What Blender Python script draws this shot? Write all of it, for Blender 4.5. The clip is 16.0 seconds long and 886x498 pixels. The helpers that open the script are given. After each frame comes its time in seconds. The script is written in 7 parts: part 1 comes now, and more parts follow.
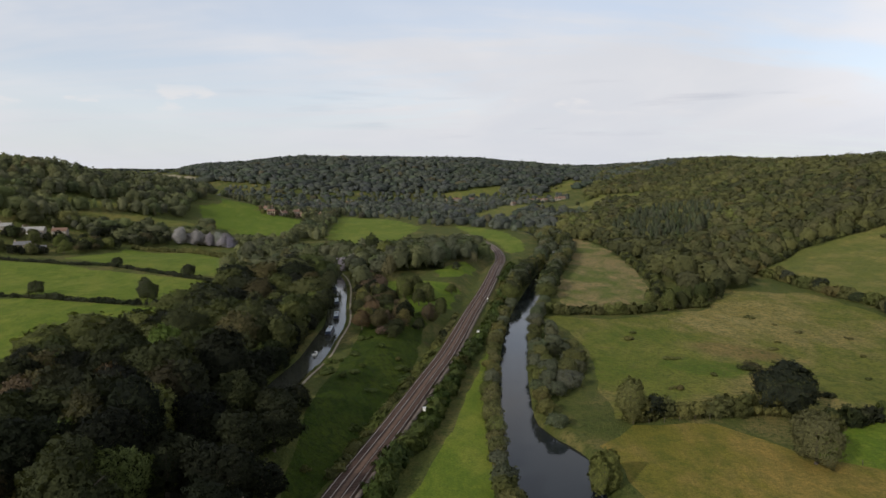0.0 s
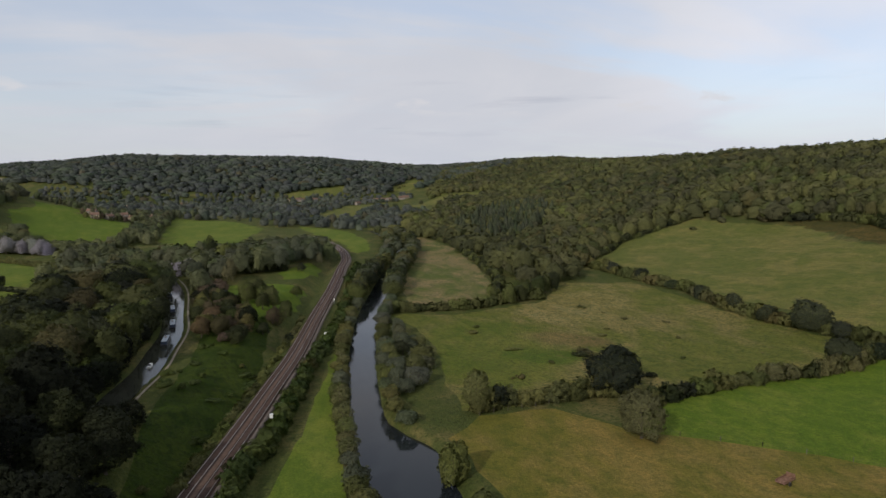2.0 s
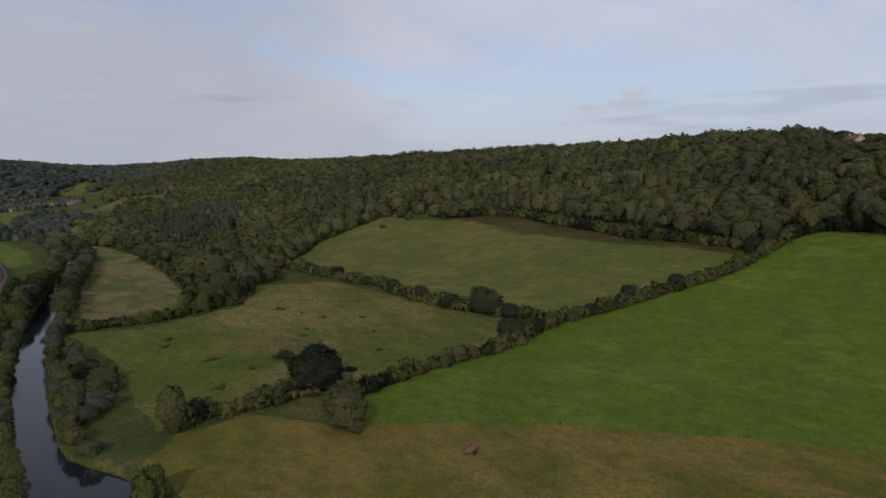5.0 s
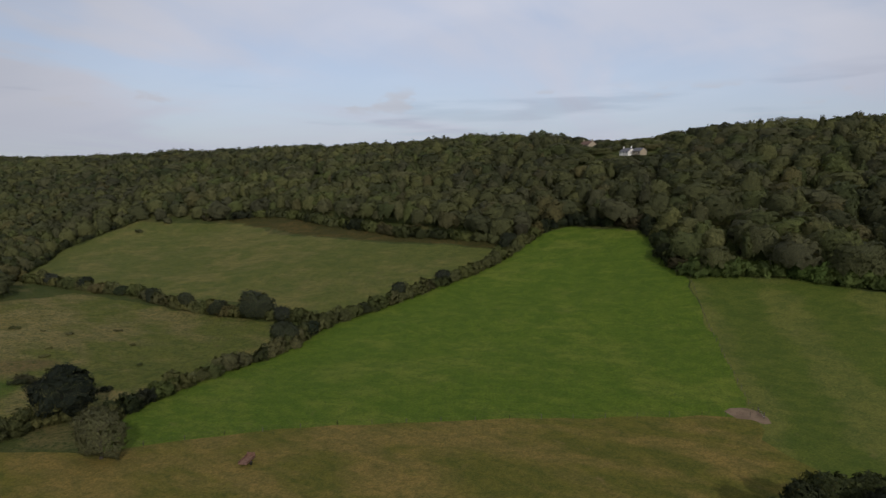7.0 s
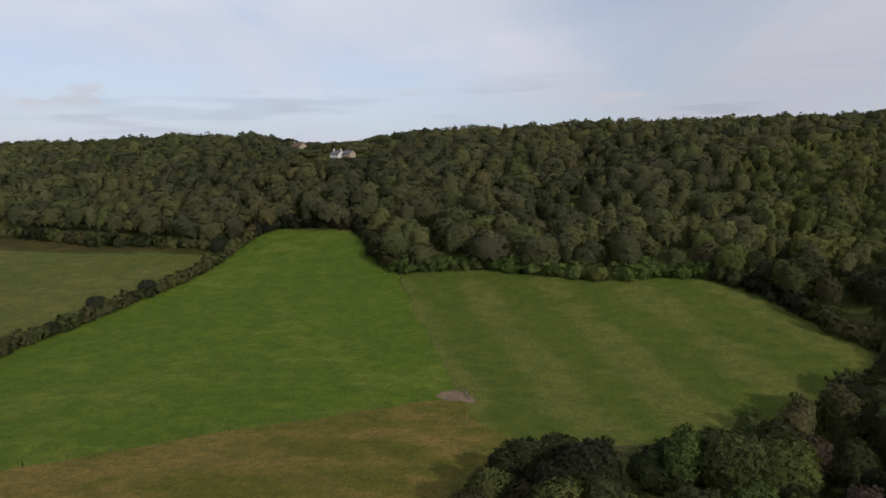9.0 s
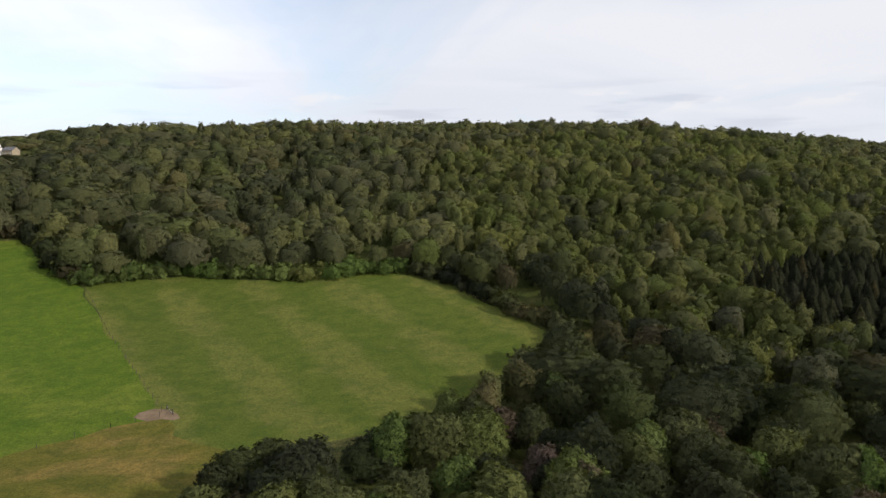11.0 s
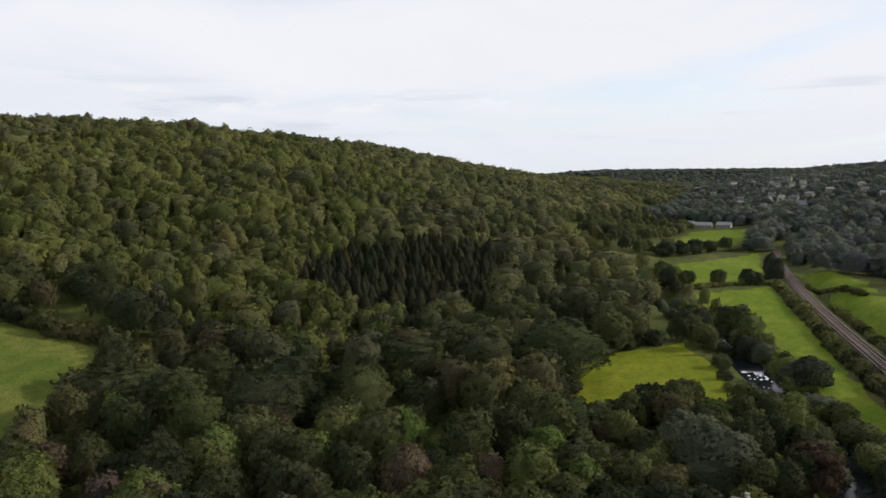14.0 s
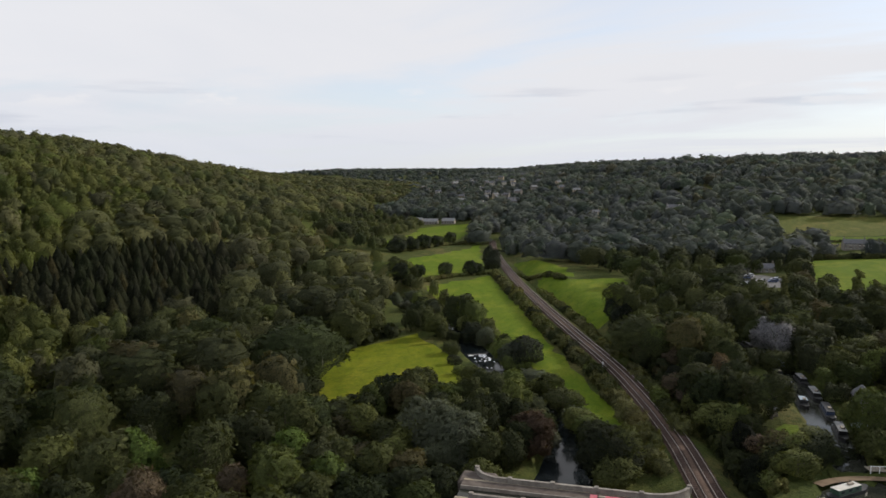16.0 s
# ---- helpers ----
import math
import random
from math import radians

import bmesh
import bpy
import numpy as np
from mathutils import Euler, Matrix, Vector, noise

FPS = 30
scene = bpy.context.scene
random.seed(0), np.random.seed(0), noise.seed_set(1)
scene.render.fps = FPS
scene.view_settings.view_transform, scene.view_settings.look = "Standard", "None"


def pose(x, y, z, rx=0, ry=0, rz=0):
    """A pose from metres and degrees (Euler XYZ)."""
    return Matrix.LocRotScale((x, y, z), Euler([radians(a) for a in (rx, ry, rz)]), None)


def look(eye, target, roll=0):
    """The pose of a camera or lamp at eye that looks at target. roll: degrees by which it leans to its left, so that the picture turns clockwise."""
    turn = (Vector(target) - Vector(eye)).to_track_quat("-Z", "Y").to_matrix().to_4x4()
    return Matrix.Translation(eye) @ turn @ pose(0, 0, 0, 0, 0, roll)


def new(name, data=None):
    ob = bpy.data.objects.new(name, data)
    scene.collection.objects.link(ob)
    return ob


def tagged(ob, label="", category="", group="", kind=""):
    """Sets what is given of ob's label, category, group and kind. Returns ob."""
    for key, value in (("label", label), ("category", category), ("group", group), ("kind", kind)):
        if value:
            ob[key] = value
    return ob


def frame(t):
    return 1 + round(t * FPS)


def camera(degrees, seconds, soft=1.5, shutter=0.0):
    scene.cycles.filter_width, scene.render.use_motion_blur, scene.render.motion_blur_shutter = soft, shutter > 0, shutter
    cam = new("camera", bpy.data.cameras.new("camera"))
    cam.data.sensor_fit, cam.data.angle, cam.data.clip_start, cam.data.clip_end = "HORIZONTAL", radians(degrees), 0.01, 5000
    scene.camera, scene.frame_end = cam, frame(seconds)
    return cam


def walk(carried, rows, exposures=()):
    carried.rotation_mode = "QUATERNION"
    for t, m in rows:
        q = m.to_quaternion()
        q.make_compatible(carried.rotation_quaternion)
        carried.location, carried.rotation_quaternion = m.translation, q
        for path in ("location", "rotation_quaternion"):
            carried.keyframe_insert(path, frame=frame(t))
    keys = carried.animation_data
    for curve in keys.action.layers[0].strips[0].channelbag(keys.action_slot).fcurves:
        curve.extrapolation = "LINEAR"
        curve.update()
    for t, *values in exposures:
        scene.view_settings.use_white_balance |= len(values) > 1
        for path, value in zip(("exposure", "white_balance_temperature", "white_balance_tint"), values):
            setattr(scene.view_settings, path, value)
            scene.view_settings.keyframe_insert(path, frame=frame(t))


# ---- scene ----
# ---- camera ----
cam = camera(64.6, 16.0, soft=1.5)
PATH = (
    (0.0, pose(0, 0, 60, 84.00, 0.00, -0.00)),
    (0.5, pose(0, 0, 60, 83.99, 0.08, -2.95)),
    (1.0, pose(0, 0, 60, 83.96, 0.15, -6.05)),
    (1.5, pose(0, 0, 60, 83.97, 0.15, -9.25)),
    (2.0, pose(0, 0, 60, 83.95, 0.16, -12.66)),
    (2.5, pose(0, 0, 60, 83.94, 0.24, -16.68)),
    (3.0, pose(0, 0, 60, 83.94, 0.26, -20.74)),
    (5.5, pose(0, 0, 60, 83.93, 0.24, -41.58)),
    (6.0, pose(0, 0, 60, 83.92, 0.17, -46.04)),
    (6.5, pose(0, 0, 60, 83.92, 0.18, -50.81)),
    (7.0, pose(0, 0, 60, 83.92, 0.15, -55.86)),
    (7.5, pose(0, 0, 60, 83.93, 0.17, -61.44)),
    (8.0, pose(0, 0, 60, 83.97, 0.11, -67.24)),
    (8.5, pose(0, 0, 60, 83.98, 0.18, -73.09)),
    (9.0, pose(0, 0, 60, 84.01, 0.16, -78.96)),
    (11.5, pose(0, 0, 60, 84.04, 0.03, -108.89)),
    (12.0, pose(0, 0, 60, 84.06, 0.03, -115.18)),
    (12.5, pose(0, 0, 60, 84.08, 0.18, -121.98)),
    (13.0, pose(0, 0, 60, 84.08, 0.22, -127.98)),
    (13.5, pose(0, 0, 60, 84.06, 0.24, -132.79)),
    (14.0, pose(0, 0, 60, 84.04, 0.16, -138.06)),
    (14.5, pose(0, 0, 60, 84.00, 0.15, -143.42)),
    (15.0, pose(0, 0, 60, 83.98, 0.12, -148.80)),
    (15.5, pose(0, 0, 60, 83.95, 0.13, -154.17)),
    (16.0, pose(0, 0, 60, 83.93, 0.08, -159.49)),
)
EXPOSURES = ((0.0, -0.3, 6480, 12), (3.0, -0.70, 6200, 14), (5.5, -0.97, 6020, 15), (9.0, -0.74, 6140, 15), (11.5, -0.02, 6340, 12), (12.5, 0.02, 6340, 12), (16.0, -0.2, 6380, 12))
walk(cam, PATH, EXPOSURES)

# ---- sky, sun ----
SUN_AZIMUTH, SUN_HEIGHT = radians(222), radians(26.5)
world = bpy.data.worlds.new("sky")
scene.world = world
world.use_nodes = True


class Nodes:
    """A short way of writing node trees."""

    def __init__(self, tree):
        self.tree = tree
        tree.nodes.clear()

    def add(self, kind, inputs=None):
        n = self.tree.nodes.new(kind)
        for key, value in (inputs or {}).items():
            if isinstance(value, bpy.types.NodeSocket):
                self.tree.links.new(value, n.inputs[key])
            else:
                n.inputs[key].default_value = value
        return n

    def math(self, op, a, b=0.0, c=0.0):
        m = self.add("ShaderNodeMath", {0: a, 1: b, 2: c})
        m.operation = op
        return m.outputs[0]

    def mix(self, factor, a, b, blend="MIX"):
        m = self.add("ShaderNodeMix")
        m.data_type, m.blend_type = "RGBA", blend
        for key, value in ((0, factor), (6, a), (7, b)):
            if isinstance(value, bpy.types.NodeSocket):
                self.tree.links.new(value, m.inputs[key])
            else:
                m.inputs[key].default_value = value
        return m.outputs[2]

    def noise(self, vector, scale, detail=4.0, rough=0.55, distortion=0.0):
        return self.add("ShaderNodeTexNoise", {"Vector": vector, "Scale": scale, "Detail": detail, "Roughness": rough, "Distortion": distortion}).outputs["Fac"]

    def span(self, value, a, b, low=0.0, high=1.0):
        m = self.add("ShaderNodeMapRange", {0: value, 1: a, 2: b, 3: low, 4: high})
        m.interpolation_type = "SMOOTHSTEP"
        return m.outputs[0]

    def stretched(self, vector, x, y, z, turn=0.0):
        return self.add("ShaderNodeMapping", {"Vector": vector, "Scale": (x, y, z), "Rotation": (0, 0, turn)}).outputs[0]


n = Nodes(world.node_tree)
clear = n.add("ShaderNodeTexSky")
clear.sky_type, clear.sun_disc, clear.sun_elevation, clear.sun_rotation = "NISHITA", False, SUN_HEIGHT, SUN_AZIMUTH
clear.air_density, clear.dust_density = 1.0, 0.6
clear = n.mix(1.0, clear.outputs[0], (0.155, 0.168, 0.182, 1), "MULTIPLY")
way = n.add("ShaderNodeTexCoord").outputs["Generated"]
split = n.add("ShaderNodeSeparateXYZ", {0: way})
up = n.math("MAXIMUM", split.outputs[2], 0.0)
flat = n.math("ADD", up, 0.16)
sheet = n.add("ShaderNodeCombineXYZ", {0: n.math("DIVIDE", split.outputs[0], flat), 1: n.math("DIVIDE", split.outputs[1], flat), 2: 0.3}).outputs[0]
veil = n.noise(n.stretched(sheet, 0.5, 1.0, 1.0, 0.5), 0.8, 5.0, 0.55, 0.5)
cover = n.span(veil, 0.38, 0.58, 0.62, 1.0)
thick = n.noise(n.stretched(sheet, 0.8, 0.45, 1.0, 0.3), 1.5, 6.0, 0.52, 0.5)
cloud = n.mix(n.span(thick, 0.34, 0.68), (0.85, 0.88, 0.925, 1), (0.935, 0.945, 0.965, 1))
# brighter cloud towards the sun
sunward = n.add("ShaderNodeVectorMath", {0: way, 1: (math.sin(SUN_AZIMUTH), math.cos(SUN_AZIMUTH), 0.35)})
sunward.operation = "DOT_PRODUCT"
cloud = n.mix(n.span(sunward.outputs["Value"], -0.35, 0.9), cloud, (0.925, 0.93, 0.94, 1))
# thinner, brighter cloud over the eastern hill
east_ = n.add("ShaderNodeVectorMath", {0: way, 1: (0.86, 0.50, 0.1)})
east_.operation = "DOT_PRODUCT"
cloud = n.mix(n.span(east_.outputs["Value"], 0.78, 0.99), cloud, n.mix(1.0, cloud, (1.25, 1.26, 1.29, 1), "MULTIPLY"))
# thin dark-bottomed streaks low over the hills
low = n.noise(n.stretched(way, 2.4, 2.4, 24.0), 1.7, 5.0, 0.5)
puff = n.math("MULTIPLY", n.span(low, 0.55, 0.70), n.math("MULTIPLY", n.span(up, 0.03, 0.07), n.math("SUBTRACT", 1.0, n.span(up, 0.09, 0.15))))
cloud = n.mix(n.math("MULTIPLY", puff, 0.42), cloud, (0.52, 0.56, 0.66, 1))
sky = n.mix(cover, clear, cloud)
# small white heaps of cloud far off
heap = n.math("MULTIPLY", n.span(n.noise(n.stretched(way, 1.0, 1.0, 3.2), 9.0, 5.0, 0.5), 0.56, 0.64), n.math("MULTIPLY", n.span(up, 0.078, 0.092), n.math("SUBTRACT", 1.0, n.span(up, 0.105, 0.125))))
sky = n.mix(n.math("MULTIPLY", heap, 0.7), sky, (0.99, 0.98, 0.97, 1))
haze = n.math("SUBTRACT", 1.0, n.span(up, 0.0, 0.14))
sky = n.mix(n.math("MULTIPLY", haze, 0.6), sky, (0.80, 0.84, 0.90, 1))
back = n.add("ShaderNodeBackground", {"Color": sky, "Strength": 1.0})
n.add("ShaderNodeOutputWorld", {"Surface": back.outputs[0]})

sun_lamp = bpy.data.lights.new("sun", "SUN")
sun_lamp.energy, sun_lamp.angle, sun_lamp.color = 4.2, radians(1.5), (1.0, 0.92, 0.78)
sun = new("sun", sun_lamp)
towards = Vector((math.sin(SUN_AZIMUTH) * math.cos(SUN_HEIGHT), math.cos(SUN_AZIMUTH) * math.cos(SUN_HEIGHT), math.sin(SUN_HEIGHT)))
sun.matrix_world = look(towards * 300, (0, 0, 0))

# ---- materials ----
def material(name):
    m = bpy.data.materials.new(name)
    m.use_nodes = True
    return m, Nodes(m.node_tree)


def grass(name, lush, dry, wear, dryness=0.5, stripe=0.0, angle=0.0, rough=0.25, areas=()):
    """Grassland: lush and dry patches at two scales, tufts, worn spots, stripes where mown, and larger areas of another growth with a soft ragged edge."""
    m, n = material(name)
    where = n.add("ShaderNodeNewGeometry").outputs["Position"]
    lush, dry = (lush[0], lush[1], lush[2] * 1.2), (dry[0], dry[1], dry[2] * 1.15)
    broad = n.noise(where, 0.018, 5.0, 0.6, 0.5)
    patch = n.noise(n.stretched(where, 1.0, 0.45, 1.0, angle), 0.09, 5.0, 0.62, 0.3)
    tuft = n.noise(where, 0.75, 4.0, 0.7)
    blade = n.noise(where, 4.5, 2.0, 0.7)
    mixed = n.math("ADD", n.math("MULTIPLY", broad, 0.45), n.math("MULTIPLY", patch, 0.55))
    if stripe:
        band = n.add("ShaderNodeTexWave", {"Vector": n.stretched(where, 1, 1, 0, angle), "Scale": 0.012, "Distortion": 1.3, "Detail": 3.0, "Detail Scale": 1.2}).outputs["Fac"]
        mixed = n.math("ADD", mixed, n.math("MULTIPLY", n.math("SUBTRACT", band, 0.5), stripe))
    colour = n.mix(n.span(mixed, 0.585 - dryness * 0.26, 0.735 - dryness * 0.26), (*lush, 1), (*dry, 1))
    for ax, ay, rx, ry, turn, first, second in areas:
        off = n.add("ShaderNodeVectorMath", {0: where, 1: (-ax, -ay, 0.0)}).outputs[0]
        reach = n.add("ShaderNodeVectorMath", {0: n.add("ShaderNodeVectorRotate", {"Vector": off, "Angle": turn}).outputs[0], 1: (1 / rx, 1 / ry, 0.0)})
        reach.operation = "MULTIPLY"
        far_ = n.add("ShaderNodeVectorMath", {0: reach.outputs[0]})
        far_.operation = "LENGTH"
        ragged = n.math("ADD", far_.outputs["Value"], n.math("MULTIPLY", n.math("SUBTRACT", n.noise(where, 0.045, 6.0, 0.65, 0.6), 0.5), 1.7))
        colour = n.mix(n.span(ragged, 1.2, 0.75), colour, n.mix(n.span(mixed, 0.4, 0.62), (*first, 1), (*second, 1)))
    colour = n.mix(n.math("MULTIPLY", n.span(tuft, 0.42, 0.72), rough * 2.2), colour, n.mix(0.5, (*lush, 1), (0.02, 0.03, 0.01, 1)))
    grain = n.noise(where, 1.9, 5.0, 0.8)
    colour = n.mix(n.span(grain, 0.3, 0.7), n.mix(1.0, colour, (0.70, 0.72, 0.74, 1), "MULTIPLY"), n.mix(1.0, colour, (1.30, 1.26, 1.2, 1), "MULTIPLY"))
    graze = n.noise(n.stretched(where, 1.0, 0.7, 1.0, angle + 0.7), 0.24, 6.0, 0.68, 0.6)
    colour = n.mix(n.span(graze, 0.36, 0.64), n.mix(1.0, colour, (0.82, 0.88, 0.85, 1), "MULTIPLY"), n.mix(1.0, colour, (1.16, 1.09, 1.05, 1), "MULTIPLY"))
    colour = n.mix(n.math("MULTIPLY", n.span(n.noise(where, 0.13, 6.0, 0.7, 1.0), 0.60, 0.76), 0.8), colour, (*wear, 1))
    height_ = n.math("ADD", tuft, n.math("MULTIPLY", blade, 0.4))
    bump = n.add("ShaderNodeBump", {"Height": height_, "Strength": 0.9, "Distance": rough * 1.6})
    p = n.add("ShaderNodeBsdfPrincipled", {"Base Color": colour, "Roughness": 0.9, "Specular IOR Level": 0.05, "Normal": bump.outputs[0]})
    n.add("ShaderNodeOutputMaterial", {"Surface": p.outputs[0]})
    return m


def foliage(name, dark, light, autumn, share=0.12, relief=0.8, bias=1.35, lace=0.0, fine=2.6):
    """Leaves: each tree and each clump has its own shade, a few trees are turning."""
    m, n = material(name)
    dark, light = (dark[0], dark[1], dark[2] * 1.5), (light[0], light[1], light[2] * 1.5)
    tint = n.add("ShaderNodeAttribute")
    tint.attribute_name = "tint"
    single = n.math("LESS_THAN", tint.outputs["Fac"], 0.0005)
    tree = n.math("ADD", tint.outputs["Fac"], n.math("MULTIPLY", single, n.add("ShaderNodeObjectInfo").outputs["Random"]))
    clump = n.add("ShaderNodeNewGeometry")
    where = clump.outputs["Position"]
    leaf = clump.outputs["Random Per Island"]
    shade = n.math("ADD", n.math("MULTIPLY", n.math("POWER", tree, bias), 0.8), n.math("MULTIPLY", leaf, 0.2))
    colour = n.mix(shade, (*dark, 1), (*light, 1))
    grey = n.math("FRACT", n.math("MULTIPLY", tree, 7.9))
    colour = n.mix(n.span(grey, 0.72, 0.9, 0.0, 0.4), colour, n.mix(shade, (dark[0] * 1.5, dark[1] * 1.25, dark[2] * 1.6, 1), (light[0] * 0.86, light[1] * 0.80, light[2] * 1.3, 1)))
    colour = n.mix(n.span(grey, 0.26, 0.1, 0.0, 0.6), colour, n.mix(shade, (dark[0], dark[1] * 1.12, dark[2] * 0.9, 1), (light[0] * 0.84, light[1] * 1.02, light[2] * 0.8, 1)))
    other = n.math("FRACT", n.math("MULTIPLY", tree, 17.3))
    turning = n.math("MULTIPLY", n.span(other, 1.0 - share, 1.0 - share * 0.55), n.math("ADD", 0.3, n.math("MULTIPLY", leaf, 0.4)))
    colour = n.mix(turning, colour, (*autumn, 1))
    sprays = n.noise(where, 1.5, 5.0, 0.8)
    # clump tone varies; bump hollows are darkened in place of shade between sprays
    colour = n.mix(n.span(sprays, 0.34, 0.66), n.mix(1.0, colour, (0.58, 0.60, 0.62, 1), "MULTIPLY"), n.mix(1.0, colour, (1.34, 1.32, 1.22, 1), "MULTIPLY"))
    bump = n.add("ShaderNodeBump", {"Height": sprays, "Strength": 1.0, "Distance": relief})
    p = n.add("ShaderNodeBsdfPrincipled", {"Base Color": colour, "Roughness": 0.75, "Specular IOR Level": 0.06, "Normal": bump.outputs[0]})
    t = n.add("ShaderNodeBsdfTranslucent", {"Color": n.mix(1.0, colour, (1.22, 1.22, 0.72, 1), "MULTIPLY")})
    mixed = n.add("ShaderNodeMixShader", {0: 0.24, 1: p.outputs[0], 2: t.outputs[0]})
    if lace:
        # gaps between the single sprays
        gaps = n.math("LESS_THAN", n.noise(where, fine * 1.35, 3.0, 0.65), lace)
        mixed = n.add("ShaderNodeMixShader", {0: gaps, 1: mixed.outputs[0], 2: n.add("ShaderNodeBsdfTransparent").outputs[0]})
    n.add("ShaderNodeOutputMaterial", {"Surface": mixed.outputs[0]})
    return m


def solid(name, a, b, scale, rough=0.8, metal=0.0, bump=0.02, detail=5.0, vary=0.25):
    """A weathered surface of two tones, with a small tone of its own for each object."""
    m, n = material(name)
    where = n.add("ShaderNodeNewGeometry").outputs["Position"]
    fac = n.noise(where, scale, detail, 0.65)
    colour = n.mix(n.span(fac, 0.32, 0.68), (*a, 1), (*b, 1))
    own = n.math("ADD", 1.0 - vary / 2, n.math("MULTIPLY", n.add("ShaderNodeObjectInfo").outputs["Random"], vary))
    colour = n.mix(1.0, colour, n.add("ShaderNodeCombineXYZ", {0: own, 1: own, 2: own}).outputs[0], "MULTIPLY")
    grain = n.noise(where, scale * 7, 3.0, 0.7)
    b_ = n.add("ShaderNodeBump", {"Height": n.math("ADD", fac, n.math("MULTIPLY", grain, 0.5)), "Strength": 0.7, "Distance": bump})
    p = n.add("ShaderNodeBsdfPrincipled", {"Base Color": colour, "Roughness": rough, "Metallic": metal, "Specular IOR Level": 0.5 if rough < 0.6 else 0.12, "Normal": b_.outputs[0]})
    n.add("ShaderNodeOutputMaterial", {"Surface": p.outputs[0]})
    return m


def water(name, tone, ripple):
    m, n = material(name)
    where = n.add("ShaderNodeNewGeometry").outputs["Position"]
    wave = n.math("ADD", n.noise(n.stretched(where, 1, 0.4, 1), 0.5, 4.0, 0.6), n.math("MULTIPLY", n.noise(where, 2.6, 3.0, 0.6), 0.35))
    calm = n.noise(where, 0.05, 3.0, 0.5)
    b_ = n.add("ShaderNodeBump", {"Height": wave, "Strength": 0.35, "Distance": ripple})
    p = n.add("ShaderNodeBsdfPrincipled", {"Base Color": (*tone, 1), "Roughness": n.span(calm, 0.35, 0.65, 0.04, 0.14), "IOR": 1.33, "Specular IOR Level": 0.3, "Normal": b_.outputs[0]})
    n.add("ShaderNodeOutputMaterial", {"Surface": p.outputs[0]})
    return m


ROUGH = grass("rough_grass", (0.062, 0.076, 0.018), (0.118, 0.106, 0.036), (0.080, 0.065, 0.030), 0.45, rough=0.5)
PASTURE = grass("lush_pasture", (0.074, 0.114, 0.011), (0.106, 0.136, 0.018), (0.120, 0.122, 0.030), 0.46, rough=0.2)
BRIGHT = grass("bright_pasture", (0.078, 0.112, 0.013), (0.112, 0.134, 0.021), (0.125, 0.128, 0.032), 0.5, rough=0.14)
PALE = grass("mown_pasture", (0.072, 0.096, 0.014), (0.102, 0.114, 0.023), (0.115, 0.110, 0.034), 0.50, 0.25, 1.17, 0.18)
HAY = grass("dry_meadow", (0.100, 0.098, 0.016), (0.165, 0.126, 0.032), (0.180, 0.128, 0.048), 0.60, 0.04, 0.4, 0.25)
MEADOW = grass("uncut_meadow", (0.100, 0.112, 0.021), (0.176, 0.148, 0.050), (0.125, 0.092, 0.040), 0.56, rough=0.5,
               areas=((130, 294, 36, 24, -0.8, (0.160, 0.138, 0.046), (0.215, 0.180, 0.078)), (66, 230, 22, 58, 0.15, (0.080, 0.108, 0.018), (0.124, 0.132, 0.030)),
                      (84, 214, 13, 9, 0.3, (0.066, 0.104, 0.016), (0.086, 0.112, 0.020)), (100, 236, 16, 10, 0.5, (0.130, 0.100, 0.040), (0.165, 0.130, 0.052))))
MARSH = grass("marsh_meadow", (0.085, 0.105, 0.024), (0.190, 0.150, 0.066), (0.150, 0.100, 0.055), 0.72, 0.03, 1.2, 0.42)
GOLDEN = grass("yellowing_meadow", (0.112, 0.136, 0.007), (0.160, 0.164, 0.014), (0.165, 0.150, 0.026), 0.5, rough=0.2)
# stronger yellow-green base colour stands in for sun shining through the grass
SUNNY = grass("sunlit_meadow", (0.084, 0.128, 0.007), (0.122, 0.152, 0.013), (0.140, 0.142, 0.024), 0.5, rough=0.16)
UPLAND = grass("upland_pasture", (0.092, 0.105, 0.022), (0.146, 0.133, 0.038), (0.120, 0.090, 0.038), 0.5, rough=0.28)
WEEDS = grass("weedy_bank", (0.032, 0.054, 0.006), (0.056, 0.076, 0.010), (0.070, 0.074, 0.018), 0.45, rough=0.8)
BRACKEN = grass("bracken", (0.070, 0.064, 0.016), (0.120, 0.088, 0.024), (0.070, 0.044, 0.020), 0.45, rough=0.8)
STUBBLE = solid("stubble", (0.17, 0.155, 0.105), (0.25, 0.22, 0.16), 0.02)
EARTH = solid("bare_earth", (0.130, 0.092, 0.056), (0.185, 0.132, 0.084), 0.5)
DIRT = solid("towpath_gravel", (0.16, 0.14, 0.10), (0.25, 0.22, 0.165), 0.6)
LEAF = foliage("broadleaf_foliage", (0.041, 0.047, 0.019), (0.160, 0.162, 0.040), (0.120, 0.100, 0.045), 0.07, 0.5, lace=0.44, fine=1.5)
YOUNG_LEAF = foliage("young_foliage", (0.053, 0.064, 0.015), (0.165, 0.171, 0.034), (0.13, 0.11, 0.045), 0.06, 0.5, lace=0.45, fine=1.8)
LEAF_NEAR = foliage("valley_foliage", (0.017, 0.022, 0.010), (0.138, 0.152, 0.033), (0.110, 0.086, 0.046), 0.08, 0.4, 1.95, lace=0.47)
BRIGHT_LEAF = foliage("bright_green_foliage", (0.080, 0.112, 0.022), (0.140, 0.176, 0.036), (0.14, 0.13, 0.04), 0.05, 0.4, lace=0.47)
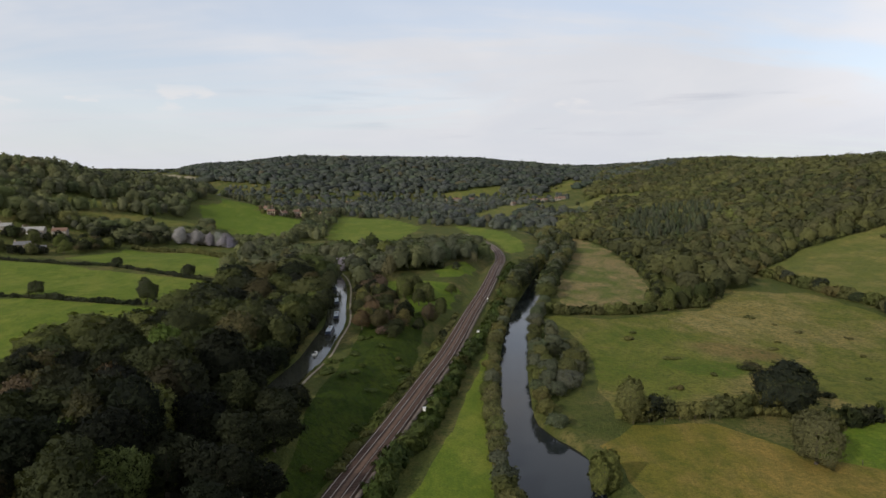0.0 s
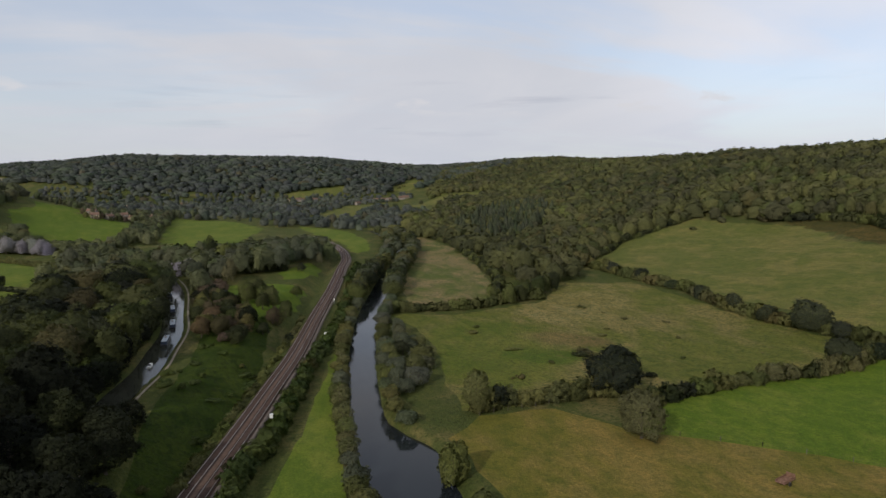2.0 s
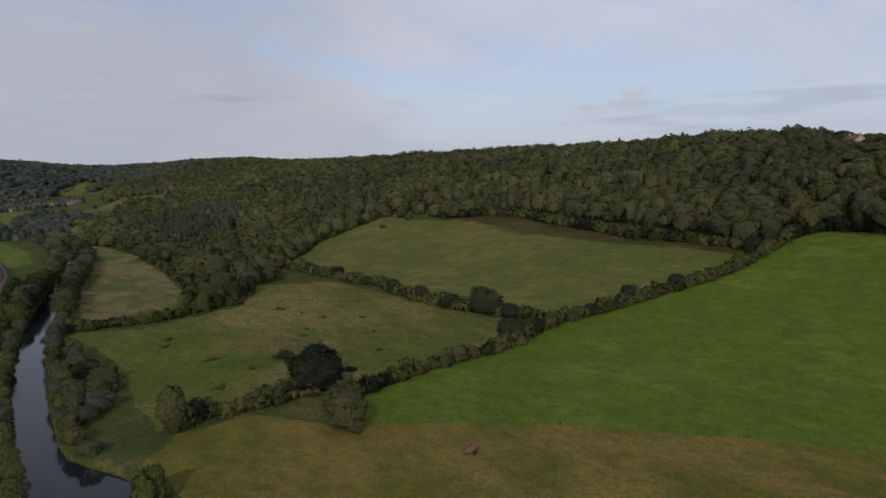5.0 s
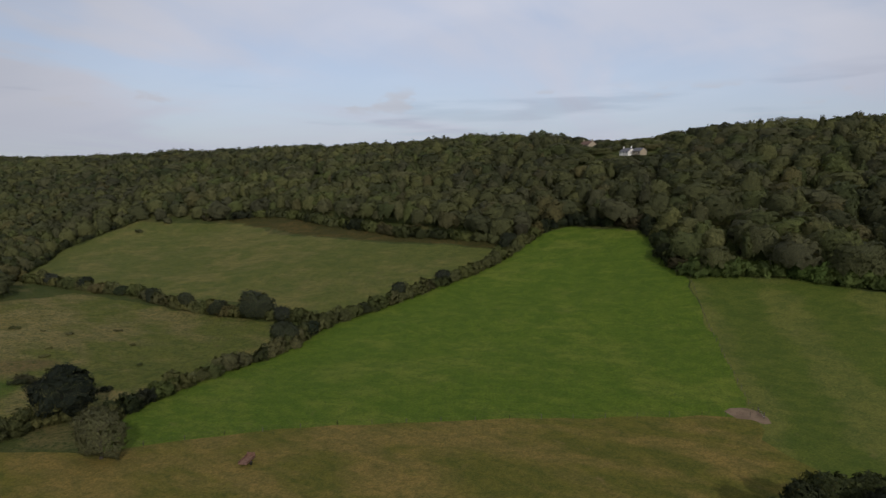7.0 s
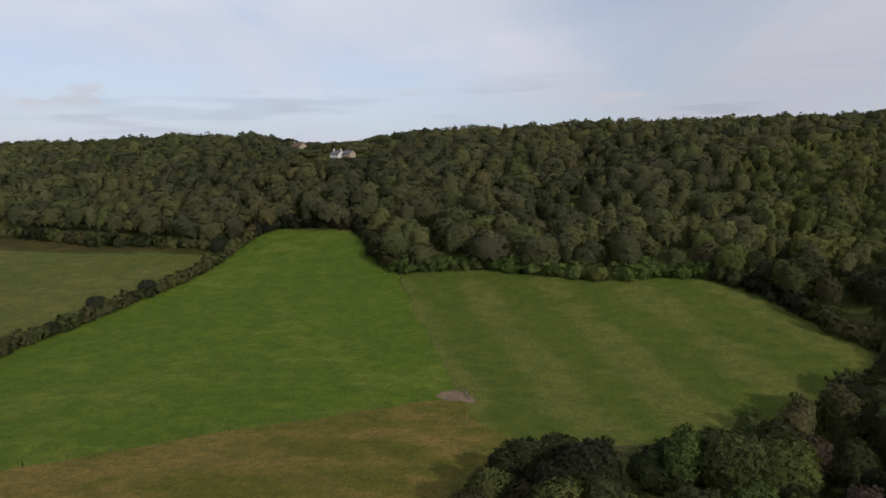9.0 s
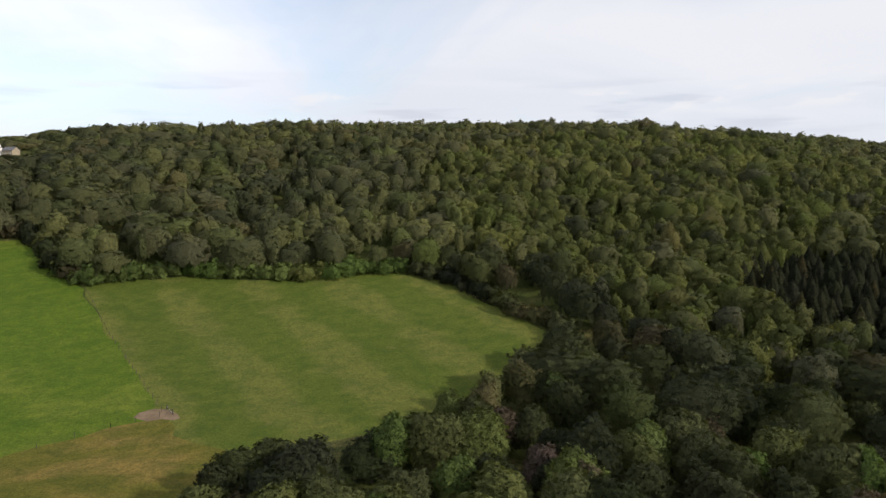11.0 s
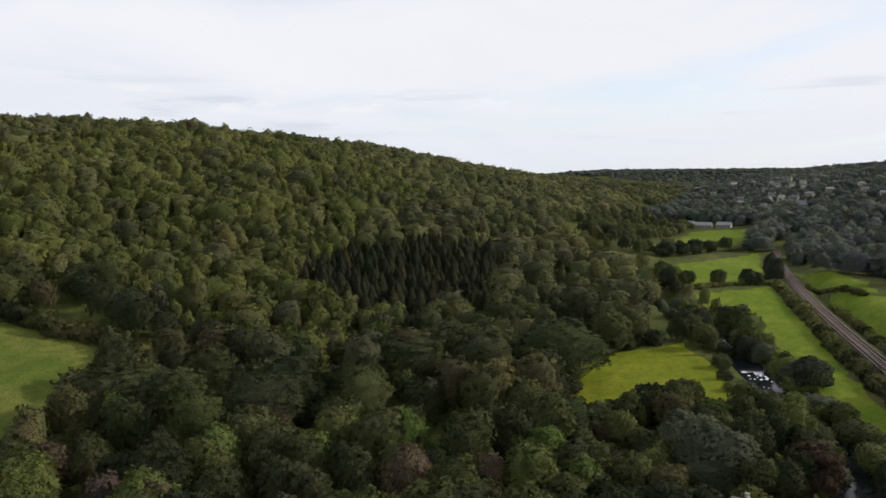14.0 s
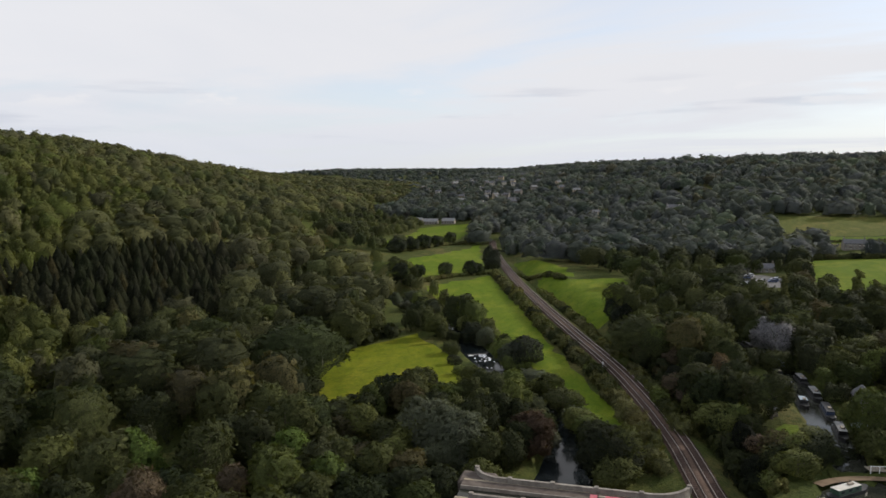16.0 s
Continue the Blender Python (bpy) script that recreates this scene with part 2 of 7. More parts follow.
# dark leaves, darkened further in colour for cloud shadow over the canalside wood
SHADOWED_LEAF = foliage("shadow_darkened_foliage", (0.008, 0.010, 0.006), (0.046, 0.054, 0.016), (0.100, 0.085, 0.045), 0.10, 0.4, 1.9, 0.47)
HEDGE = foliage("hedge_foliage", (0.066, 0.074, 0.020), (0.150, 0.146, 0.036), (0.120, 0.095, 0.040), 0.10, 0.5, lace=0.45)
DEEP = foliage("deep_green_foliage", (0.022, 0.028, 0.014), (0.056, 0.064, 0.024), (0.06, 0.05, 0.03), 0.05, 0.4, lace=0.47)
OAK = foliage("oak_foliage", (0.080, 0.088, 0.026), (0.140, 0.142, 0.038), (0.12, 0.10, 0.04), 0.02, 0.4, lace=0.49)
WILLOW = foliage("willow_foliage", (0.080, 0.094, 0.042), (0.130, 0.142, 0.066), (0.14, 0.13, 0.07), 0.1, lace=0.46)
SILVER = foliage("silver_foliage", (0.19, 0.19, 0.135), (0.32, 0.31, 0.23), (0.22, 0.20, 0.15), 0.1, lace=0.46)
NEEDLE = foliage("conifer_foliage", (0.017, 0.021, 0.008), (0.048, 0.050, 0.016), (0.06, 0.05, 0.02), 0.05)
RUSSET = foliage("russet_foliage", (0.058, 0.040, 0.020), (0.090, 0.060, 0.028), (0.10, 0.06, 0.03), 0.1, lace=0.45)
BLUE_NEEDLE = foliage("bluish_conifer_foliage", (0.036, 0.046, 0.021), (0.110, 0.124, 0.046), (0.07, 0.06, 0.03), 0.04)
BROWNED = foliage("browned_foliage", (0.075, 0.058, 0.028), (0.125, 0.098, 0.045), (0.13, 0.09, 0.045), 0.2, 0.4, lace=0.48)
# bluer, greyer leaf colours with the haze of distance put into them
HAZED_RIDGE_LEAF = foliage("hazed_ridge_foliage", (0.046, 0.058, 0.038), (0.116, 0.130, 0.068), (0.11, 0.09, 0.05), 0.05, 0.5, lace=0.40, fine=1.2)
HAZED_SLOPE_LEAF = foliage("hazed_slope_foliage", (0.040, 0.050, 0.036), (0.152, 0.168, 0.090), (0.09, 0.075, 0.04), 0.08, lace=0.42, fine=1.6)
VALE_LEAF = foliage("vale_foliage", (0.043, 0.052, 0.025), (0.172, 0.184, 0.058), (0.10, 0.085, 0.045), 0.08, 0.5, lace=0.44, fine=1.6)
WEED_LEAF = foliage("bramble_foliage", (0.040, 0.062, 0.014), (0.085, 0.105, 0.022), (0.10, 0.08, 0.03), 0.08, 0.5, lace=0.45)
# white that stands in for glints of sun and sky on the river
GLINT_WHITE = solid("white_water", (0.55, 0.57, 0.58), (0.85, 0.86, 0.87), 1.2, rough=0.5, bump=0.1)
TWIG = solid("bare_twigs", (0.13, 0.10, 0.075), (0.22, 0.18, 0.14), 2.0)
BARK = solid("bark", (0.050, 0.042, 0.032), (0.11, 0.095, 0.075), 1.5, bump=0.08)
DEADWOOD = solid("dead_wood", (0.30, 0.28, 0.25), (0.45, 0.42, 0.38), 1.5)
WATER = water("river_water", (0.010, 0.013, 0.015), 0.04)
STILL = water("canal_water", (0.030, 0.032, 0.024), 0.02)
BALLAST = solid("ballast", (0.062, 0.040, 0.029), (0.105, 0.070, 0.052), 1.1, bump=0.08)
CESS = solid("cess_gravel", (0.070, 0.056, 0.047), (0.115, 0.096, 0.082), 0.9, bump=0.05)
RUSTY = solid("brake_dust_ballast", (0.036, 0.021, 0.016), (0.060, 0.036, 0.028), 1.4, bump=0.08)
STEEL = solid("rail_steel", (0.24, 0.205, 0.185), (0.36, 0.32, 0.29), 3.0, rough=0.4, metal=0.6, bump=0.004)
SLEEPER = solid("concrete_sleeper", (0.040, 0.027, 0.022), (0.070, 0.049, 0.040), 2.0)
STONE = solid("bath_stone", (0.27, 0.225, 0.155), (0.40, 0.34, 0.25), 0.9)
GREYSTONE = solid("weathered_stone", (0.17, 0.15, 0.13), (0.28, 0.255, 0.22), 0.8)
PALESTONE = solid("pale_town_stone", (0.42, 0.38, 0.31), (0.56, 0.52, 0.45), 0.8)
RENDER = solid("white_render", (0.62, 0.60, 0.55), (0.74, 0.72, 0.68), 0.8)
TILE = solid("clay_tile_roof", (0.115, 0.074, 0.055), (0.175, 0.112, 0.084), 1.2)
SLATE = solid("slate_roof", (0.085, 0.085, 0.092), (0.15, 0.15, 0.157), 1.2)
SHEET = solid("grey_sheet_roof", (0.16, 0.16, 0.16), (0.24, 0.24, 0.235), 0.6)
WHITE = solid("white_paint", (0.70, 0.70, 0.68), (0.80, 0.80, 0.78), 1.5, rough=0.45)
GLASS = solid("dark_window_glass", (0.02, 0.024, 0.028), (0.035, 0.04, 0.045), 0.8, rough=0.08)
TIMBER = solid("grey_timber", (0.20, 0.17, 0.13), (0.32, 0.28, 0.23), 3.0)
RUST = solid("rusty_iron", (0.11, 0.060, 0.040), (0.19, 0.115, 0.078), 2.5)
GALV = solid("galvanised_steel", (0.45, 0.46, 0.47), (0.58, 0.59, 0.60), 2.0, rough=0.45, metal=0.5)
NAVY = solid("navy_boat_paint", (0.030, 0.045, 0.085), (0.05, 0.07, 0.12), 1.2, rough=0.4)
DKGREEN = solid("green_boat_paint", (0.025, 0.055, 0.035), (0.04, 0.08, 0.05), 1.2, rough=0.4)
RED = solid("red_boat_paint", (0.32, 0.05, 0.07), (0.42, 0.08, 0.10), 1.2, rough=0.4)
BLACK = solid("black_hull_paint", (0.014, 0.014, 0.015), (0.03, 0.03, 0.03), 1.2, rough=0.4)
CREAM = solid("cream_boat_roof", (0.52, 0.50, 0.44), (0.64, 0.62, 0.56), 1.2, rough=0.6)
BLUEGREY = solid("blue_grey_boat_roof", (0.22, 0.27, 0.32), (0.34, 0.39, 0.43), 1.2, rough=0.5)
TARMAC = solid("road_tarmac", (0.09, 0.09, 0.09), (0.14, 0.135, 0.13), 0.8)
CARS = [solid(a, b, c, 2.0, rough=0.3) for a, b, c in (("silver_car_paint", (0.4, 0.41, 0.42), (0.48, 0.49, 0.5)), ("blue_car_paint", (0.03, 0.05, 0.12), (0.04, 0.07, 0.16)), ("white_car_paint", (0.7, 0.7, 0.7), (0.76, 0.76, 0.76)), ("dark_car_paint", (0.02, 0.02, 0.025), (0.04, 0.04, 0.045)))]

# ---- shape of the land ----
RAIL = ((173, -585), (151, -515), (121, -434), (91, -359), (65, -299), (42, -249), (21, -203), (6, -162), (-2, -132),
        (-14, -80), (-24, -20), (-27, 40), (-24, 90), (-19, 120), (-11, 159), (-5, 190), (2, 227), (11, 286), (22, 356),
        (32, 429), (39, 479), (41, 534), (36, 600), (20, 680))
RIVER = ((330, -620, 6), (305, -520, 6), (268, -435, 6), (195, -368, 6), (150, -322, 6), (116, -281, 6), (83, -242, 5), (66, -217, 4.5),
         (50, -195, 4.2), (37, -173, 4.2), (29, -157, 4.4), (25, -139, 5.5), (24, -100, 8), (23, -40, 9), (22, 30, 9), (22.5, 90, 8.8), (23, 130, 8.8), (23, 149, 8.6),
         (19, 168, 4.8), (21, 202, 4.4), (24.5, 236, 4.6), (30, 276, 4.8), (38, 320, 5.2), (48, 365, 5.2), (60, 420, 5), (85, 520, 5),
         (100, 650, 5), (90, 800, 5))
CANAL = ((16, -292), (4, -272), (-16, -223), (-22, -203), (-25, -180), (-27, -135), (-30, -110), (-38, -60), (-43, 0), (-43, 80),
         (-41.8, 150), (-41.2, 176), (-38.7, 200), (-38.8, 224), (-39.2, 250), (-43.6, 284), (-49.6, 331), (-58, 369), (-75, 420))
# crest points (x, y, height, width of the slope) and the half width of the flat crest
EASTERN_RIDGE = (((1000, 2300, 66, 500), (740, 1900, 76, 500), (720, 1050, 83, 500), (720, 400, 88, 500), (650, 30, 89, 500), (620, -270, 93, 500),
      (690, -520, 88, 410), (800, -950, 58, 400), (900, -1600, 36, 400)), 40)
NORTHERN_RIDGE = (((740, 1900, 76, 700), (380, 2300, 80, 700), (0, 2150, 102, 700), (-350, 2100, 104, 700), (-545, 2085, 88, 560), (-640, 2080, 62, 460), (-740, 2080, 33, 360), (-830, 2100, 5, 300)), 60)
WESTERN_RIDGE = (((-1300, -200, 90, 330), (-900, 200, 86, 330), (-600, 560, 78, 330), (-510, 730, 70, 300), (-450, 900, 52, 280), (-390, 1080, 14, 260)), 40)
FAR_WESTERN_RIDGE = (((-3200, 2600, 88, 900), (-1900, 3500, 85, 900), (-900, 4000, 84, 900)), 100)
FAR_SOUTHERN_RIDGE = (((1500, -3000, 70, 900), (900, -3500, 74, 900), (200, -3300, 76, 900)), 100)
SOUTHERN_RIDGE = (((400, -2700, 78, 800), (260, -2100, 78, 800), (30, -1500, 74, 800), (-200, -1280, 78, 800), (-450, -1180, 62, 800), (-800, -800, 64, 800), (-1300, -200, 90, 600)), 60)
RIDGES = (EASTERN_RIDGE, NORTHERN_RIDGE, WESTERN_RIDGE, FAR_WESTERN_RIDGE, FAR_SOUTHERN_RIDGE, SOUTHERN_RIDGE)


def smooth(t):
    t = np.clip(t, 0.0, 1.0)
    return t * t * (3 - 2 * t)


def spline(points, step):
    """Points along a smooth curve through the given ones, about a step apart; further values are carried along."""
    p = np.array(points, float)
    p = np.vstack((2 * p[0] - p[1], p, 2 * p[-1] - p[-2]))
    out = []
    for a, b, c, d in zip(p, p[1:], p[2:], p[3:]):
        n = max(1, int(np.hypot(*(c - b)[:2]) / step))
        for k in range(n):
            t = k / n
            out.append(0.5 * (2 * b + (c - a) * t + (2 * a - 5 * b + 4 * c - d) * t * t + (3 * b - a - 3 * c + d) * t ** 3))
    out.append(p[-2])
    return np.array(out)


RAIL_LINE, RIVER_LINE, CANAL_LINE = spline(RAIL, 4), spline(RIVER, 4), spline(CANAL, 4)


def beside(line, x, y):
    """Signed distance to a line that runs north, east positive, with the line's direction taken into account."""
    slope = np.gradient(line[:, 0], line[:, 1])
    lean = np.interp(y, line[:, 1], slope)
    return (x - np.interp(y, line[:, 1], line[:, 0])) / np.sqrt(1 + lean * lean)


RIVER_Z, RAIL_Z, CANAL_Z = -1.9, 2.6, 6.4


def height(x, y):
    """Height of the land: hills along their crests, the flat valley floor, the terrace of the canal, the railway bank and the river bed."""
    x, y = np.asarray(x, float), np.asarray(y, float)
    total = np.zeros_like(x)
    for crest, flat in RIDGES:
        best = np.zeros_like(x)
        for (ax, ay, ah, aw), (bx, by, bh, bw) in zip(crest, crest[1:]):
            dx, dy = bx - ax, by - ay
            s = np.clip(((x - ax) * dx + (y - ay) * dy) / (dx * dx + dy * dy), 0, 1)
            d = np.hypot(x - ax - s * dx, y - ay - s * dy)
            best = np.maximum(best, (ah + s * (bh - ah)) * smooth(1 - (d - flat) / (aw + s * (bw - aw))))
        total = (total ** 3 + best ** 3) ** (1 / 3)
    rail, river = beside(RAIL_LINE, x, y), beside(RIVER_LINE, x, y)
    near = smooth((560 - np.abs(y)) / 160)
    total = total + 7 * smooth((-rail - 6) / 14) * near * smooth((420 + x) / 200)
    roll = 1.2 * np.sin(x / 61 + 1.3) * np.sin(y / 73) + 0.8 * np.sin(x / 37 - y / 41) + 0.25 * np.sin(x / 11.3 + y / 17)
    total = total + roll * smooth((np.abs(river) - 20) / 90)
    canal = np.abs(beside(CANAL_LINE, x, y)) + 99 * ((y < -285) | (y > 410))
    level = smooth((13 - canal) / 5)
    total = total * (1 - level) + 7 * level
    total = np.where(canal < 5, np.minimum(total, 4.6 + 2.4 * smooth((canal - 2.5) / 1.3)), total)
    basin = np.hypot(x + 33.5, y + 119.5)
    level = smooth((25 - basin) / 4)
    total = total * (1 - level) + 7 * level
    total = np.where(basin < 18, np.minimum(total, 4.6 + 2.4 * smooth((basin - 15.2) / 1.4)), total)
    bank = RAIL_Z - 0.35 - 0.55 * np.maximum(0, np.abs(rail) - 3.7)
    total = np.where(np.abs(y) < 620, np.maximum(total, bank), total)
    half = np.interp(y, RIVER_LINE[:, 1], RIVER_LINE[:, 2])
    bed = -3.2 + 2.8 * smooth((np.abs(river) - half + 1.5) / 3.5)
    inside = (np.abs(river) < half + 2) & (y < 790) & (y > -610)
    return np.where(inside, np.minimum(total, bed), total)

# ---- land ----
def mesh_of(name, verts, faces, mat, tints=None, smooth_faces=None, normals=None):
    """A mesh from arrays of points and of triangles or quads; tints: a value for each point."""
    verts, faces = np.asarray(verts, np.float32), np.asarray(faces, np.int32)
    me = bpy.data.meshes.new(name)
    me.vertices.add(len(verts))
    me.vertices.foreach_set("co", verts.ravel())
    me.loops.add(faces.size)
    me.loops.foreach_set("vertex_index", faces.ravel())
    me.polygons.add(len(faces))
    me.polygons.foreach_set("loop_start", np.arange(0, faces.size, faces.shape[1], dtype=np.int32))
    if tints is not None:
        me.attributes.new("tint", "FLOAT", "POINT").data.foreach_set("value", np.asarray(tints, np.float32))
    me.update(calc_edges=True)
    if smooth_faces is not None:
        me.polygons.foreach_set("use_smooth", smooth_faces)
    if normals is not None:
        me.polygons.foreach_set("use_smooth", np.ones(len(faces), bool))
        me.attributes.new("custom_normal", "FLOAT_VECTOR", "POINT").data.foreach_set("vector", np.asarray(normals, np.float32).ravel())
    me.materials.append(mat)
    return me


def part(name, bm, mat, parent, label=""):
    """Links a bmesh as one mesh object under a thing."""
    me = bpy.data.meshes.new(name)
    bm.to_mesh(me)
    bm.free()
    me.materials.append(mat)
    ob = new(name, me)
    ob.parent = parent
    return tagged(ob, label)


def inside(poly, x, y):
    """Which of the points lie in the outline."""
    p = np.array(poly, float)
    hit = np.zeros(np.shape(x), bool)
    for (ax, ay), (bx, by) in zip(p, np.roll(p, -1, 0)):
        if ay != by:
            hit ^= ((ay > y) != (by > y)) & (x < (bx - ax) * (y - ay) / (by - ay) + ax)
    return hit


def ribbon(line, left, right):
    """The outline of a strip along a line, between two distances to its left and right."""
    d = np.gradient(line[:, :2], axis=0)
    d /= np.linalg.norm(d, axis=1)[:, None]
    side = np.stack((d[:, 1], -d[:, 0]), 1)
    return line[:, :2] + side * np.reshape(left, (-1, 1)), line[:, :2] + side * np.reshape(right, (-1, 1))


# name, label, material, outline in plan
FIELDS = []


def field(name, label, mat, outline):
    """Notes a field: a stretch of ground with a surface of its own."""
    FIELDS.append((name, label, mat, outline))


field("bare_patch", "trodden bare earth at a field gateway", EARTH, ((174, 36), (177.5, 35), (179, 32), (177.5, 28), (174, 25.5), (170.5, 25.5), (170, 27.5), (172, 30), (171.5, 33)))
field("pasture", "green grazing pasture inside clipped hedges", BRIGHT, ((-190, 292), (-116, 276), (-100, 276), (-100, 238), (-112, 205), (-142, 202), (-230, 216)))
field("pasture", "green grazing pasture between two clipped hedges", BRIGHT, ((-300, 450), (-229, 413), (-125, 346), (-98, 330), (-98, 288), (-123, 282), (-192, 299), (-300, 330)))
field("pasture", "bright green pasture sloping below the farm", BRIGHT, ((-258, 470), (-250, 555), (-200, 545), (-130, 452), (-118, 400), (-108, 352), (-190, 403)))
field("pasture", "smooth bright green field below the village", PASTURE, ((-284, 814), (-272, 870), (-246, 887), (-224, 885), (-176, 885), (-158, 771), (-150, 640), (-186, 655), (-204, 666), (-216, 670), (-234, 692)))
field("meadow", "narrow dull green field below the hilltop wood", UPLAND, ((-360, 640), (-348, 653), (-335, 667), (-320, 688), (-305, 712), (-300, 695), (-314, 670), (-330, 648), (-346, 628)))
field("stubble", "pale stubble field far off between the ridges", STUBBLE, ((-800, 1980), (-740, 1900), (-640, 1810), (-600, 1752), (-606, 1716), (-640, 1720), (-690, 1762), (-760, 1840)))
field("pasture", "narrow green field beside the village", PASTURE, ((-285, 900), (-254, 930), (-228, 905), (-266, 850)))
field("meadow", "pale mown field behind a row of trees", BRIGHT, ((-150, 1020), (-82, 976), (-26, 836), (-42, 615), (-69, 595), (-112, 665)))
field("meadow", "pale green field inside the bend of the railway", BRIGHT, ((11, 868), (64, 751), (72, 624), (64, 553), (52, 540), (46, 635), (29, 712)))
field("meadow", "green paddock beside the railway", PASTURE, ((-33, 350), (-24, 357), (-4, 352), (8, 348), (4, 303), (-4, 289), (-13, 262), (-19, 270), (-25, 292), (-31, 316)))
field("meadow", "second small paddock beside the railway", PASTURE, ((-4, 389), (12, 436), (22, 430), (16, 400), (6, 368), (-2, 366)))
field("pasture", "narrow olive field between two tree belts", UPLAND, ((-330, 618), (-305, 650), (-250, 700), (-232, 668), (-250, 632), (-277, 631), (-312, 596)))
field("meadow", "hillside paddock among trees", UPLAND, ((-18, 1562), (158, 1696), (109, 1579), (19, 1512)))
field("meadow", "sloping hillside field among woods", UPLAND, ((238, 1679), (328, 1809), (362, 1761), (284, 1636)))
field("meadow", "pale hillside field above the hamlet", UPLAND, ((189, 1196), (334, 1504), (392, 1280), (337, 1210), (255, 1236)))
field("meadow", "rough green paddocks with scattered trees", UPLAND, ((12, 894), (118, 1378), (208, 1470), (94, 1006)))
field("meadow", "long strip of mown grass beside the river", BRIGHT, ((-9, 60), (-6, 125), (2, 161), (8, 195), (13, 222), (19, 260), (18, 240), (15, 212), (11, 175), (10, 150), (9.5, 60)))
field("meadow", "tawny marsh meadow with rushes", MARSH, ((107, 690), (118, 668), (130, 652), (134, 560), (128, 499), (120, 430), (112, 380), (97, 326), (70, 312), (56, 318), (60, 370), (70, 450), (90, 540)))
field("meadow", "uncut meadow of mottled green and straw", MEADOW, ((43, 297), (71, 288), (119, 309), (133, 336), (150, 350), (182, 345), (185, 300), (184, 262), (186, 228), (187, 207), (164, 183), (136, 178), (112, 177), (92, 176), (66, 170), (44, 168), (44, 192), (48, 215), (50, 254)))
field("bracken_bank", "brown bracken bank at the wood's edge", BRACKEN, ((360, 456), (337, 376), (315, 309), (308, 251), (304, 205), (302, 173), (311, 176), (328, 240), (343, 290), (360, 340), (372, 426)))
field("pasture", "upland pasture with a dry yellow edge below the wood", UPLAND, ((195, 428), (263, 510), (338, 536), (345, 480), (354, 409), (324, 362), (310, 290), (304, 238), (301, 175), (286, 170), (227, 181), (200, 192), (203, 218), (205, 246), (188, 342)))
field("pasture", "lush green pasture rising to a point in the wood", PASTURE, ((90, 160), (98, 165), (136, 175), (163, 175), (191, 181), (237, 171), (270, 162), (326, 160), (334, 147), (326, 109), (290, 87), (275, 73), (234, 55), (173, 29), (169, 40), (145, 79), (121, 113), (102, 131), (80, 145)))
field("pasture", "mown pasture with pale diagonal stripes", PALE, ((275, 72), (273, 36), (262, -5), (262, -46), (245, -60), (219, -71), (196, -80), (181, -71), (156, -26), (146, 8), (161, 25), (173, 29), (234, 55)))
field("meadow", "dry straw-coloured meadow on the valley floor", HAY, ((42, 60), (38, 120), (36, 150), (46, 164), (66, 165), (80, 145), (102, 131), (121, 113), (145, 79), (169, 40), (173, 29), (161, 25), (146, 8), (128, 8), (100, 10), (84, 8), (60, 24)))
field("meadow", "yellow-green riverside meadow ringed by trees", GOLDEN, ((100.1, -166.3), (111.7, -191.0), (112.6, -205.8), (103.9, -228.3), (100.9, -239.7), (83.4, -220.5), (66.9, -197.1), (65.1, -188.5), (66, -176), (79.8, -157.3), (86.0, -153.2)))
field("meadow", "long green meadow between river and railway", SUNNY, ((135, -332), (118, -394), (75, -301), (43, -226), (17, -171), (17, -158), (30, -172), (44, -202), (59, -223), (73, -246), (104, -285)))
field("meadow", "green field behind a line of round trees", SUNNY, ((178, -379), (178, -560), (126, -410), (139, -348), (160, -350)))
field("meadow", "far green field before the farm sheds", SUNNY, ((219, -445), (285, -690), (242, -728), (204, -597), (198, -476)))
field("meadow", "narrow green field beyond the railway", SUNNY, ((118.7, -450.4), (72.9, -395), (62, -361.5), (81.4, -371.3), (101.3, -407.0)))
field("meadow", "green field beyond the railway", SUNNY, ((86.9, -374.8), (62, -352), (36, -357.2), (31.4, -309.9), (31.2, -266.7), (37.0, -260.5), (56.2, -300.1)))
field("meadow", "bright yellow-green field among dark trees", SUNNY, ((-59.8, -501.5), (-125, -498), (-110, -402), (-72, -318), (-56, -312), (-52, -360), (-54, -420)))
field("meadow", "dull green field on the far slope", UPLAND, ((-47.6, -709.1), (-180, -700), (-165, -600), (-128.6, -613.3), (-65.5, -626.1), (-47.1, -663.2)))
field("meadow", "brighter green strip below the dull field", PASTURE, ((-63.1, -621.8), (-128.6, -609.3), (-165, -596), (-160, -570), (-105.2, -579.0), (-69.4, -587.0)))
field("meadow", "small hillside clearing above the manor", UPLAND, ((67, -854), (43.7, -880), (-6.5, -885), (-4, -812), (35, -826)))
field("meadow", "small bright paddock behind railway trees", SUNNY, ((52.7, -535.7), (45.4, -536.8), (36, -458), (45, -452)))
field("meadow", "little glade beside the southern river", SUNNY, ((228.8, -385), (243, -420), (210.8, -362), (211.6, -350)))
field("car_park", "tarmac yard where cars are parked by the canal wharf", TARMAC, ((-13, -346), (-15, -384), (-30, -394), (-37, -382), (-34, -348), (-22, -340)))
field("meadow", "two small green fields on the wooded slope", BRIGHT, ((448, -849), (499, -1014), (440, -982), (408, -881)))
field("lawn", "garden lawn beside the canal", WEEDS, ((-12, -199), (-17, -198), (-19, -174), (-13, -174)))
field("lawn", "sunny garden lawn beside the canal", PASTURE, ((-10, -155), (-17, -161), (-20, -160), (-20, -150), (-15, -147)))
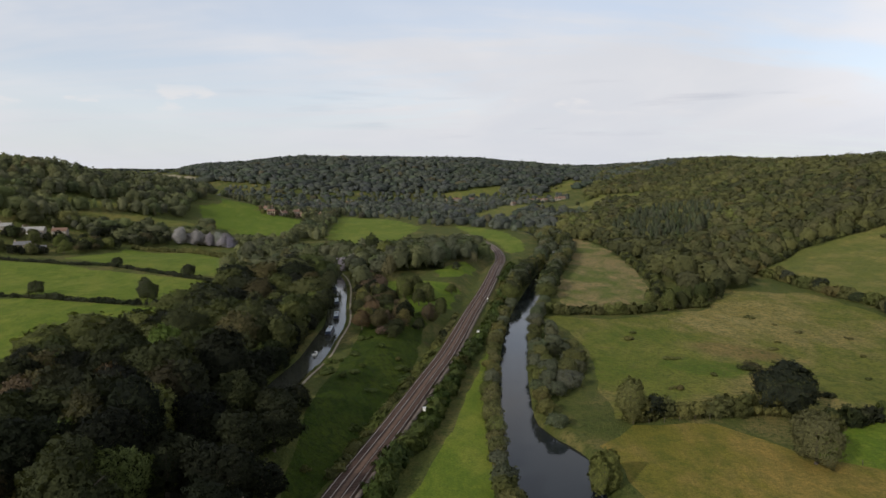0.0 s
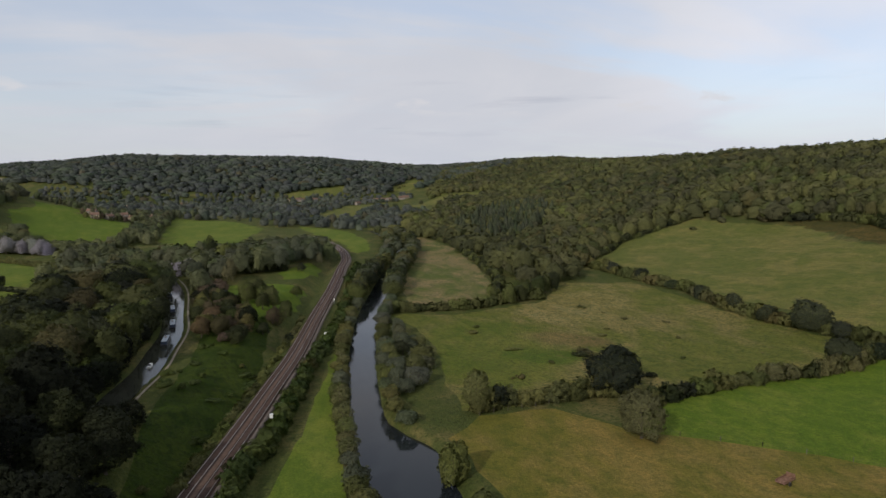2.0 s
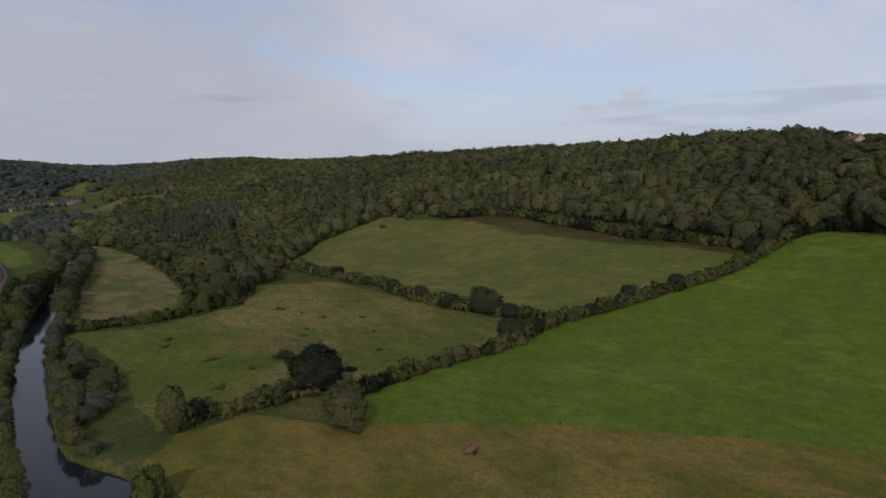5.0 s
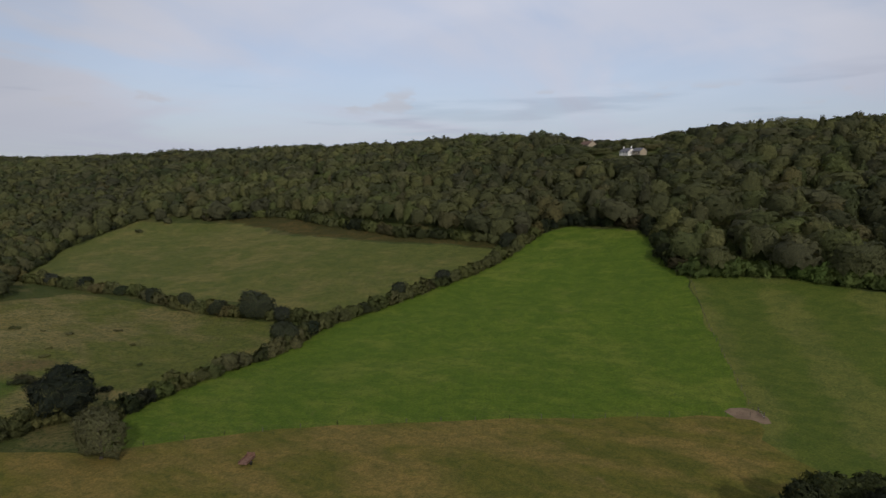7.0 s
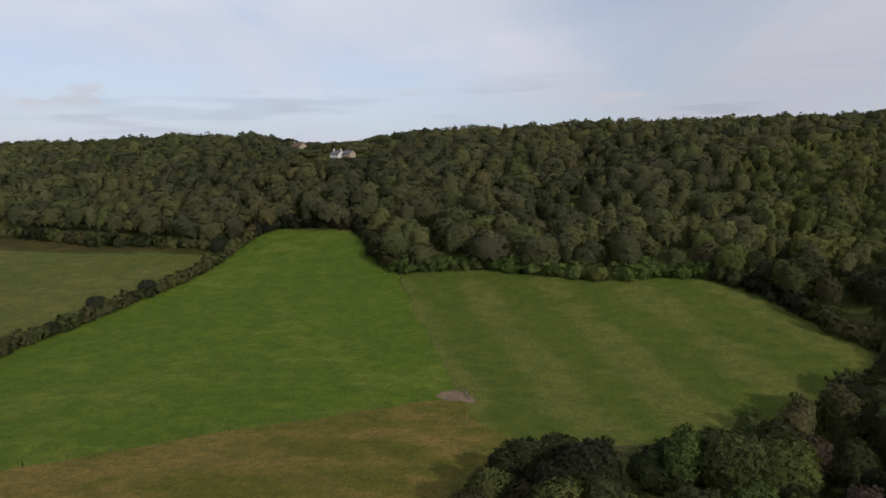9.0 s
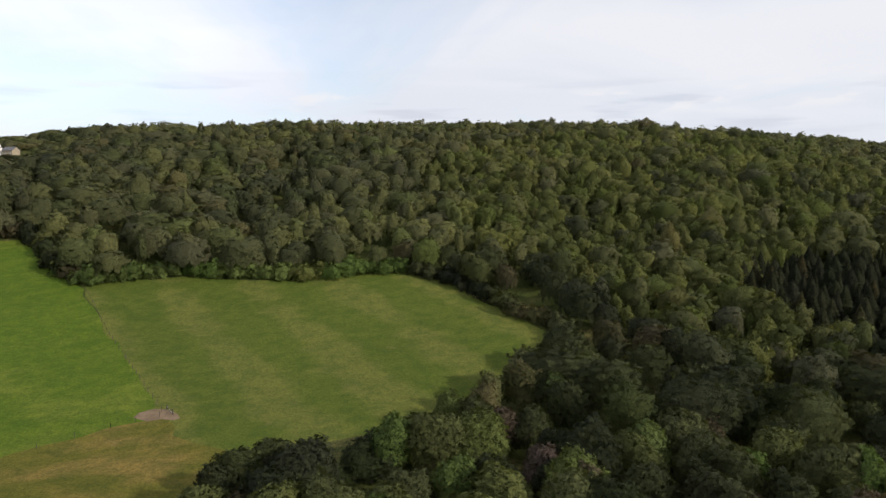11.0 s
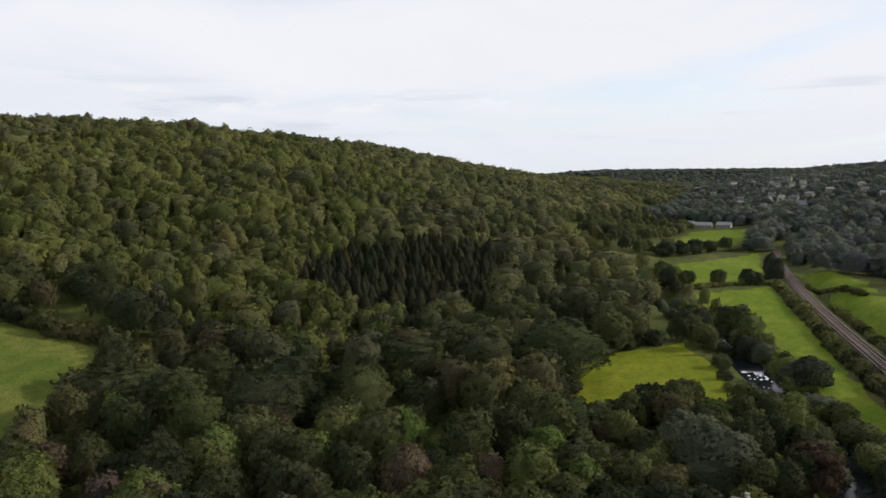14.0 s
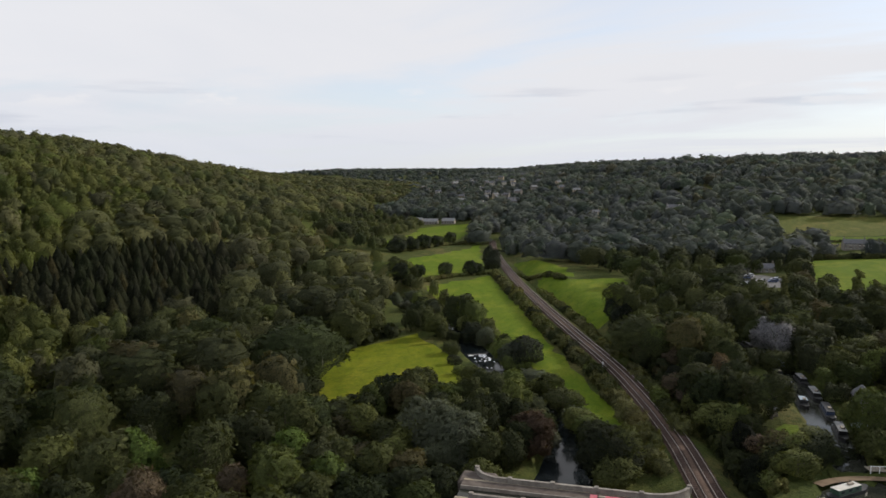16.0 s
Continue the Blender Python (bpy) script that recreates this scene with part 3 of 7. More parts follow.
field("weedy_bank", "lush weedy bank between towpath and railway", WEEDS, ((-29, 110), (-31, 160), (-28, 203), (-28, 250), (-30, 285), (-14, 284), (-6, 262), (-8, 225), (-12, 190), (-17, 160), (-22, 130), (-25, 108)))

rng = np.random.default_rng(7)
spots, edges = [], []


def ring(points, closed=True):
    base = len(spots)
    spots.extend((float(x), float(y)) for x, y in points)
    edges.extend((base + i, base + i + 1) for i in range(len(points) - 1))
    if closed:
        edges.append((base + len(points) - 1, base))


OUTLINES = []
for _, _, _, outline in FIELDS:
    c = np.array(outline, float)
    fine = []
    for a, b in zip(c, np.roll(c, -1, 0)):
        k = max(1, int(np.hypot(*(b - a)) / 6))
        fine += [a + (b - a) * i / k for i in range(k)]
    fine = [p + (np.array((noise.noise((p[0] * 0.11, p[1] * 0.11, 3.0)), noise.noise((p[0] * 0.11, p[1] * 0.11, 9.0)))) * (1.0 + 0.007 * math.hypot(*p)) if len(outline) > 4 else 0) for p in fine]
    OUTLINES.append(np.array(fine))
    ring(fine)
for line, offsets in ((RAIL_LINE[::2], (-8, -3.7, 3.7, 8)), (CANAL_LINE[::2], (-4.6, -3.0, 3.0, 4.6))):
    for o in offsets:
        ring(ribbon(line, o, o)[0], False)
for o in (-1.5, 0.5, 2.0):
    for side in (-1, 1):
        ring(ribbon(RIVER_LINE[::2], side * (RIVER_LINE[::2, 2] + o), 0)[0], False)
r = 12.0
while r < 4980:
    step = max(4.0, 0.024 * r)
    k = int(2 * math.pi * r / step)
    a = (np.arange(k) + rng.random(k) * 0.5) * 2 * math.pi / k
    q = r + (rng.random(k) - 0.5) * step * 0.5
    spots.extend(zip((q * np.sin(a)).tolist(), (q * np.cos(a)).tolist()))
    r += step * 0.9
from mathutils.geometry import delaunay_2d_cdt
points, _, triangles, *_ = delaunay_2d_cdt([Vector(p) for p in spots], edges, [], 0, 0.01)
flat_land = np.array([(p.x, p.y) for p in points])
triangles = np.array([t[:3] for t in triangles], np.int32)
land = np.column_stack((flat_land, height(flat_land[:, 0], flat_land[:, 1])))
middle = flat_land[triangles].mean(1)
owner = np.full(len(triangles), -1)
for i, outline in enumerate(OUTLINES):
    owner[(owner < 0) & inside(outline, middle[:, 0], middle[:, 1])] = i


def cut(name, which, mat, label, category):
    used, faces = np.unique(triangles[which], return_inverse=True)
    me = mesh_of(name, land[used], faces.reshape(-1, 3), mat)
    me.polygons.foreach_set("use_smooth", np.ones(len(me.polygons), bool))
    return tagged(new(name, me), label, category, kind="structure")


cut("ground", owner == -1, ROUGH, "rough grass and scrub ground of the valley", "ground")
for i, (name, label, mat, _) in enumerate(FIELDS):
    cut(name, owner == i, mat, label, "field")


def strip(name, line, left, right, z, mat, label, category, parent=None):
    a, b = ribbon(line, left, right)
    z = np.broadcast_to(z, len(a))
    v = np.vstack((np.column_stack((a, z)), np.column_stack((b, z))))
    k = np.arange(len(a) - 1)
    f = np.stack((k, k + 1, k + 1 + len(a), k + len(a)), 1)
    if np.mean(left) < np.mean(right):
        f = f[:, ::-1]
    ob = new(name, mesh_of(name, v, f, mat))
    ob.parent = parent
    return tagged(ob, label, category, kind="structure" if parent is None else "")


strip("river", RIVER_LINE, RIVER_LINE[:, 2] + 1.2, -RIVER_LINE[:, 2] - 1.2, RIVER_Z, WATER, "slow dark river reflecting the pale sky", "river")
strip("canal", CANAL_LINE, 3.7, -3.7, CANAL_Z, STILL, "still brown canal along the valley side", "canal")
strip("towpath", CANAL_LINE[(CANAL_LINE[:, 1] > 40)], 5.1, 5.8, 7.06, DIRT, "pale gravel towpath beside the canal", "path")

angles = np.radians(np.linspace(-38, -118, 22))
ring_ = lambda radius: np.column_stack((-33.5 + radius * np.cos(angles), -119.5 + radius * np.sin(angles)))
strip("basin_path", ring_(17.6), -0.8, 1.0, 7.05, EARTH, "dusty path round the canal basin", "path")
full = np.linspace(0, 2 * math.pi, 49)[:-1]
water_disc = np.vstack(((-33.5, -119.5, CANAL_Z + 0.02), np.column_stack((-33.5 + 16.4 * np.cos(full), -119.5 + 16.4 * np.sin(full), np.full(48, CANAL_Z + 0.02)))))
tagged(new("basin", mesh_of("basin", water_disc, [(0, 1 + i, 1 + (i + 1) % 48) for i in range(48)], STILL)), "still canal basin where narrowboats lie", "basin", kind="structure")

# ---- plants ----
def ico(sub):
    bm = bmesh.new()
    bmesh.ops.create_icosphere(bm, subdivisions=sub, radius=1)
    v = np.array([p.co[:] for p in bm.verts])
    f = np.array([[p.index for p in q.verts] for q in bm.faces])
    bm.free()
    return v, f


ICO = {1: ico(1), 2: ico(2), 3: ico(3), 4: ico(4)}


def billow(rnd, sub, radius, tall, bole, large, small, cards, size, low=-0.5, uneven=0.2, shoulder=0.14, skirt=0.0):
    """A full crown: one domed skin swollen into boughs and clumps, with many small sprays of leaves over it. Returns points, triangles and soft normals."""
    d, f = ICO[sub]

    def swell(count, reach):
        """Rounded swellings round evenly strewn directions."""
        k = np.arange(count) + 0.5
        z = 1 - 1.5 * k / count
        a = k * 2.39996 + rnd.random() * 6.28
        seeds = np.column_stack((np.sqrt(np.maximum(0, 1 - z * z)) * np.cos(a), np.sqrt(np.maximum(0, 1 - z * z)) * np.sin(a), z)) + rnd.normal(size=(count, 3)) * 0.45 / math.sqrt(count)
        seeds /= np.linalg.norm(seeds, axis=1)[:, None]
        wide_ = reach / math.sqrt(count) * (0.8 + 0.5 * rnd.random(count))
        angle = np.arccos(np.clip(d @ seeds.T, -1, 1)) / wide_
        return np.sqrt(np.maximum(0, 1 - angle ** 2)).max(1) if count else 0 * d[:, 0]

    axis = rnd.normal(size=(3, 3))
    sway = np.sin(d @ axis.T * 1.6 + rnd.random(3) * 6.28).mean(1)
    r = 0.46 + 0.40 * swell(large, 2.1) + (0.18 * swell(small, 2.1) if small else 0.08) + uneven * sway
    r *= 1 + 0.085 * rnd.normal(size=len(d))
    high, half = tall * (1 + bole) / 2, tall * (1 - bole) / 2
    long_ = 0.84 + 0.36 * rnd.random()
    # broad shoulders and a flattened top
    r_side = r * np.clip(1 - d[:, 2] ** 2, 0.04, 1) ** -shoulder
    r_side = r_side * np.where(d[:, 2] < 0, np.clip(1 - d[:, 2] ** 2, 0.1, 1) ** -skirt, 1.0)
    rise_ = np.sign(d[:, 2]) * np.abs(d[:, 2]) ** (1 - shoulder)
    v = np.column_stack((d[:, 0] * r_side * radius * long_, d[:, 1] * r_side * radius / long_, high + rise_ * r * half * np.where(d[:, 2] > 0, 1.0, 0.85)))
    f = f[d[f].mean(1)[:, 2] > low]
    fn = np.cross(v[f[:, 1]] - v[f[:, 0]], v[f[:, 2]] - v[f[:, 0]])
    vn = np.zeros_like(v)
    for i in range(3):
        np.add.at(vn, f[:, i], fn)
    vn /= np.linalg.norm(vn, axis=1)[:, None] + 1e-9
    vn = vn + 0.2 * d
    # sprays of leaves, most of them on the upper and outer side
    area = np.linalg.norm(fn, axis=1) * np.clip(0.7 + d[f].mean(1)[:, 2], 0.15, 2)
    pick = rnd.choice(len(f), cards, p=area / area.sum())
    u = rnd.random((cards, 2))
    u = np.where(u.sum(1)[:, None] > 1, 1 - u, u)
    w = np.column_stack((1 - u.sum(1), u))[:, :, None]
    c, cn = (v[f[pick]] * w).sum(1), (vn[f[pick]] * w).sum(1)
    cn /= np.linalg.norm(cn, axis=1)[:, None] + 1e-9
    c = c + cn * size * (rnd.random((cards, 1)) * 1.3 - 0.1)
    tilt = cn + rnd.normal(size=(cards, 3)) * 0.8
    tilt /= np.linalg.norm(tilt, axis=1)[:, None]
    a = np.cross(tilt, rnd.normal(size=(cards, 3)))
    a /= np.linalg.norm(a, axis=1)[:, None]
    b = np.cross(tilt, a)
    s1 = size * (0.45 + 0.8 * rnd.random((cards, 1)))
    s2 = s1 * (0.5 + 0.5 * rnd.random((cards, 1)))
    quad = np.stack((c + a * s1, c + b * s2, c - a * s1 * 0.8, c - b * s2 * 0.9), 1).reshape(-1, 3)
    qn = np.repeat(cn + 0.32 * tilt + 0.14 * rnd.normal(size=(cards, 3)), 4, axis=0)
    used, f = np.unique(f, return_inverse=True)
    f = f.reshape(-1, 3)
    q = len(used) + 4 * np.arange(cards)[:, None]
    norms = np.vstack((vn[used], qn))
    return np.vstack((v[used], quad)), np.vstack((f, q + (0, 1, 2), q + (0, 2, 3))), norms / (np.linalg.norm(norms, axis=1)[:, None] + 1e-9)


def leafy(lobes, cards, size, core, rnd, ragged=0.36, open_core=0.86):
    """Foliage on a set of lobes (x, y, z, radius): dark lumpy cores under many small tilted leaf clumps. Returns points, triangles and soft normals."""
    lobes = np.asarray(lobes, float)
    cv, cf = ICO[core]
    cf = cf[cv[cf].mean(1)[:, 2] > -0.45]
    verts, faces, norms, base = [], [], [], 0
    heart = np.average(lobes[:, :3], axis=0, weights=lobes[:, 3]) - (0, 0, 0.35 * lobes[:, 3].max())
    lean = 0.35 if len(lobes) < 40 else 0.0
    for x, y, z, r in lobes:
        turn = rnd.random() * 6.28
        c, s = math.cos(turn), math.sin(turn)
        v = cv * (open_core * r) * (1 + 0.26 * (rnd.random((len(cv), 1)) - 0.5))
        v = np.column_stack((v[:, 0] * c - v[:, 1] * s, v[:, 0] * s + v[:, 1] * c, v[:, 2] * 0.9)) + (x, y, z)
        verts.append(v)
        norms.append(v - (x, y, z) + lean * (v - heart))
        faces.append(cf + base)
        base += len(v)
    n_ = cards * len(lobes)
    which = rnd.choice(len(lobes), n_ * 2, p=lobes[:, 3] ** 2 / (lobes[:, 3] ** 2).sum())
    d = rnd.normal(size=(n_ * 2, 3))
    d[:, 2] = d[:, 2] * 0.9 + 0.25
    d /= np.linalg.norm(d, axis=1)[:, None]
    c = lobes[which, :3] + d * (lobes[which, 3] * (0.90 + 0.17 * rnd.random(n_ * 2)))[:, None] * (1, 1, 0.92)
    keep = np.ones(len(c), bool)
    for i, (x, y, z, r) in enumerate(lobes):
        keep &= (np.linalg.norm(c - (x, y, z), axis=1) > 0.8 * r) | (which == i)
    c, d = c[keep][:n_], d[keep][:n_]
    k = len(c)
    nrm = d + rnd.normal(size=(k, 3)) * ragged
    nrm /= np.linalg.norm(nrm, axis=1)[:, None]
    a = np.cross(nrm, rnd.normal(size=(k, 3)))
    a /= np.linalg.norm(a, axis=1)[:, None]
    b = np.cross(nrm, a)
    s1 = size * (0.55 + 0.8 * rnd.random((k, 1)))
    s2 = s1 * (0.5 + 0.5 * rnd.random((k, 1)))
    sag = nrm * size * 0.22
    owner = lobes[which[keep][:n_], :3]
    soft_n = (c - owner) / np.linalg.norm(c - owner, axis=1)[:, None] + lean * (c - heart) / 5 + 0.42 * nrm + 0.16 * rnd.normal(size=(k, 3))
    norms.append(np.repeat(soft_n, 4, axis=0))
    quad = np.stack((c + a * s1 - sag, c + b * s2, c - a * s1 * 0.8 - sag, c - b * s2 * 0.9), 1).reshape(-1, 3)
    q = base + 4 * np.arange(k)[:, None]
    verts.append(quad)
    faces.append(np.concatenate((q + (0, 1, 2), q + (0, 2, 3))))
    norms = np.vstack(norms)
    return np.vstack(verts), np.vstack(faces), norms / np.linalg.norm(norms, axis=1)[:, None]


def column_lobes(rnd, n_lobes, radius, tall):
    """Lobes of a narrow, upright poplar."""
    return [((rnd.random() - 0.5) * radius * 0.7, (rnd.random() - 0.5) * radius * 0.7, tall * (0.12 + 0.85 * i / n_lobes), radius * (0.75 + 0.3 * rnd.random()) * (1 - 0.55 * (i / n_lobes) ** 2)) for i in range(n_lobes)]


def spruce(rnd, tiers, boughs, radius, tall):
    """A conifer: a dense spire of overlapping skirts of drooping boughs."""
    verts, faces, norms = [], [], []
    sides = boughs * 2
    for i in range(tiers):
        t = i / tiers
        z0, r0 = tall * (0.10 + 0.80 * t), radius * (1 - t) ** 0.8 + 0.2
        z1 = min(tall, z0 + tall * 1.9 / tiers)
        turn, b = rnd.random() * 6.28, len(verts)
        for j in range(sides):
            a = turn + 6.2832 * j / sides
            r = r0 * ((1.12 if j % 2 else 0.72) + 0.22 * rnd.random())
            verts.append((math.cos(a) * r, math.sin(a) * r, z0 - r * (0.30 if j % 2 else 0.1) + rnd.normal() * 0.12))
            norms.append((math.cos(a), math.sin(a), 0.55))
        verts.append((rnd.normal() * 0.08, rnd.normal() * 0.08, z1))
        norms.append((0, 0, 1))
        faces += [(b + j, b + (j + 1) % sides, b + sides) for j in range(sides)]
    norms = np.array(norms) + rnd.normal(size=(len(norms), 3)) * 0.2
    return np.array(verts), np.array(faces), norms / np.linalg.norm(norms, axis=1)[:, None]


def tube(bm, a, b, ra, rb, sides=7):
    """A tapered limb from a to b."""
    a, b = Vector(a), Vector(b)
    rot = (b - a).to_track_quat("Z", "Y").to_matrix().to_4x4()
    rings = []
    for p, r_ in ((a, ra), (b, rb)):
        rings.append([bm.verts.new(p + rot @ Vector((math.cos(6.2832 * i / sides) * r_, math.sin(6.2832 * i / sides) * r_, 0))) for i in range(sides)])
    for i in range(sides):
        bm.faces.new((rings[0][i], rings[0][(i + 1) % sides], rings[1][(i + 1) % sides], rings[1][i]))
    bm.faces.new(rings[1])
    return bm


def trunk_mesh(rnd, tall, girth, limbs):
    """A tapered trunk, rooted a little below ground, with limbs into the crown."""
    bm = bmesh.new()
    tube(bm, (0, 0, -0.6), (0, 0, 0.5), girth * 1.5, girth)
    tube(bm, (0, 0, 0.5), (0.15, 0.1, tall * 0.72), girth, girth * 0.4)
    for i in range(limbs):
        a, z = i * 2.4 + rnd.random(), tall * (0.25 + 0.4 * i / limbs)
        out = tall * (0.2 + 0.12 * rnd.random())
        tube(bm, (0.05, 0.05, z), (math.cos(a) * out, math.sin(a) * out, z + tall * 0.2), girth * 0.42, girth * 0.12, 5)
    me = bpy.data.meshes.new("trunk")
    bm.to_mesh(me)
    bm.free()
    me.materials.append(BARK)
    return me


rnd = np.random.default_rng(11)
# joined woods: distant and middling trees, unit of one metre, crown radius 5, height 13
DISTANT = [billow(rnd, 1, 5, 13, -0.3, 6, 0, 26, 1.5, -0.35, 0.18) for _ in range(14)]
FAR = [billow(rnd, 1, 5, 13, -0.3, 7, 0, 52, 1.2, -0.35, 0.22) for _ in range(14)]
MID = [billow(rnd, 2, 5, 13, -0.2, 8, 0, 80, 1.0, -0.25, 0.24) for _ in range(16)]
NEARER = [billow(rnd, 2, 5, 13, -0.15, 7, 26, 250, 0.82, -0.3, 0.28) for _ in range(14)]
SAPLINGS = [billow(rnd, 1, 5, 13, -0.3, 6, 0, 64, 1.05, -0.25, 0.26) for _ in range(12)]
SPRUCES = [spruce(rnd, 9, 9, 2.7, 15) for _ in range(10)]
# single trees: shared meshes
CROWNS = [billow(rnd, 2, 5, 13, -0.15, 7, 30, 640, 0.68, -0.7, 0.28, 0.07) for _ in range(18)]
SHRUBS = [billow(rnd, 2, 5, 13, -0.3, 6, 0, 260, 0.8, -0.6, 0.28) for _ in range(12)]
# trees in the open: evenly full down to the ground
LONE = [billow(rnd, 3, 5, 13, -0.22, 12, 60, 900, 0.6, -0.92, 0.24, 0.0, 0.08) for _ in range(5)]
POPLARS = [leafy(column_lobes(rnd, 14, 1.9, 17), 60, 0.42, 1, rnd) for _ in range(2)]
BUSHES = [leafy([(*(rnd.normal(size=2) * 0.55), 0.55 + 0.35 * rnd.random(), 0.55 + 0.3 * rnd.random()) for _ in range(6)], 30, 0.17, 1, rnd) for _ in range(5)]


def stem_mesh(tall, girth):
    """A bare straight stem of a conifer, in one piece."""
    bm = bmesh.new()
    rings = [[bm.verts.new((math.cos(6.2832 * i / 7) * r_, math.sin(6.2832 * i / 7) * r_, z)) for i in range(7)] for z, r_ in ((-0.6, girth * 1.4), (0.6, girth), (tall, girth * 0.12))]
    for a, b in zip(rings, rings[1:]):
        for i in range(7):
            bm.faces.new((a[i], a[(i + 1) % 7], b[(i + 1) % 7], b[i]))
    bm.faces.new(rings[-1])
    me = bpy.data.meshes.new("trunk")
    bm.to_mesh(me)
    bm.free()
    me.materials.append(BARK)
    return me


STEM = stem_mesh(12.5, 0.3)
TRUNKS = [trunk_mesh(rnd, 13, 0.34, 6) for _ in range(3)]
CROWN_MESHES = {}


def crown_mesh(kind, i, mat):
    key = (kind, i, mat.name)
    if key not in CROWN_MESHES:
        v, f, norms = {"round": CROWNS, "full": LONE, "low": SHRUBS, "column": POPLARS, "bush": BUSHES, "spruce": SPRUCES}[kind][i]
        CROWN_MESHES[key] = mesh_of("crown", v, f, mat, normals=norms)
    return CROWN_MESHES[key]


def tree(x, y, tall, wide, mat=None, name="broadleaf_tree", label="full-crowned green broadleaf tree", kind="round", group="", sink=0.0):
    """One tree with its trunk and crown: tall and wide in metres."""
    mat = mat or LEAF_NEAR
    if kind == "round" and (tall < 6.4 or math.hypot(x, y) > 260):
        kind = "low"
    thing = tagged(new(name), label, "tree", group)
    thing.empty_display_size = 0.5
    variant = int(rnd.integers(len({"round": CROWNS, "full": LONE, "low": SHRUBS, "column": POPLARS, "bush": BUSHES, "spruce": SPRUCES}[kind])))
    unit, girth = {"round": (13, 10), "full": (13, 10), "low": (13, 10), "column": (17, 4.4), "bush": (1.5, 2.4), "spruce": (15, 5.4)}[kind]
    z = float(height(x, y)) - sink
    thing.matrix_world = pose(x, y, z, 0, 0, float(rnd.random() * 360)) @ Matrix.Diagonal((wide / girth, wide / girth, tall / unit, 1))
    crown = new("crown", crown_mesh(kind, variant, mat))
    crown.parent = thing
    if kind != "bush":
        trunk = new("trunk", STEM if kind == "spruce" else TRUNKS[variant % 3])
        trunk.parent = thing
        if kind == "column":
            trunk.scale = (0.6, 0.6, 1.1)
    return thing


def bush(x, y, tall, wide, mat=None, label="rounded green bush in rough grass", group=""):
    """A bush: one low leafy mesh of its own."""
    thing = new("bush", crown_mesh("bush", int(rnd.integers(len(BUSHES))), mat or HEDGE))
    thing.matrix_world = pose(x, y, float(height(x, y)) - 0.12 * tall, 0, 0, float(rnd.random() * 360)) @ Matrix.Diagonal((wide / 2.4, wide / 2.4, tall / 1.5, 1))
    return tagged(thing, label, "bush", group)


CLEAR = [(-33.5, -119.5, 22), (508, 180, 20), (484, 170, 14), (546, 226, 16), (528, 212, 12), (556, 202, 12), (592, 216, 12), (632, 230, 14), (680, 250, 14), (-314, 536, 16), (-305, 552, 12), (-292, 488, 14), (-254, 561, 8), (-21, -350, 20), (-23, -372, 20), (68, -212, 9), (63, -199, 9), (58, -187, 9), (75, -225, 8), (148, -318, 10), (142, -308, 9), (84, -504, 8), (-98, -558, 14),
         (311, -742, 18), (284, -725, 18), (268, -728, 14), (-36, -180, 9), (-31, -158, 6), (-207, 874, 16), (-190, 930, 18), (-176, 972, 14), (214, 1507, 26), (244, 1506, 18), (189, 1505, 12)]


TOWN_PLOTS = ((514, -1270), (545, -1124), (534, -1150), (506, -1110), (578, -1156), (585, -1684), (560, -1660), (435, -1325), (369, -1209), (351, -1178), (352, -1225), (365, -1291), (321, -1153), (310, -1170), (295, -1117),
              (289, -943), (281, -965), (262, -955), (265, -926), (321, -930), (277, -875), (262, -858), (290, -851), (234, -878), (223, -845), (251, -979), (258, -1141), (297, -1195), (457, -1286), (424, -1111),
              (400, -1240), (335, -1080), (380, -1130), (470, -1180), (236, -1010), (210, -1060), (306, -1010), (345, -1000), (480, -1360), (520, -1460), (410, -1380), (330, -1330), (240, -1240), (190, -980), (104, -716), (160, -930))
CLEAR += [(x_ * (1 - d_ / math.hypot(x_, y_)), y_ * (1 - d_ / math.hypot(x_, y_)), 8) for x_, y_ in TOWN_PLOTS for d_ in (0, 11)]
CLEAR += [(27, -736, 13), (27, -720, 12), (-90, -536, 24), (-122, -544, 24), (-72, -540, 18), (88, -516, 12), (90, -500, 10), (-24, -320, 9), (-22, -306, 8)]


def free(x, y, pad=3.0):
    """Where a tree may stand: off the fields, the railway, the water and the plots of the houses."""
    ok = np.ones(np.shape(x), bool)
    for _, _, _, outline in FIELDS:
        for dx, dy in ((pad, 0), (-pad, 0), (0, pad), (0, -pad)):
            ok &= ~inside(outline, x + dx, y + dy)
    for hx, hy, hr in CLEAR:
        ok &= np.hypot(x - hx, y - hy) > hr
    ok &= (np.abs(beside(RAIL_LINE, x, y)) > 9.5) | (np.abs(y) > 640)
    c_ = beside(CANAL_LINE, x, y)
    ok &= (c_ > 9.5) | (c_ < -4.4) | (y > 430) | (y < -282)
    ok &= (np.abs(beside(RIVER_LINE, x, y)) > np.interp(y, RIVER_LINE[:, 1], RIVER_LINE[:, 2]) + 2.5) | (y > 790) | (y < -620)
    return ok


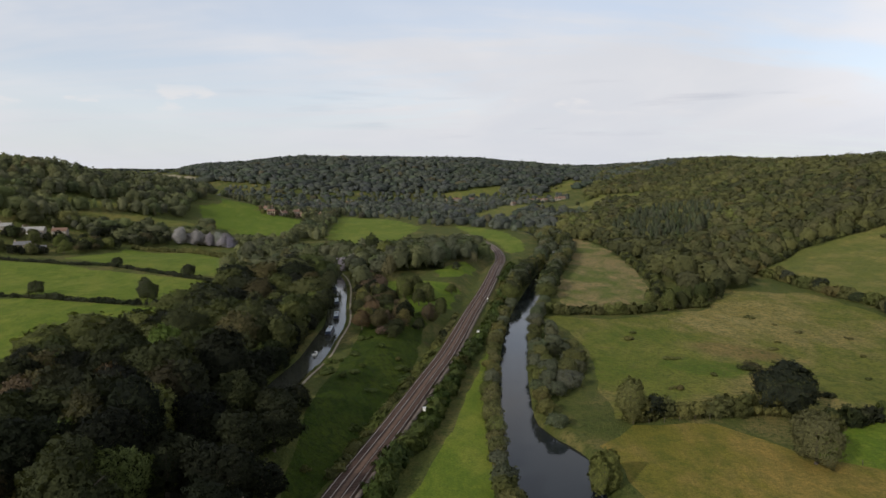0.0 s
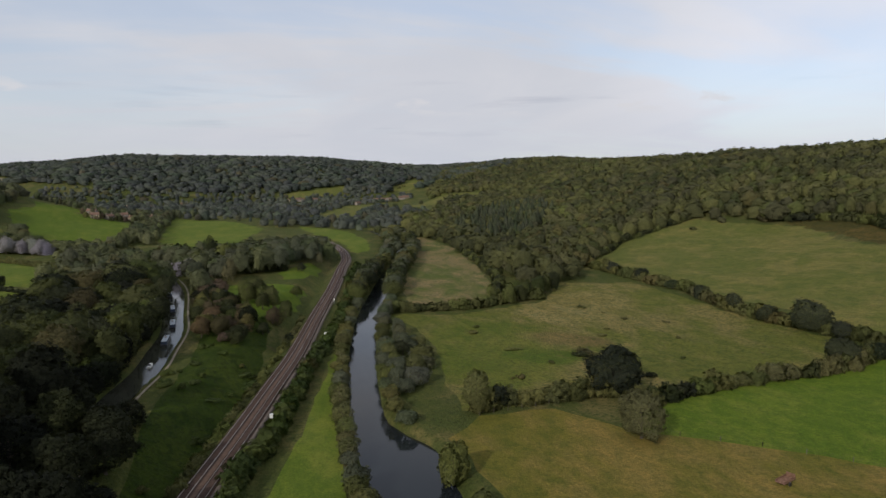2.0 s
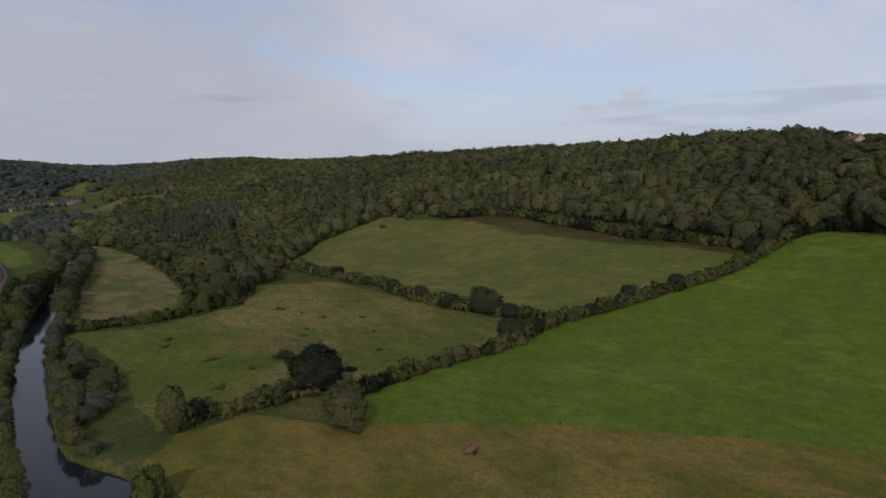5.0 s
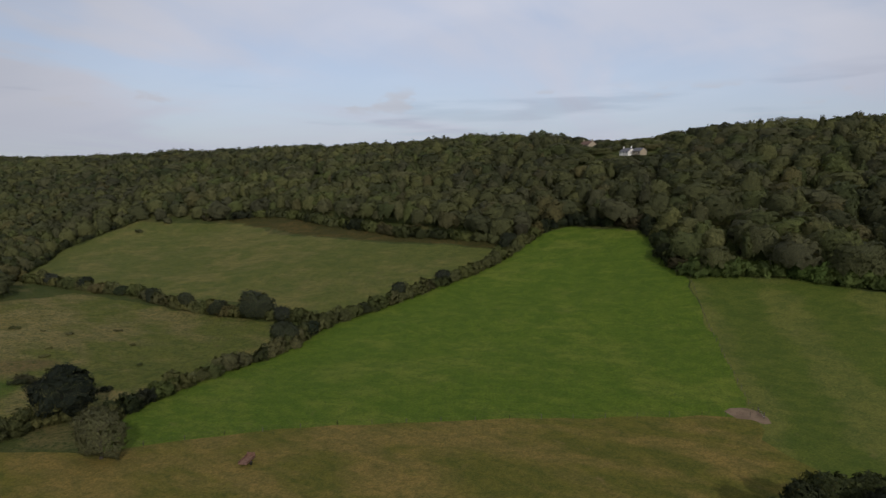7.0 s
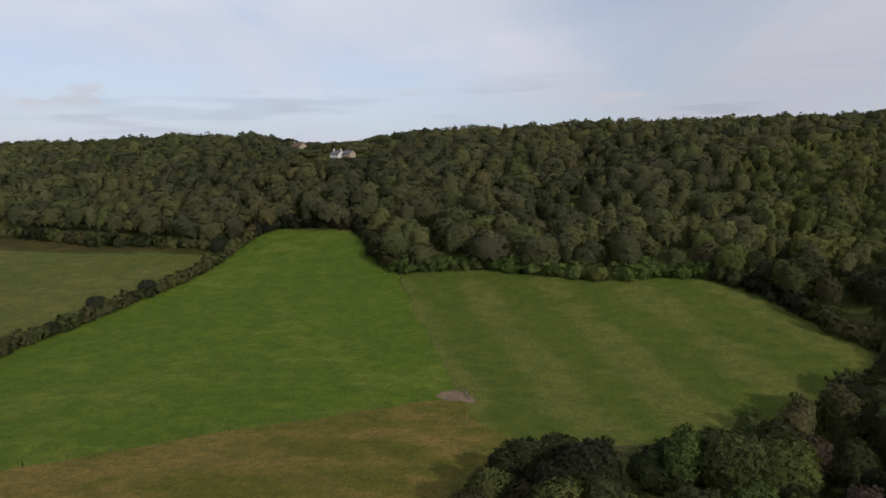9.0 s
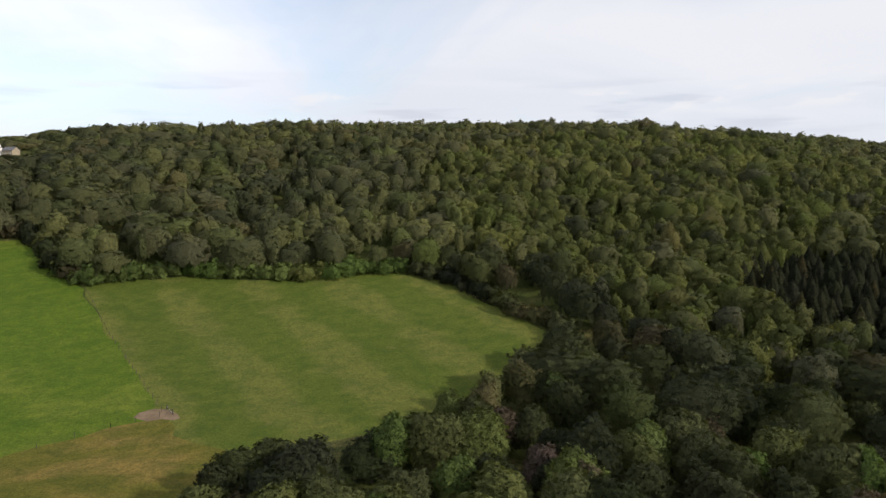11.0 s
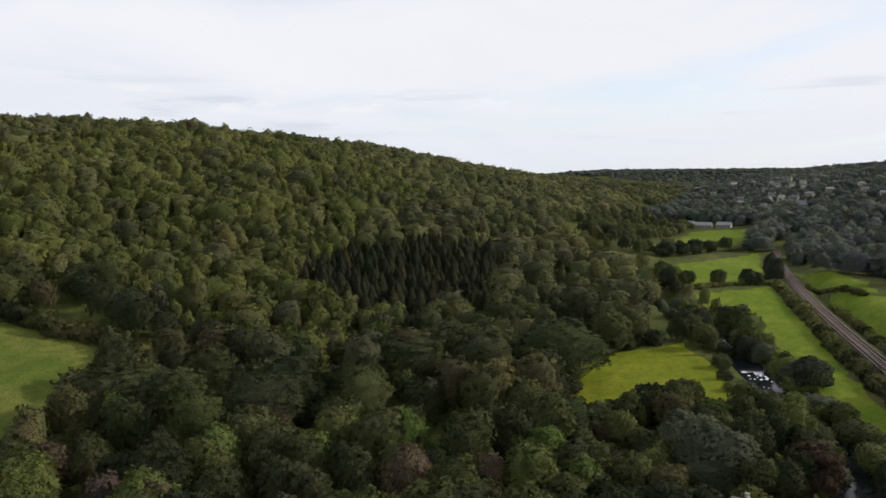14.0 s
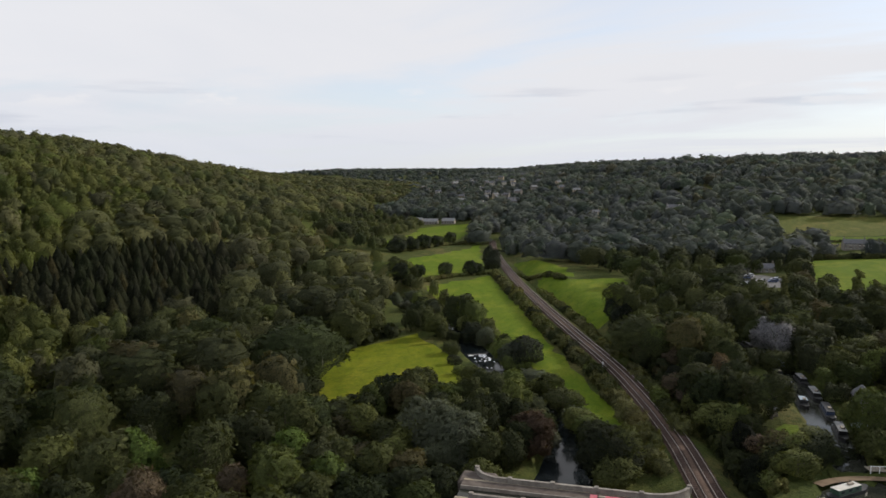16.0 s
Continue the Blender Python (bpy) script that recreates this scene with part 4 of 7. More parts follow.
def scatter(outline, spacing, share=1.0, pad=3.0):
    """Jittered places of trees inside an outline."""
    p = np.array(outline, float)
    gx, gy = np.meshgrid(np.arange(p[:, 0].min(), p[:, 0].max(), spacing), np.arange(p[:, 1].min(), p[:, 1].max(), spacing))
    x = (gx + (rnd.random(gx.shape) - 0.5) * spacing * 0.9).ravel()
    y = (gy + (rnd.random(gx.shape) - 0.5) * spacing * 0.9).ravel()
    ok = inside(outline, x, y) & (rnd.random(len(x)) < share)
    x, y = x[ok], y[ok]
    ok = free(x, y, pad)
    return x[ok], y[ok]


def wood(name, label, places, models, mat, wide, tall, spread=0.8):
    """A wood too dense to count, as one object: every tree has its own size, turn and tint."""
    x, y = places
    if not len(x):
        return None
    z = height(x, y)
    pick = rnd.integers(len(models), size=len(x))
    # trees stand a little taller and shorter in groups
    swell = 1 + 0.16 * np.sin(x / 23 + 1) * np.sin(y / 19) + (rnd.random(len(x)) - 0.5) * spread
    verts, faces, tints, norms, base = [], [], [], [], 0
    for m, (mv, mf, mn) in enumerate(models):
        at = np.nonzero(pick == m)[0]
        if not len(at):
            continue
        a = rnd.random(len(at)) * 6.2832
        w = wide * swell[at] * (0.66 + 0.68 * rnd.random(len(at)) ** 1.4)
        # low garden trees round the houses on the skyline
        t_ = np.clip(((x[at] - 470) * 250 + (y[at] - 165) * 101) / 72700, 0, 1)
        h = tall * (0.45 + 0.5 * swell[at]) * (0.38 + 0.62 * smooth((np.hypot(x[at] - 470 - 250 * t_, y[at] - 165 - 101 * t_) - 14) / 60))
        c, s = np.cos(a)[:, None] * w[:, None], np.sin(a)[:, None] * w[:, None]
        v = np.stack((mv[:, 0] * c - mv[:, 1] * s + x[at, None], mv[:, 0] * s + mv[:, 1] * c + y[at, None], mv[:, 2] * h[:, None] + z[at, None] - 0.4), 2)
        verts.append(v.reshape(-1, 3))
        faces.append((mf[None] + (base + len(mv) * np.arange(len(at)))[:, None, None]).reshape(-1, 3))
        kin = 0.5 + 0.5 * np.sin(x[at] / 47 + 2.1 * np.sin(y[at] / 61)) * np.sin(y[at] / 39 + 1.7 * np.sin(x[at] / 83))
        tints.append(np.repeat(0.02 + 0.96 * (0.45 * kin + 0.55 * rnd.random(len(at)) ** 1.3), len(mv)))
        c, s = np.cos(a)[:, None], np.sin(a)[:, None]
        norms.append(np.stack((mn[:, 0] * c - mn[:, 1] * s, mn[:, 0] * s + mn[:, 1] * c, np.broadcast_to(mn[:, 2], (len(at), len(mn)))), 2).reshape(-1, 3))
        base += len(mv) * len(at)
    me = mesh_of(name, np.vstack(verts), np.vstack(faces), mat, np.concatenate(tints), normals=np.vstack(norms))
    return tagged(new(name, me), label, "wood", kind="stuff")


def split(places, *limits):
    """Places parted by their distance from the middle of the valley floor."""
    x, y = places
    d = np.hypot(x, y)
    edges_ = (0, *limits, 1e9)
    return [(x[(d >= a) & (d < b)], y[(d >= a) & (d < b)]) for a, b in zip(edges_, edges_[1:])]


def take(places, keep):
    return places[0][keep], places[1][keep]


def thin(places, share):
    """A random share of some places."""
    return take(places, rnd.random(len(places[0])) < share)


SHRUB_LEAF = (HEDGE, HEDGE, HEDGE, OAK, OAK, LEAF_NEAR)


def hedge(line, wide, tall, label, mat=None, gap=0.0, step=1.3):
    """A hedgerow along a line, one object: uneven lobes of leaves with gaps and taller spots."""
    p = spline(line, step) if len(line) > 2 else np.linspace(line[0], line[1], max(2, int(math.dist(line[0], line[1]) / step)))
    p = p[rnd.random(len(p)) >= gap]
    p = p[:, :2] + rnd.normal(size=(len(p), 2)) * wide * 0.12
    z = height(p[:, 0], p[:, 1])
    lobes, ends = [], []
    rise = 1 + 0.28 * np.sin(np.arange(len(p)) * 0.37) + 0.55 * (rnd.random(len(p)) - 0.4)
    for (x, y), g, u in zip(p, z, rise):
        r_ = wide * 0.5 * (0.75 + 0.55 * rnd.random())
        lobes.append((x, y, g + min(r_, tall * 0.5) * 0.6, r_))
        if tall * u > r_ * 1.3:
            lobes.append((x + rnd.normal() * 0.5, y + rnd.normal() * 0.5, g + tall * u - r_ * 0.75, r_ * (0.6 + 0.35 * rnd.random())))
        ends.append(len(lobes))
    far = math.hypot(*np.mean(p, axis=0)) > 520
    if not far:
        # near hedges: every shrub is a mesh of its own
        thing = tagged(new("hedgerow"), label, "hedge", "hedgerows")
        for k in range(0, len(ends), 5):
            a, b = ends[k - 1] if k else 0, ends[min(k + 4, len(ends) - 1)]
            own, size = float(rnd.random()), 0.85 + 0.45 * rnd.random()
            ground_z = min(q[2] for q in lobes[a:b])
            v, f, norms = leafy([(x, y, ground_z + (g - ground_z) * size, r_ * (0.7 + 0.3 * size)) for x, y, g, r_ in lobes[a:b]], 26, wide * 0.2, 1, rnd, 0.7)
            shrub = new("shrub", mesh_of("shrub", v, f, mat or SHRUB_LEAF[int(rnd.integers(len(SHRUB_LEAF)))], np.full(len(v), 0.02 + 0.96 * own), normals=norms))
            shrub.parent = thing
        return thing
    v, f, norms = leafy(lobes, 7, wide * 0.2, 1, rnd, 0.45)
    shade = 0.5 + 0.35 * np.sin(v[:, 0] * 0.21 + v[:, 1] * 0.17) + 0.15 * np.sin(v[:, 0] * 0.83 - v[:, 1] * 0.6)
    me = mesh_of("hedgerow", v, f, mat or HEDGE, np.clip(shade, 0.02, 0.98), normals=norms)
    return tagged(new("hedgerow", me), label, "hedge", "hedgerows")


# the eastern hillside wood
EAST_NORTH = ((150, 900), (122, 700), (122, 530), (142, 515), (122, 345), (142, 340), (190, 425), (263, 512), (338, 540), (368, 402), (322, 254), (310, 178), (328, 163), (338, 147), (328, 106), (292, 85), (277, 72), (275, 36))
EAST_SOUTH = ((264, -5), (264, -48), (246, -62), (198, -86), (176, -78), (164, -62), (150, -30), (134, -4), (121, 9), (106, 10), (84, 6), (62, -40), (48, -80), (46, -98), (52, -112), (70, -122), (92, -138), (106, -160), (115, -199), (108, -232), (125, -270), (160, -312), (210, -360), (285, -425), (345, -540), (395, -760), (470, -1100), (700, -1700), (900, -1700), (840, -950), (740, -520), (670, -270), (700, 30), (765, 400), (765, 1050), (790, 1900), (420, 1900), (300, 1500), (250, 1100))
EAST = EAST_NORTH + EAST_SOUTH
CONIFERS = ((216, -152), (237, -181), (244, -219), (240, -252), (218, -282), (192, -262), (160, -206), (163, -166), (181, -150))
YOUNG = ((272, -78), (240, -98), (219, -100), (193, -102), (166, -110), (150, -122), (145, -140), (166, -155), (190, -190), (255, -240), (310, -330), (470, -390), (500, -190), (400, -80))
BELT = ((158, 560), (173, 554), (228, 633), (300, 760), (330, 880), (300, 960), (249, 900), (172, 721))
east = scatter(EAST, 11.6, pad=1.5)
in_spruce = inside(CONIFERS, east[0], east[1]) | inside(BELT, east[0], east[1]) & (rnd.random(len(east[0])) < 0.55) | inside(YOUNG, east[0], east[1])
young = scatter(YOUNG, 7.0, pad=1.5)
mixed_in = scatter(YOUNG, 20, 0.85, 1.5)
wood("hillside_wood", "larger crowns scattered through the young wood", take(mixed_in, ~inside(CONIFERS, mixed_in[0], mixed_in[1])), MID, LEAF, 1.25, 1.02, 0.9)
wood("young_wood", "close-set young yellow-green trees on the hillside", take(young, ~inside(CONIFERS, young[0], young[1])), SAPLINGS, YOUNG_LEAF, 0.84, 0.95, 1.0)
infill = scatter(EAST, 17.0, pad=3.0)
infill = thin(split(take(infill, ~inside(YOUNG, infill[0], infill[1]) & ~inside(CONIFERS, infill[0], infill[1])), 160, 560)[1], 0.75)
wood("hillside_wood", "smaller trees between the crowns of the hillside wood", infill, MID, LEAF, 0.9, 1.22, 0.5)
near, close, middle_, far, farthest = split(take(east, ~in_spruce), 150, 270, 560, 950)
wood("hillside_wood", "dense green broadleaf wood on the valley side", close, NEARER, LEAF_NEAR, 1.3, 1.0)
wood("hillside_wood", "dense green broadleaf wood on the steep hillside", middle_, MID, LEAF, 1.45, 0.98)
wood("hillside_wood", "far broadleaf wood along the ridge", thin(far, 0.85), FAR, LEAF, 1.5, 1.06)
wood("hillside_wood", "far broadleaf wood below the skyline", thin(farthest, 0.62), DISTANT, LEAF, 1.7, 1.06)
spires = scatter(CONIFERS, 5.6)
front = (spires[0] + 0.2 * spires[1]) < 156
for x, y in zip(spires[0][front], spires[1][front]):
    tree(float(x), float(y), float(9 + 5 * rnd.random()), float(5.6 + 2.2 * rnd.random()), NEEDLE, "conifer", "dark close-set conifer of the hillside plantation", "spruce", "plantation conifers")
wood("conifer_plantation", "dark block of close-set conifers on the hillside", take(spires, ~front), SPRUCES, NEEDLE, 1.2, 0.8, 0.7)
wood("conifer_plantation", "dark conifers at the edge of the hillside wood", scatter(BELT, 9.0, 0.7), SPRUCES, BLUE_NEEDLE, 1.5, 1.1, 0.7)
WOOD_EDGE = "full-crowned broadleaf tree at the edge of the valley wood"
for x, y in zip(*near):
    big = float(rnd.random())
    # lower growth along the edge of the mown pasture
    top = 6.6 + 3.0 * big if x > 128 and x + 0.55 * y > 122 else 9.2 + 5 * big
    tree(float(x), float(y), top, 7.8 + 5.2 * big, LEAF_NEAR, label=WOOD_EDGE, group="trees of the valley wood")

# woods north and west of the river
NORTH = ((-680, 1760), (-300, 1560), (0, 1580), (300, 1650), (600, 1750), (780, 1900), (420, 2360), (0, 2250), (-620, 2160), (-760, 2140))
wood("ridge_wood", "far wooded ridge closing the valley", scatter(NORTH, 18), DISTANT, HAZED_RIDGE_LEAF, 2.5, 1.12, 0.5)
WEST = ((-262, 715), (-300, 640), (-330, 570), (-400, 540), (-560, 720), (-560, 800), (-440, 1090), (-340, 1020), (-300, 920), (-286, 780))
west = split(scatter(WEST, 11.5, 0.95), 700)
wood("hilltop_wood", "dark wood on the western hill", west[0], MID, VALE_LEAF, 1.3, 1.05)
wood("hilltop_wood", "dark wood along the western hilltop", west[1], FAR, VALE_LEAF, 1.4, 1.1)
# the wood between the canal and the western fields
CANALSIDE = ((-40, 96), (-38, 240), (-44, 300), (-62, 340), (-90, 330), (-93, 290), (-93, 256), (-94, 232), (-99, 210), (-110, 190), (-104, 176), (-116, 172), (-115, 130), (-70, 60))
inner, outer = split(scatter(CANALSIDE, 9.0), 178)
for x, y in zip(*inner):
    if math.atan2(x, y) > -0.64 and math.hypot(x, y) > 95:
        tree(float(x), float(y), float((13 if x > -80 else 9.5) + 5 * rnd.random()), float(9.5 + 5 * rnd.random()), LEAF_NEAR if rnd.random() < 0.16 + 0.3 * (y > 165) else SHADOWED_LEAF, label="full-crowned dark green tree in the canalside wood", group="trees of the canalside wood")
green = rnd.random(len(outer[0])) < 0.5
wood("canalside_wood", "dark broadleaf wood beside the canal", take(outer, ~green), NEARER, SHADOWED_LEAF, 1.2, 0.95)
wood("canalside_wood", "greener crowns in the wood beside the canal", take(outer, green), NEARER, LEAF_NEAR, 1.2, 1.0)
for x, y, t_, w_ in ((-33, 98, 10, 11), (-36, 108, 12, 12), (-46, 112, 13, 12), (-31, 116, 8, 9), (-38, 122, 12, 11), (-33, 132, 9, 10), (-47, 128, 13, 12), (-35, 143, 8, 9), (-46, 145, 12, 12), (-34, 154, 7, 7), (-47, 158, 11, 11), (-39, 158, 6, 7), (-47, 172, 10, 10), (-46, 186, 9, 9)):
    tree(x, y, t_, w_, SHADOWED_LEAF, label="leafy tree leaning over the canal", group="trees over the canal", sink=0.5)
BEND = ((-48, 318), (-30, 332), (-26, 384), (-6, 384), (2, 440), (29, 480), (29, 545), (0, 560), (-40, 500), (-66, 400), (-104, 420), (-118, 400), (-106, 340))
wood("valley_wood", "mixed grey-green trees inside the railway's bend", scatter(BEND, 9.5, 0.95), MID, VALE_LEAF, 1.12, 1.0)
wood("willow_group", "pale grey-green willows inside the railway's bend", scatter(((-20, 456), (-6, 510), (16, 548), (30, 540), (22, 450), (20, 418), (4, 395), (-16, 400)), 8.5, 0.85), MID, WILLOW, 0.95, 1.0)
for y in np.arange(136, 318, 7.5):
    x = float(np.interp(y, CANAL_LINE[:, 1], CANAL_LINE[:, 0])) - 7.4 - 1.2 * rnd.random()
    tree(x, float(y + 2 * rnd.random()), float(6.5 + 3.5 * rnd.random()), float(6.5 + 2.5 * rnd.random()), LEAF_NEAR if rnd.random() < 0.4 else SHADOWED_LEAF, "alder", "dark alder leaning out over the canal", group="canal alders", sink=0.3)
MIXED = ((-79, 344), (-98, 400), (-92, 470), (-70, 485), (-50, 455), (-38, 420), (-46, 363), (-51, 342))
wood("valley_wood", "mixed dark trees between canal and western fields", scatter(MIXED, 9.0, 0.95), MID, VALE_LEAF, 1.1, 0.85, 0.8)
wood("field_trees", "belt of trees running up between two fields", scatter(((-160, 880), (-156, 760), (-152, 650), (-146, 560), (-142, 486), (-122, 486), (-126, 560), (-134, 650), (-132, 760), (-130, 880)), 8.5, 0.95, 1.0), MID, VALE_LEAF, 0.95, 0.72)
SCRUB = ((-46, 372), (-36, 372), (-30, 340), (-19, 290), (-13, 262), (-12, 240), (-16, 224), (-24, 232), (-31, 252), (-35, 274), (-39, 300), (-43, 340))
sx, sy = np.meshgrid(np.arange(-48, -8, 5.4), np.arange(222, 374, 5.4))
sx, sy = (sx + (rnd.random(sx.shape) - 0.5) * 4.4).ravel(), (sy + (rnd.random(sx.shape) - 0.5) * 4.4).ravel()
scrub = take((sx, sy), inside(SCRUB, sx, sy) & (beside(CANAL_LINE, sx, sy) > 8.6))
for x, y in zip(*scrub):
    brown = rnd.random()
    tree(float(x), float(y), float(3 + 4 * rnd.random()), float(5 + 3 * rnd.random()), BROWNED if brown < 0.3 else HEDGE if brown < 0.55 else SHADOWED_LEAF, "scrub_tree", label="browned scrub tree beside the towpath" if brown < 0.3 else "scrubby tree on the bank beside the towpath", group="towpath scrub")
for x, y, t_, w_ in ((-17, 300, 10, 8), (-12, 306, 9, 8), (-9, 299, 8, 7), (-14, 312, 7, 8)):
    tree(x, y, t_, w_, LEAF_NEAR, label="full green tree standing in the paddock", group="paddock trees")
BAND = ((-140, 566), (-165, 596), (-232, 622), (-258, 580), (-300, 566), (-320, 600), (-262, 700), (-215, 692), (-190, 650), (-150, 632))
wood("field_trees", "belt of trees between the western fields", scatter(BAND, 8.0, 0.95, 1.0), MID, VALE_LEAF, 1.05, 0.68)
LANE = ((-160, 900), (-140, 640), (-112, 650), (-150, 1020), (-120, 1060), (-175, 1060))
wood("field_trees", "row of trees between two fields below the village", scatter(LANE, 9, 0.9), FAR, VALE_LEAF, 1.0, 1.0)
PLAIN = ((-240, 980), (-150, 1040), (-30, 870), (60, 780), (108, 700), (150, 900), (250, 1100), (180, 1200), (120, 1380), (300, 1520), (200, 1640), (0, 1580), (-300, 1600), (-500, 1620), (-420, 1200))
wood("valley_trees", "scattered trees and copses along the upper valley", scatter(PLAIN, 14, 0.55), DISTANT, HAZED_SLOPE_LEAF, 1.25, 0.8)
HAMLET = ((-330, 980), (-250, 900), (-150, 900), (-130, 1000), (-230, 1080))
wood("valley_trees", "garden trees about the village houses", scatter(HAMLET, 12, 0.75), FAR, VALE_LEAF, 0.9, 0.8)

for i, (x, y) in enumerate(((-222, 868), (-210, 866), (-198, 878), (-191, 892), (-188, 904), (-180, 914), (-172, 940), (-208, 884), (-196, 900), (-166, 962), (-232, 892), (-176, 928), (-318, 520), (-306, 524), (-299, 478), (-290, 476), (-322, 540), (-278, 486), (-310, 532))):
    tree(x, y, float(4.5 + 2.5 * rnd.random()), float(5 + 2 * rnd.random()), (LEAF_NEAR, BROWNED, SHADOWED_LEAF)[i % 3], label="garden tree close to the stone houses", group="village garden trees")

# the southern valley
RIVERSIDE = ((12, -124), (40, -116), (52, -140), (86, -152), (80, -160), (64, -180), (62, -198), (80, -214), (104, -230), (118, -276), (140, -318), (176, -352), (210, -385), (188, -374), (160, -352), (132, -330), (98, -282), (70, -246), (54, -220), (42, -200), (28, -170), (14, -150))
a, b = split(scatter(RIVERSIDE, 6.6, 0.9, 2.0), 196)
for x, y in zip(*a):
    tree(float(x), float(y), float(6.5 + 4.5 * rnd.random()), float(6 + 3 * rnd.random()), LEAF_NEAR, "riverside_tree", label="leafy tree overhanging the river bank", group="trees of the river bank")
wood("riverside_trees", "trees along both banks of the river", b, NEARER, LEAF_NEAR, 0.7, 0.75)
SOUTHEAST = ((210, -385), (290, -430), (345, -545), (395, -760), (300, -760), (215, -590), (196, -440))
wood("riverside_trees", "trees along the far river", scatter(SOUTHEAST, 9, 0.8), MID, LEAF_NEAR, 0.8, 0.8)
VALE = ((-8, -150), (8, -178), (34, -262), (36, -300), (30, -356), (66, -404), (120, -450), (182, -570), (240, -735), (400, -800), (470, -1100), (300, -1150), (60, -1150), (-290, -1150), (-130, -400), (-100, -280), (-60, -150))
TOWN = ((690, -1500), (560, -1120), (350, -1010), (300, -860), (150, -850), (60, -1000), (260, -1300), (280, -1700), (500, -1800))
vale = split(scatter(VALE, 9.6, 0.92), 205, 430)
for x, y in zip(*vale[0]):
    tree(float(x), float(y), float(7.5 + 5 * rnd.random()), float(7 + 4 * rnd.random()), LEAF_NEAR, label="rounded dark green tree between railway and canal", group="trees between railway and canal")
wood("valley_wood", "dark rounded trees west of the railway", thin(vale[1], 0.9), NEARER, LEAF_NEAR, 0.92, 0.85, 1.0)
lower = thin(vale[2], 0.85)
in_town = inside(TOWN, lower[0], lower[1])
wood("town_trees", "garden trees among the houses of the far town", thin(take(lower, in_town), 0.9), FAR, HAZED_SLOPE_LEAF, 1.2, 0.8)
wood("valley_wood", "dark trees on the lower southern slope", thin(take(lower, ~in_town), 0.68), FAR, HAZED_SLOPE_LEAF, 1.72, 1.15)
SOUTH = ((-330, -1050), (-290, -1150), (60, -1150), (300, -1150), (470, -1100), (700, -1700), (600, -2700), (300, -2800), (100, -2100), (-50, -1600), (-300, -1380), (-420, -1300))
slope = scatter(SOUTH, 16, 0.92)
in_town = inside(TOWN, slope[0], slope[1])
wood("town_trees", "trees between the houses of the far town", thin(take(slope, in_town), 0.92), DISTANT, HAZED_SLOPE_LEAF, 1.45, 0.85)
wood("ridge_wood", "dark wooded slopes above the far town", thin(take(slope, ~in_town), 0.8), DISTANT, HAZED_SLOPE_LEAF, 2.1, 1.25)

FAR_WEST = ((-2300, 3300), (-1500, 3100), (-700, 3700), (-900, 4100), (-1900, 3700))
wood("distant_wood", "distant hedges and copses on the horizon hills", scatter(FAR_WEST, 40, 0.62), DISTANT, HAZED_RIDGE_LEAF, 3.6, 0.85)
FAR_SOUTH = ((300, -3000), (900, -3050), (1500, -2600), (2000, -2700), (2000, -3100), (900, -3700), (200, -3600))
wood("distant_wood", "far wooded floor of the southern valley", scatter(((480, -1120), (760, -1720), (1500, -2700), (1000, -3100), (620, -2750), (680, -1750)), 25, 0.85), DISTANT, HAZED_RIDGE_LEAF, 2.4, 1.0)
wood("distant_wood", "distant woods on the southern skyline", scatter(FAR_SOUTH, 38, 0.95), DISTANT, HAZED_RIDGE_LEAF, 4.2, 1.5)

GLINTS = ((153, -328), (147, -318), (68, -219), (74, -228), (64, -206), (60, -196))
# hedgerows
H_CLIP = "clipped dark hedge between pastures"
hedge(((-300, 326), (-192, 296), (-123, 280), (-108, 290)), 2.2, 1.7, H_CLIP, DEEP)
hedge(((-300, 452), (-229, 415), (-190, 402), (-125, 348), (-110, 336)), 2.2, 1.7, H_CLIP, DEEP)
hedge(((-250, 562), (-200, 548), (-160, 490), (-125, 440)), 3.5, 3.0, "overgrown hedge at the foot of the tree belt")
H_TALL = "tall overgrown hedgerow of thorn and hazel"
hedge(((90, 161), (98, 165), (120, 172), (136, 175), (150, 176), (163, 176)), 4.2, 3.4, H_TALL)
hedge(((166, 176), (191, 181.5), (215, 176.5), (237, 171.5), (270, 162), (300, 161), (326, 160)), 4.6, 4.0, H_TALL)
hedge(((46, 166), (56, 170), (66, 170), (78, 172)), 4.0, 4.0, "thick rounded hawthorn hedge")
hedge(((78, 172), (84, 172), (90, 170)), 3.4, 4.4, "thick rounded hawthorn hedge")
hedge(((190, 425), (187, 392), (188, 360), (190, 340)), 5.0, 4.0, "brambly hedge bank with gaps", gap=0.2)
hedge(((190, 338), (195, 311), (190, 290), (187, 262), (188, 246), (190, 222), (191, 200), (190, 186)), 5.2, 3.8, "hedge bank of thorn and bramble")
hedge(((43, 300), (60, 300), (85, 302), (104, 312), (118, 314)), 5.0, 3.6, "scrubby hedge of willow and thorn", gap=0.15)
hedge(((-16, 60), (-12, 125), (-4, 161), (1.5, 190), (7, 222), (16, 262), (27, 330), (36, 400), (45, 465)), 4.4, 1.2, "bramble and scrub along the railway bank", WEED_LEAF, gap=0.22)
hedge(((-21, 130), (-15, 165), (-9, 196), (-2, 236), (6, 290)), 3.0, 1.0, "long grass and bramble beside the track", gap=0.45)
hedge(((6, -140), (13, -166), (25, -196), (36, -222), (56, -262), (71, -297), (96, -353), (118, -402)), 4.6, 1.5, "bramble and scrub along the railway bank", gap=0.15)
hedge(((-11, -134), (-5, -160), (6, -196), (18, -230), (28, -256)), 4.6, 2.6, "dark scrub on the cutting slope beside the railway", LEAF_NEAR, gap=0.1)
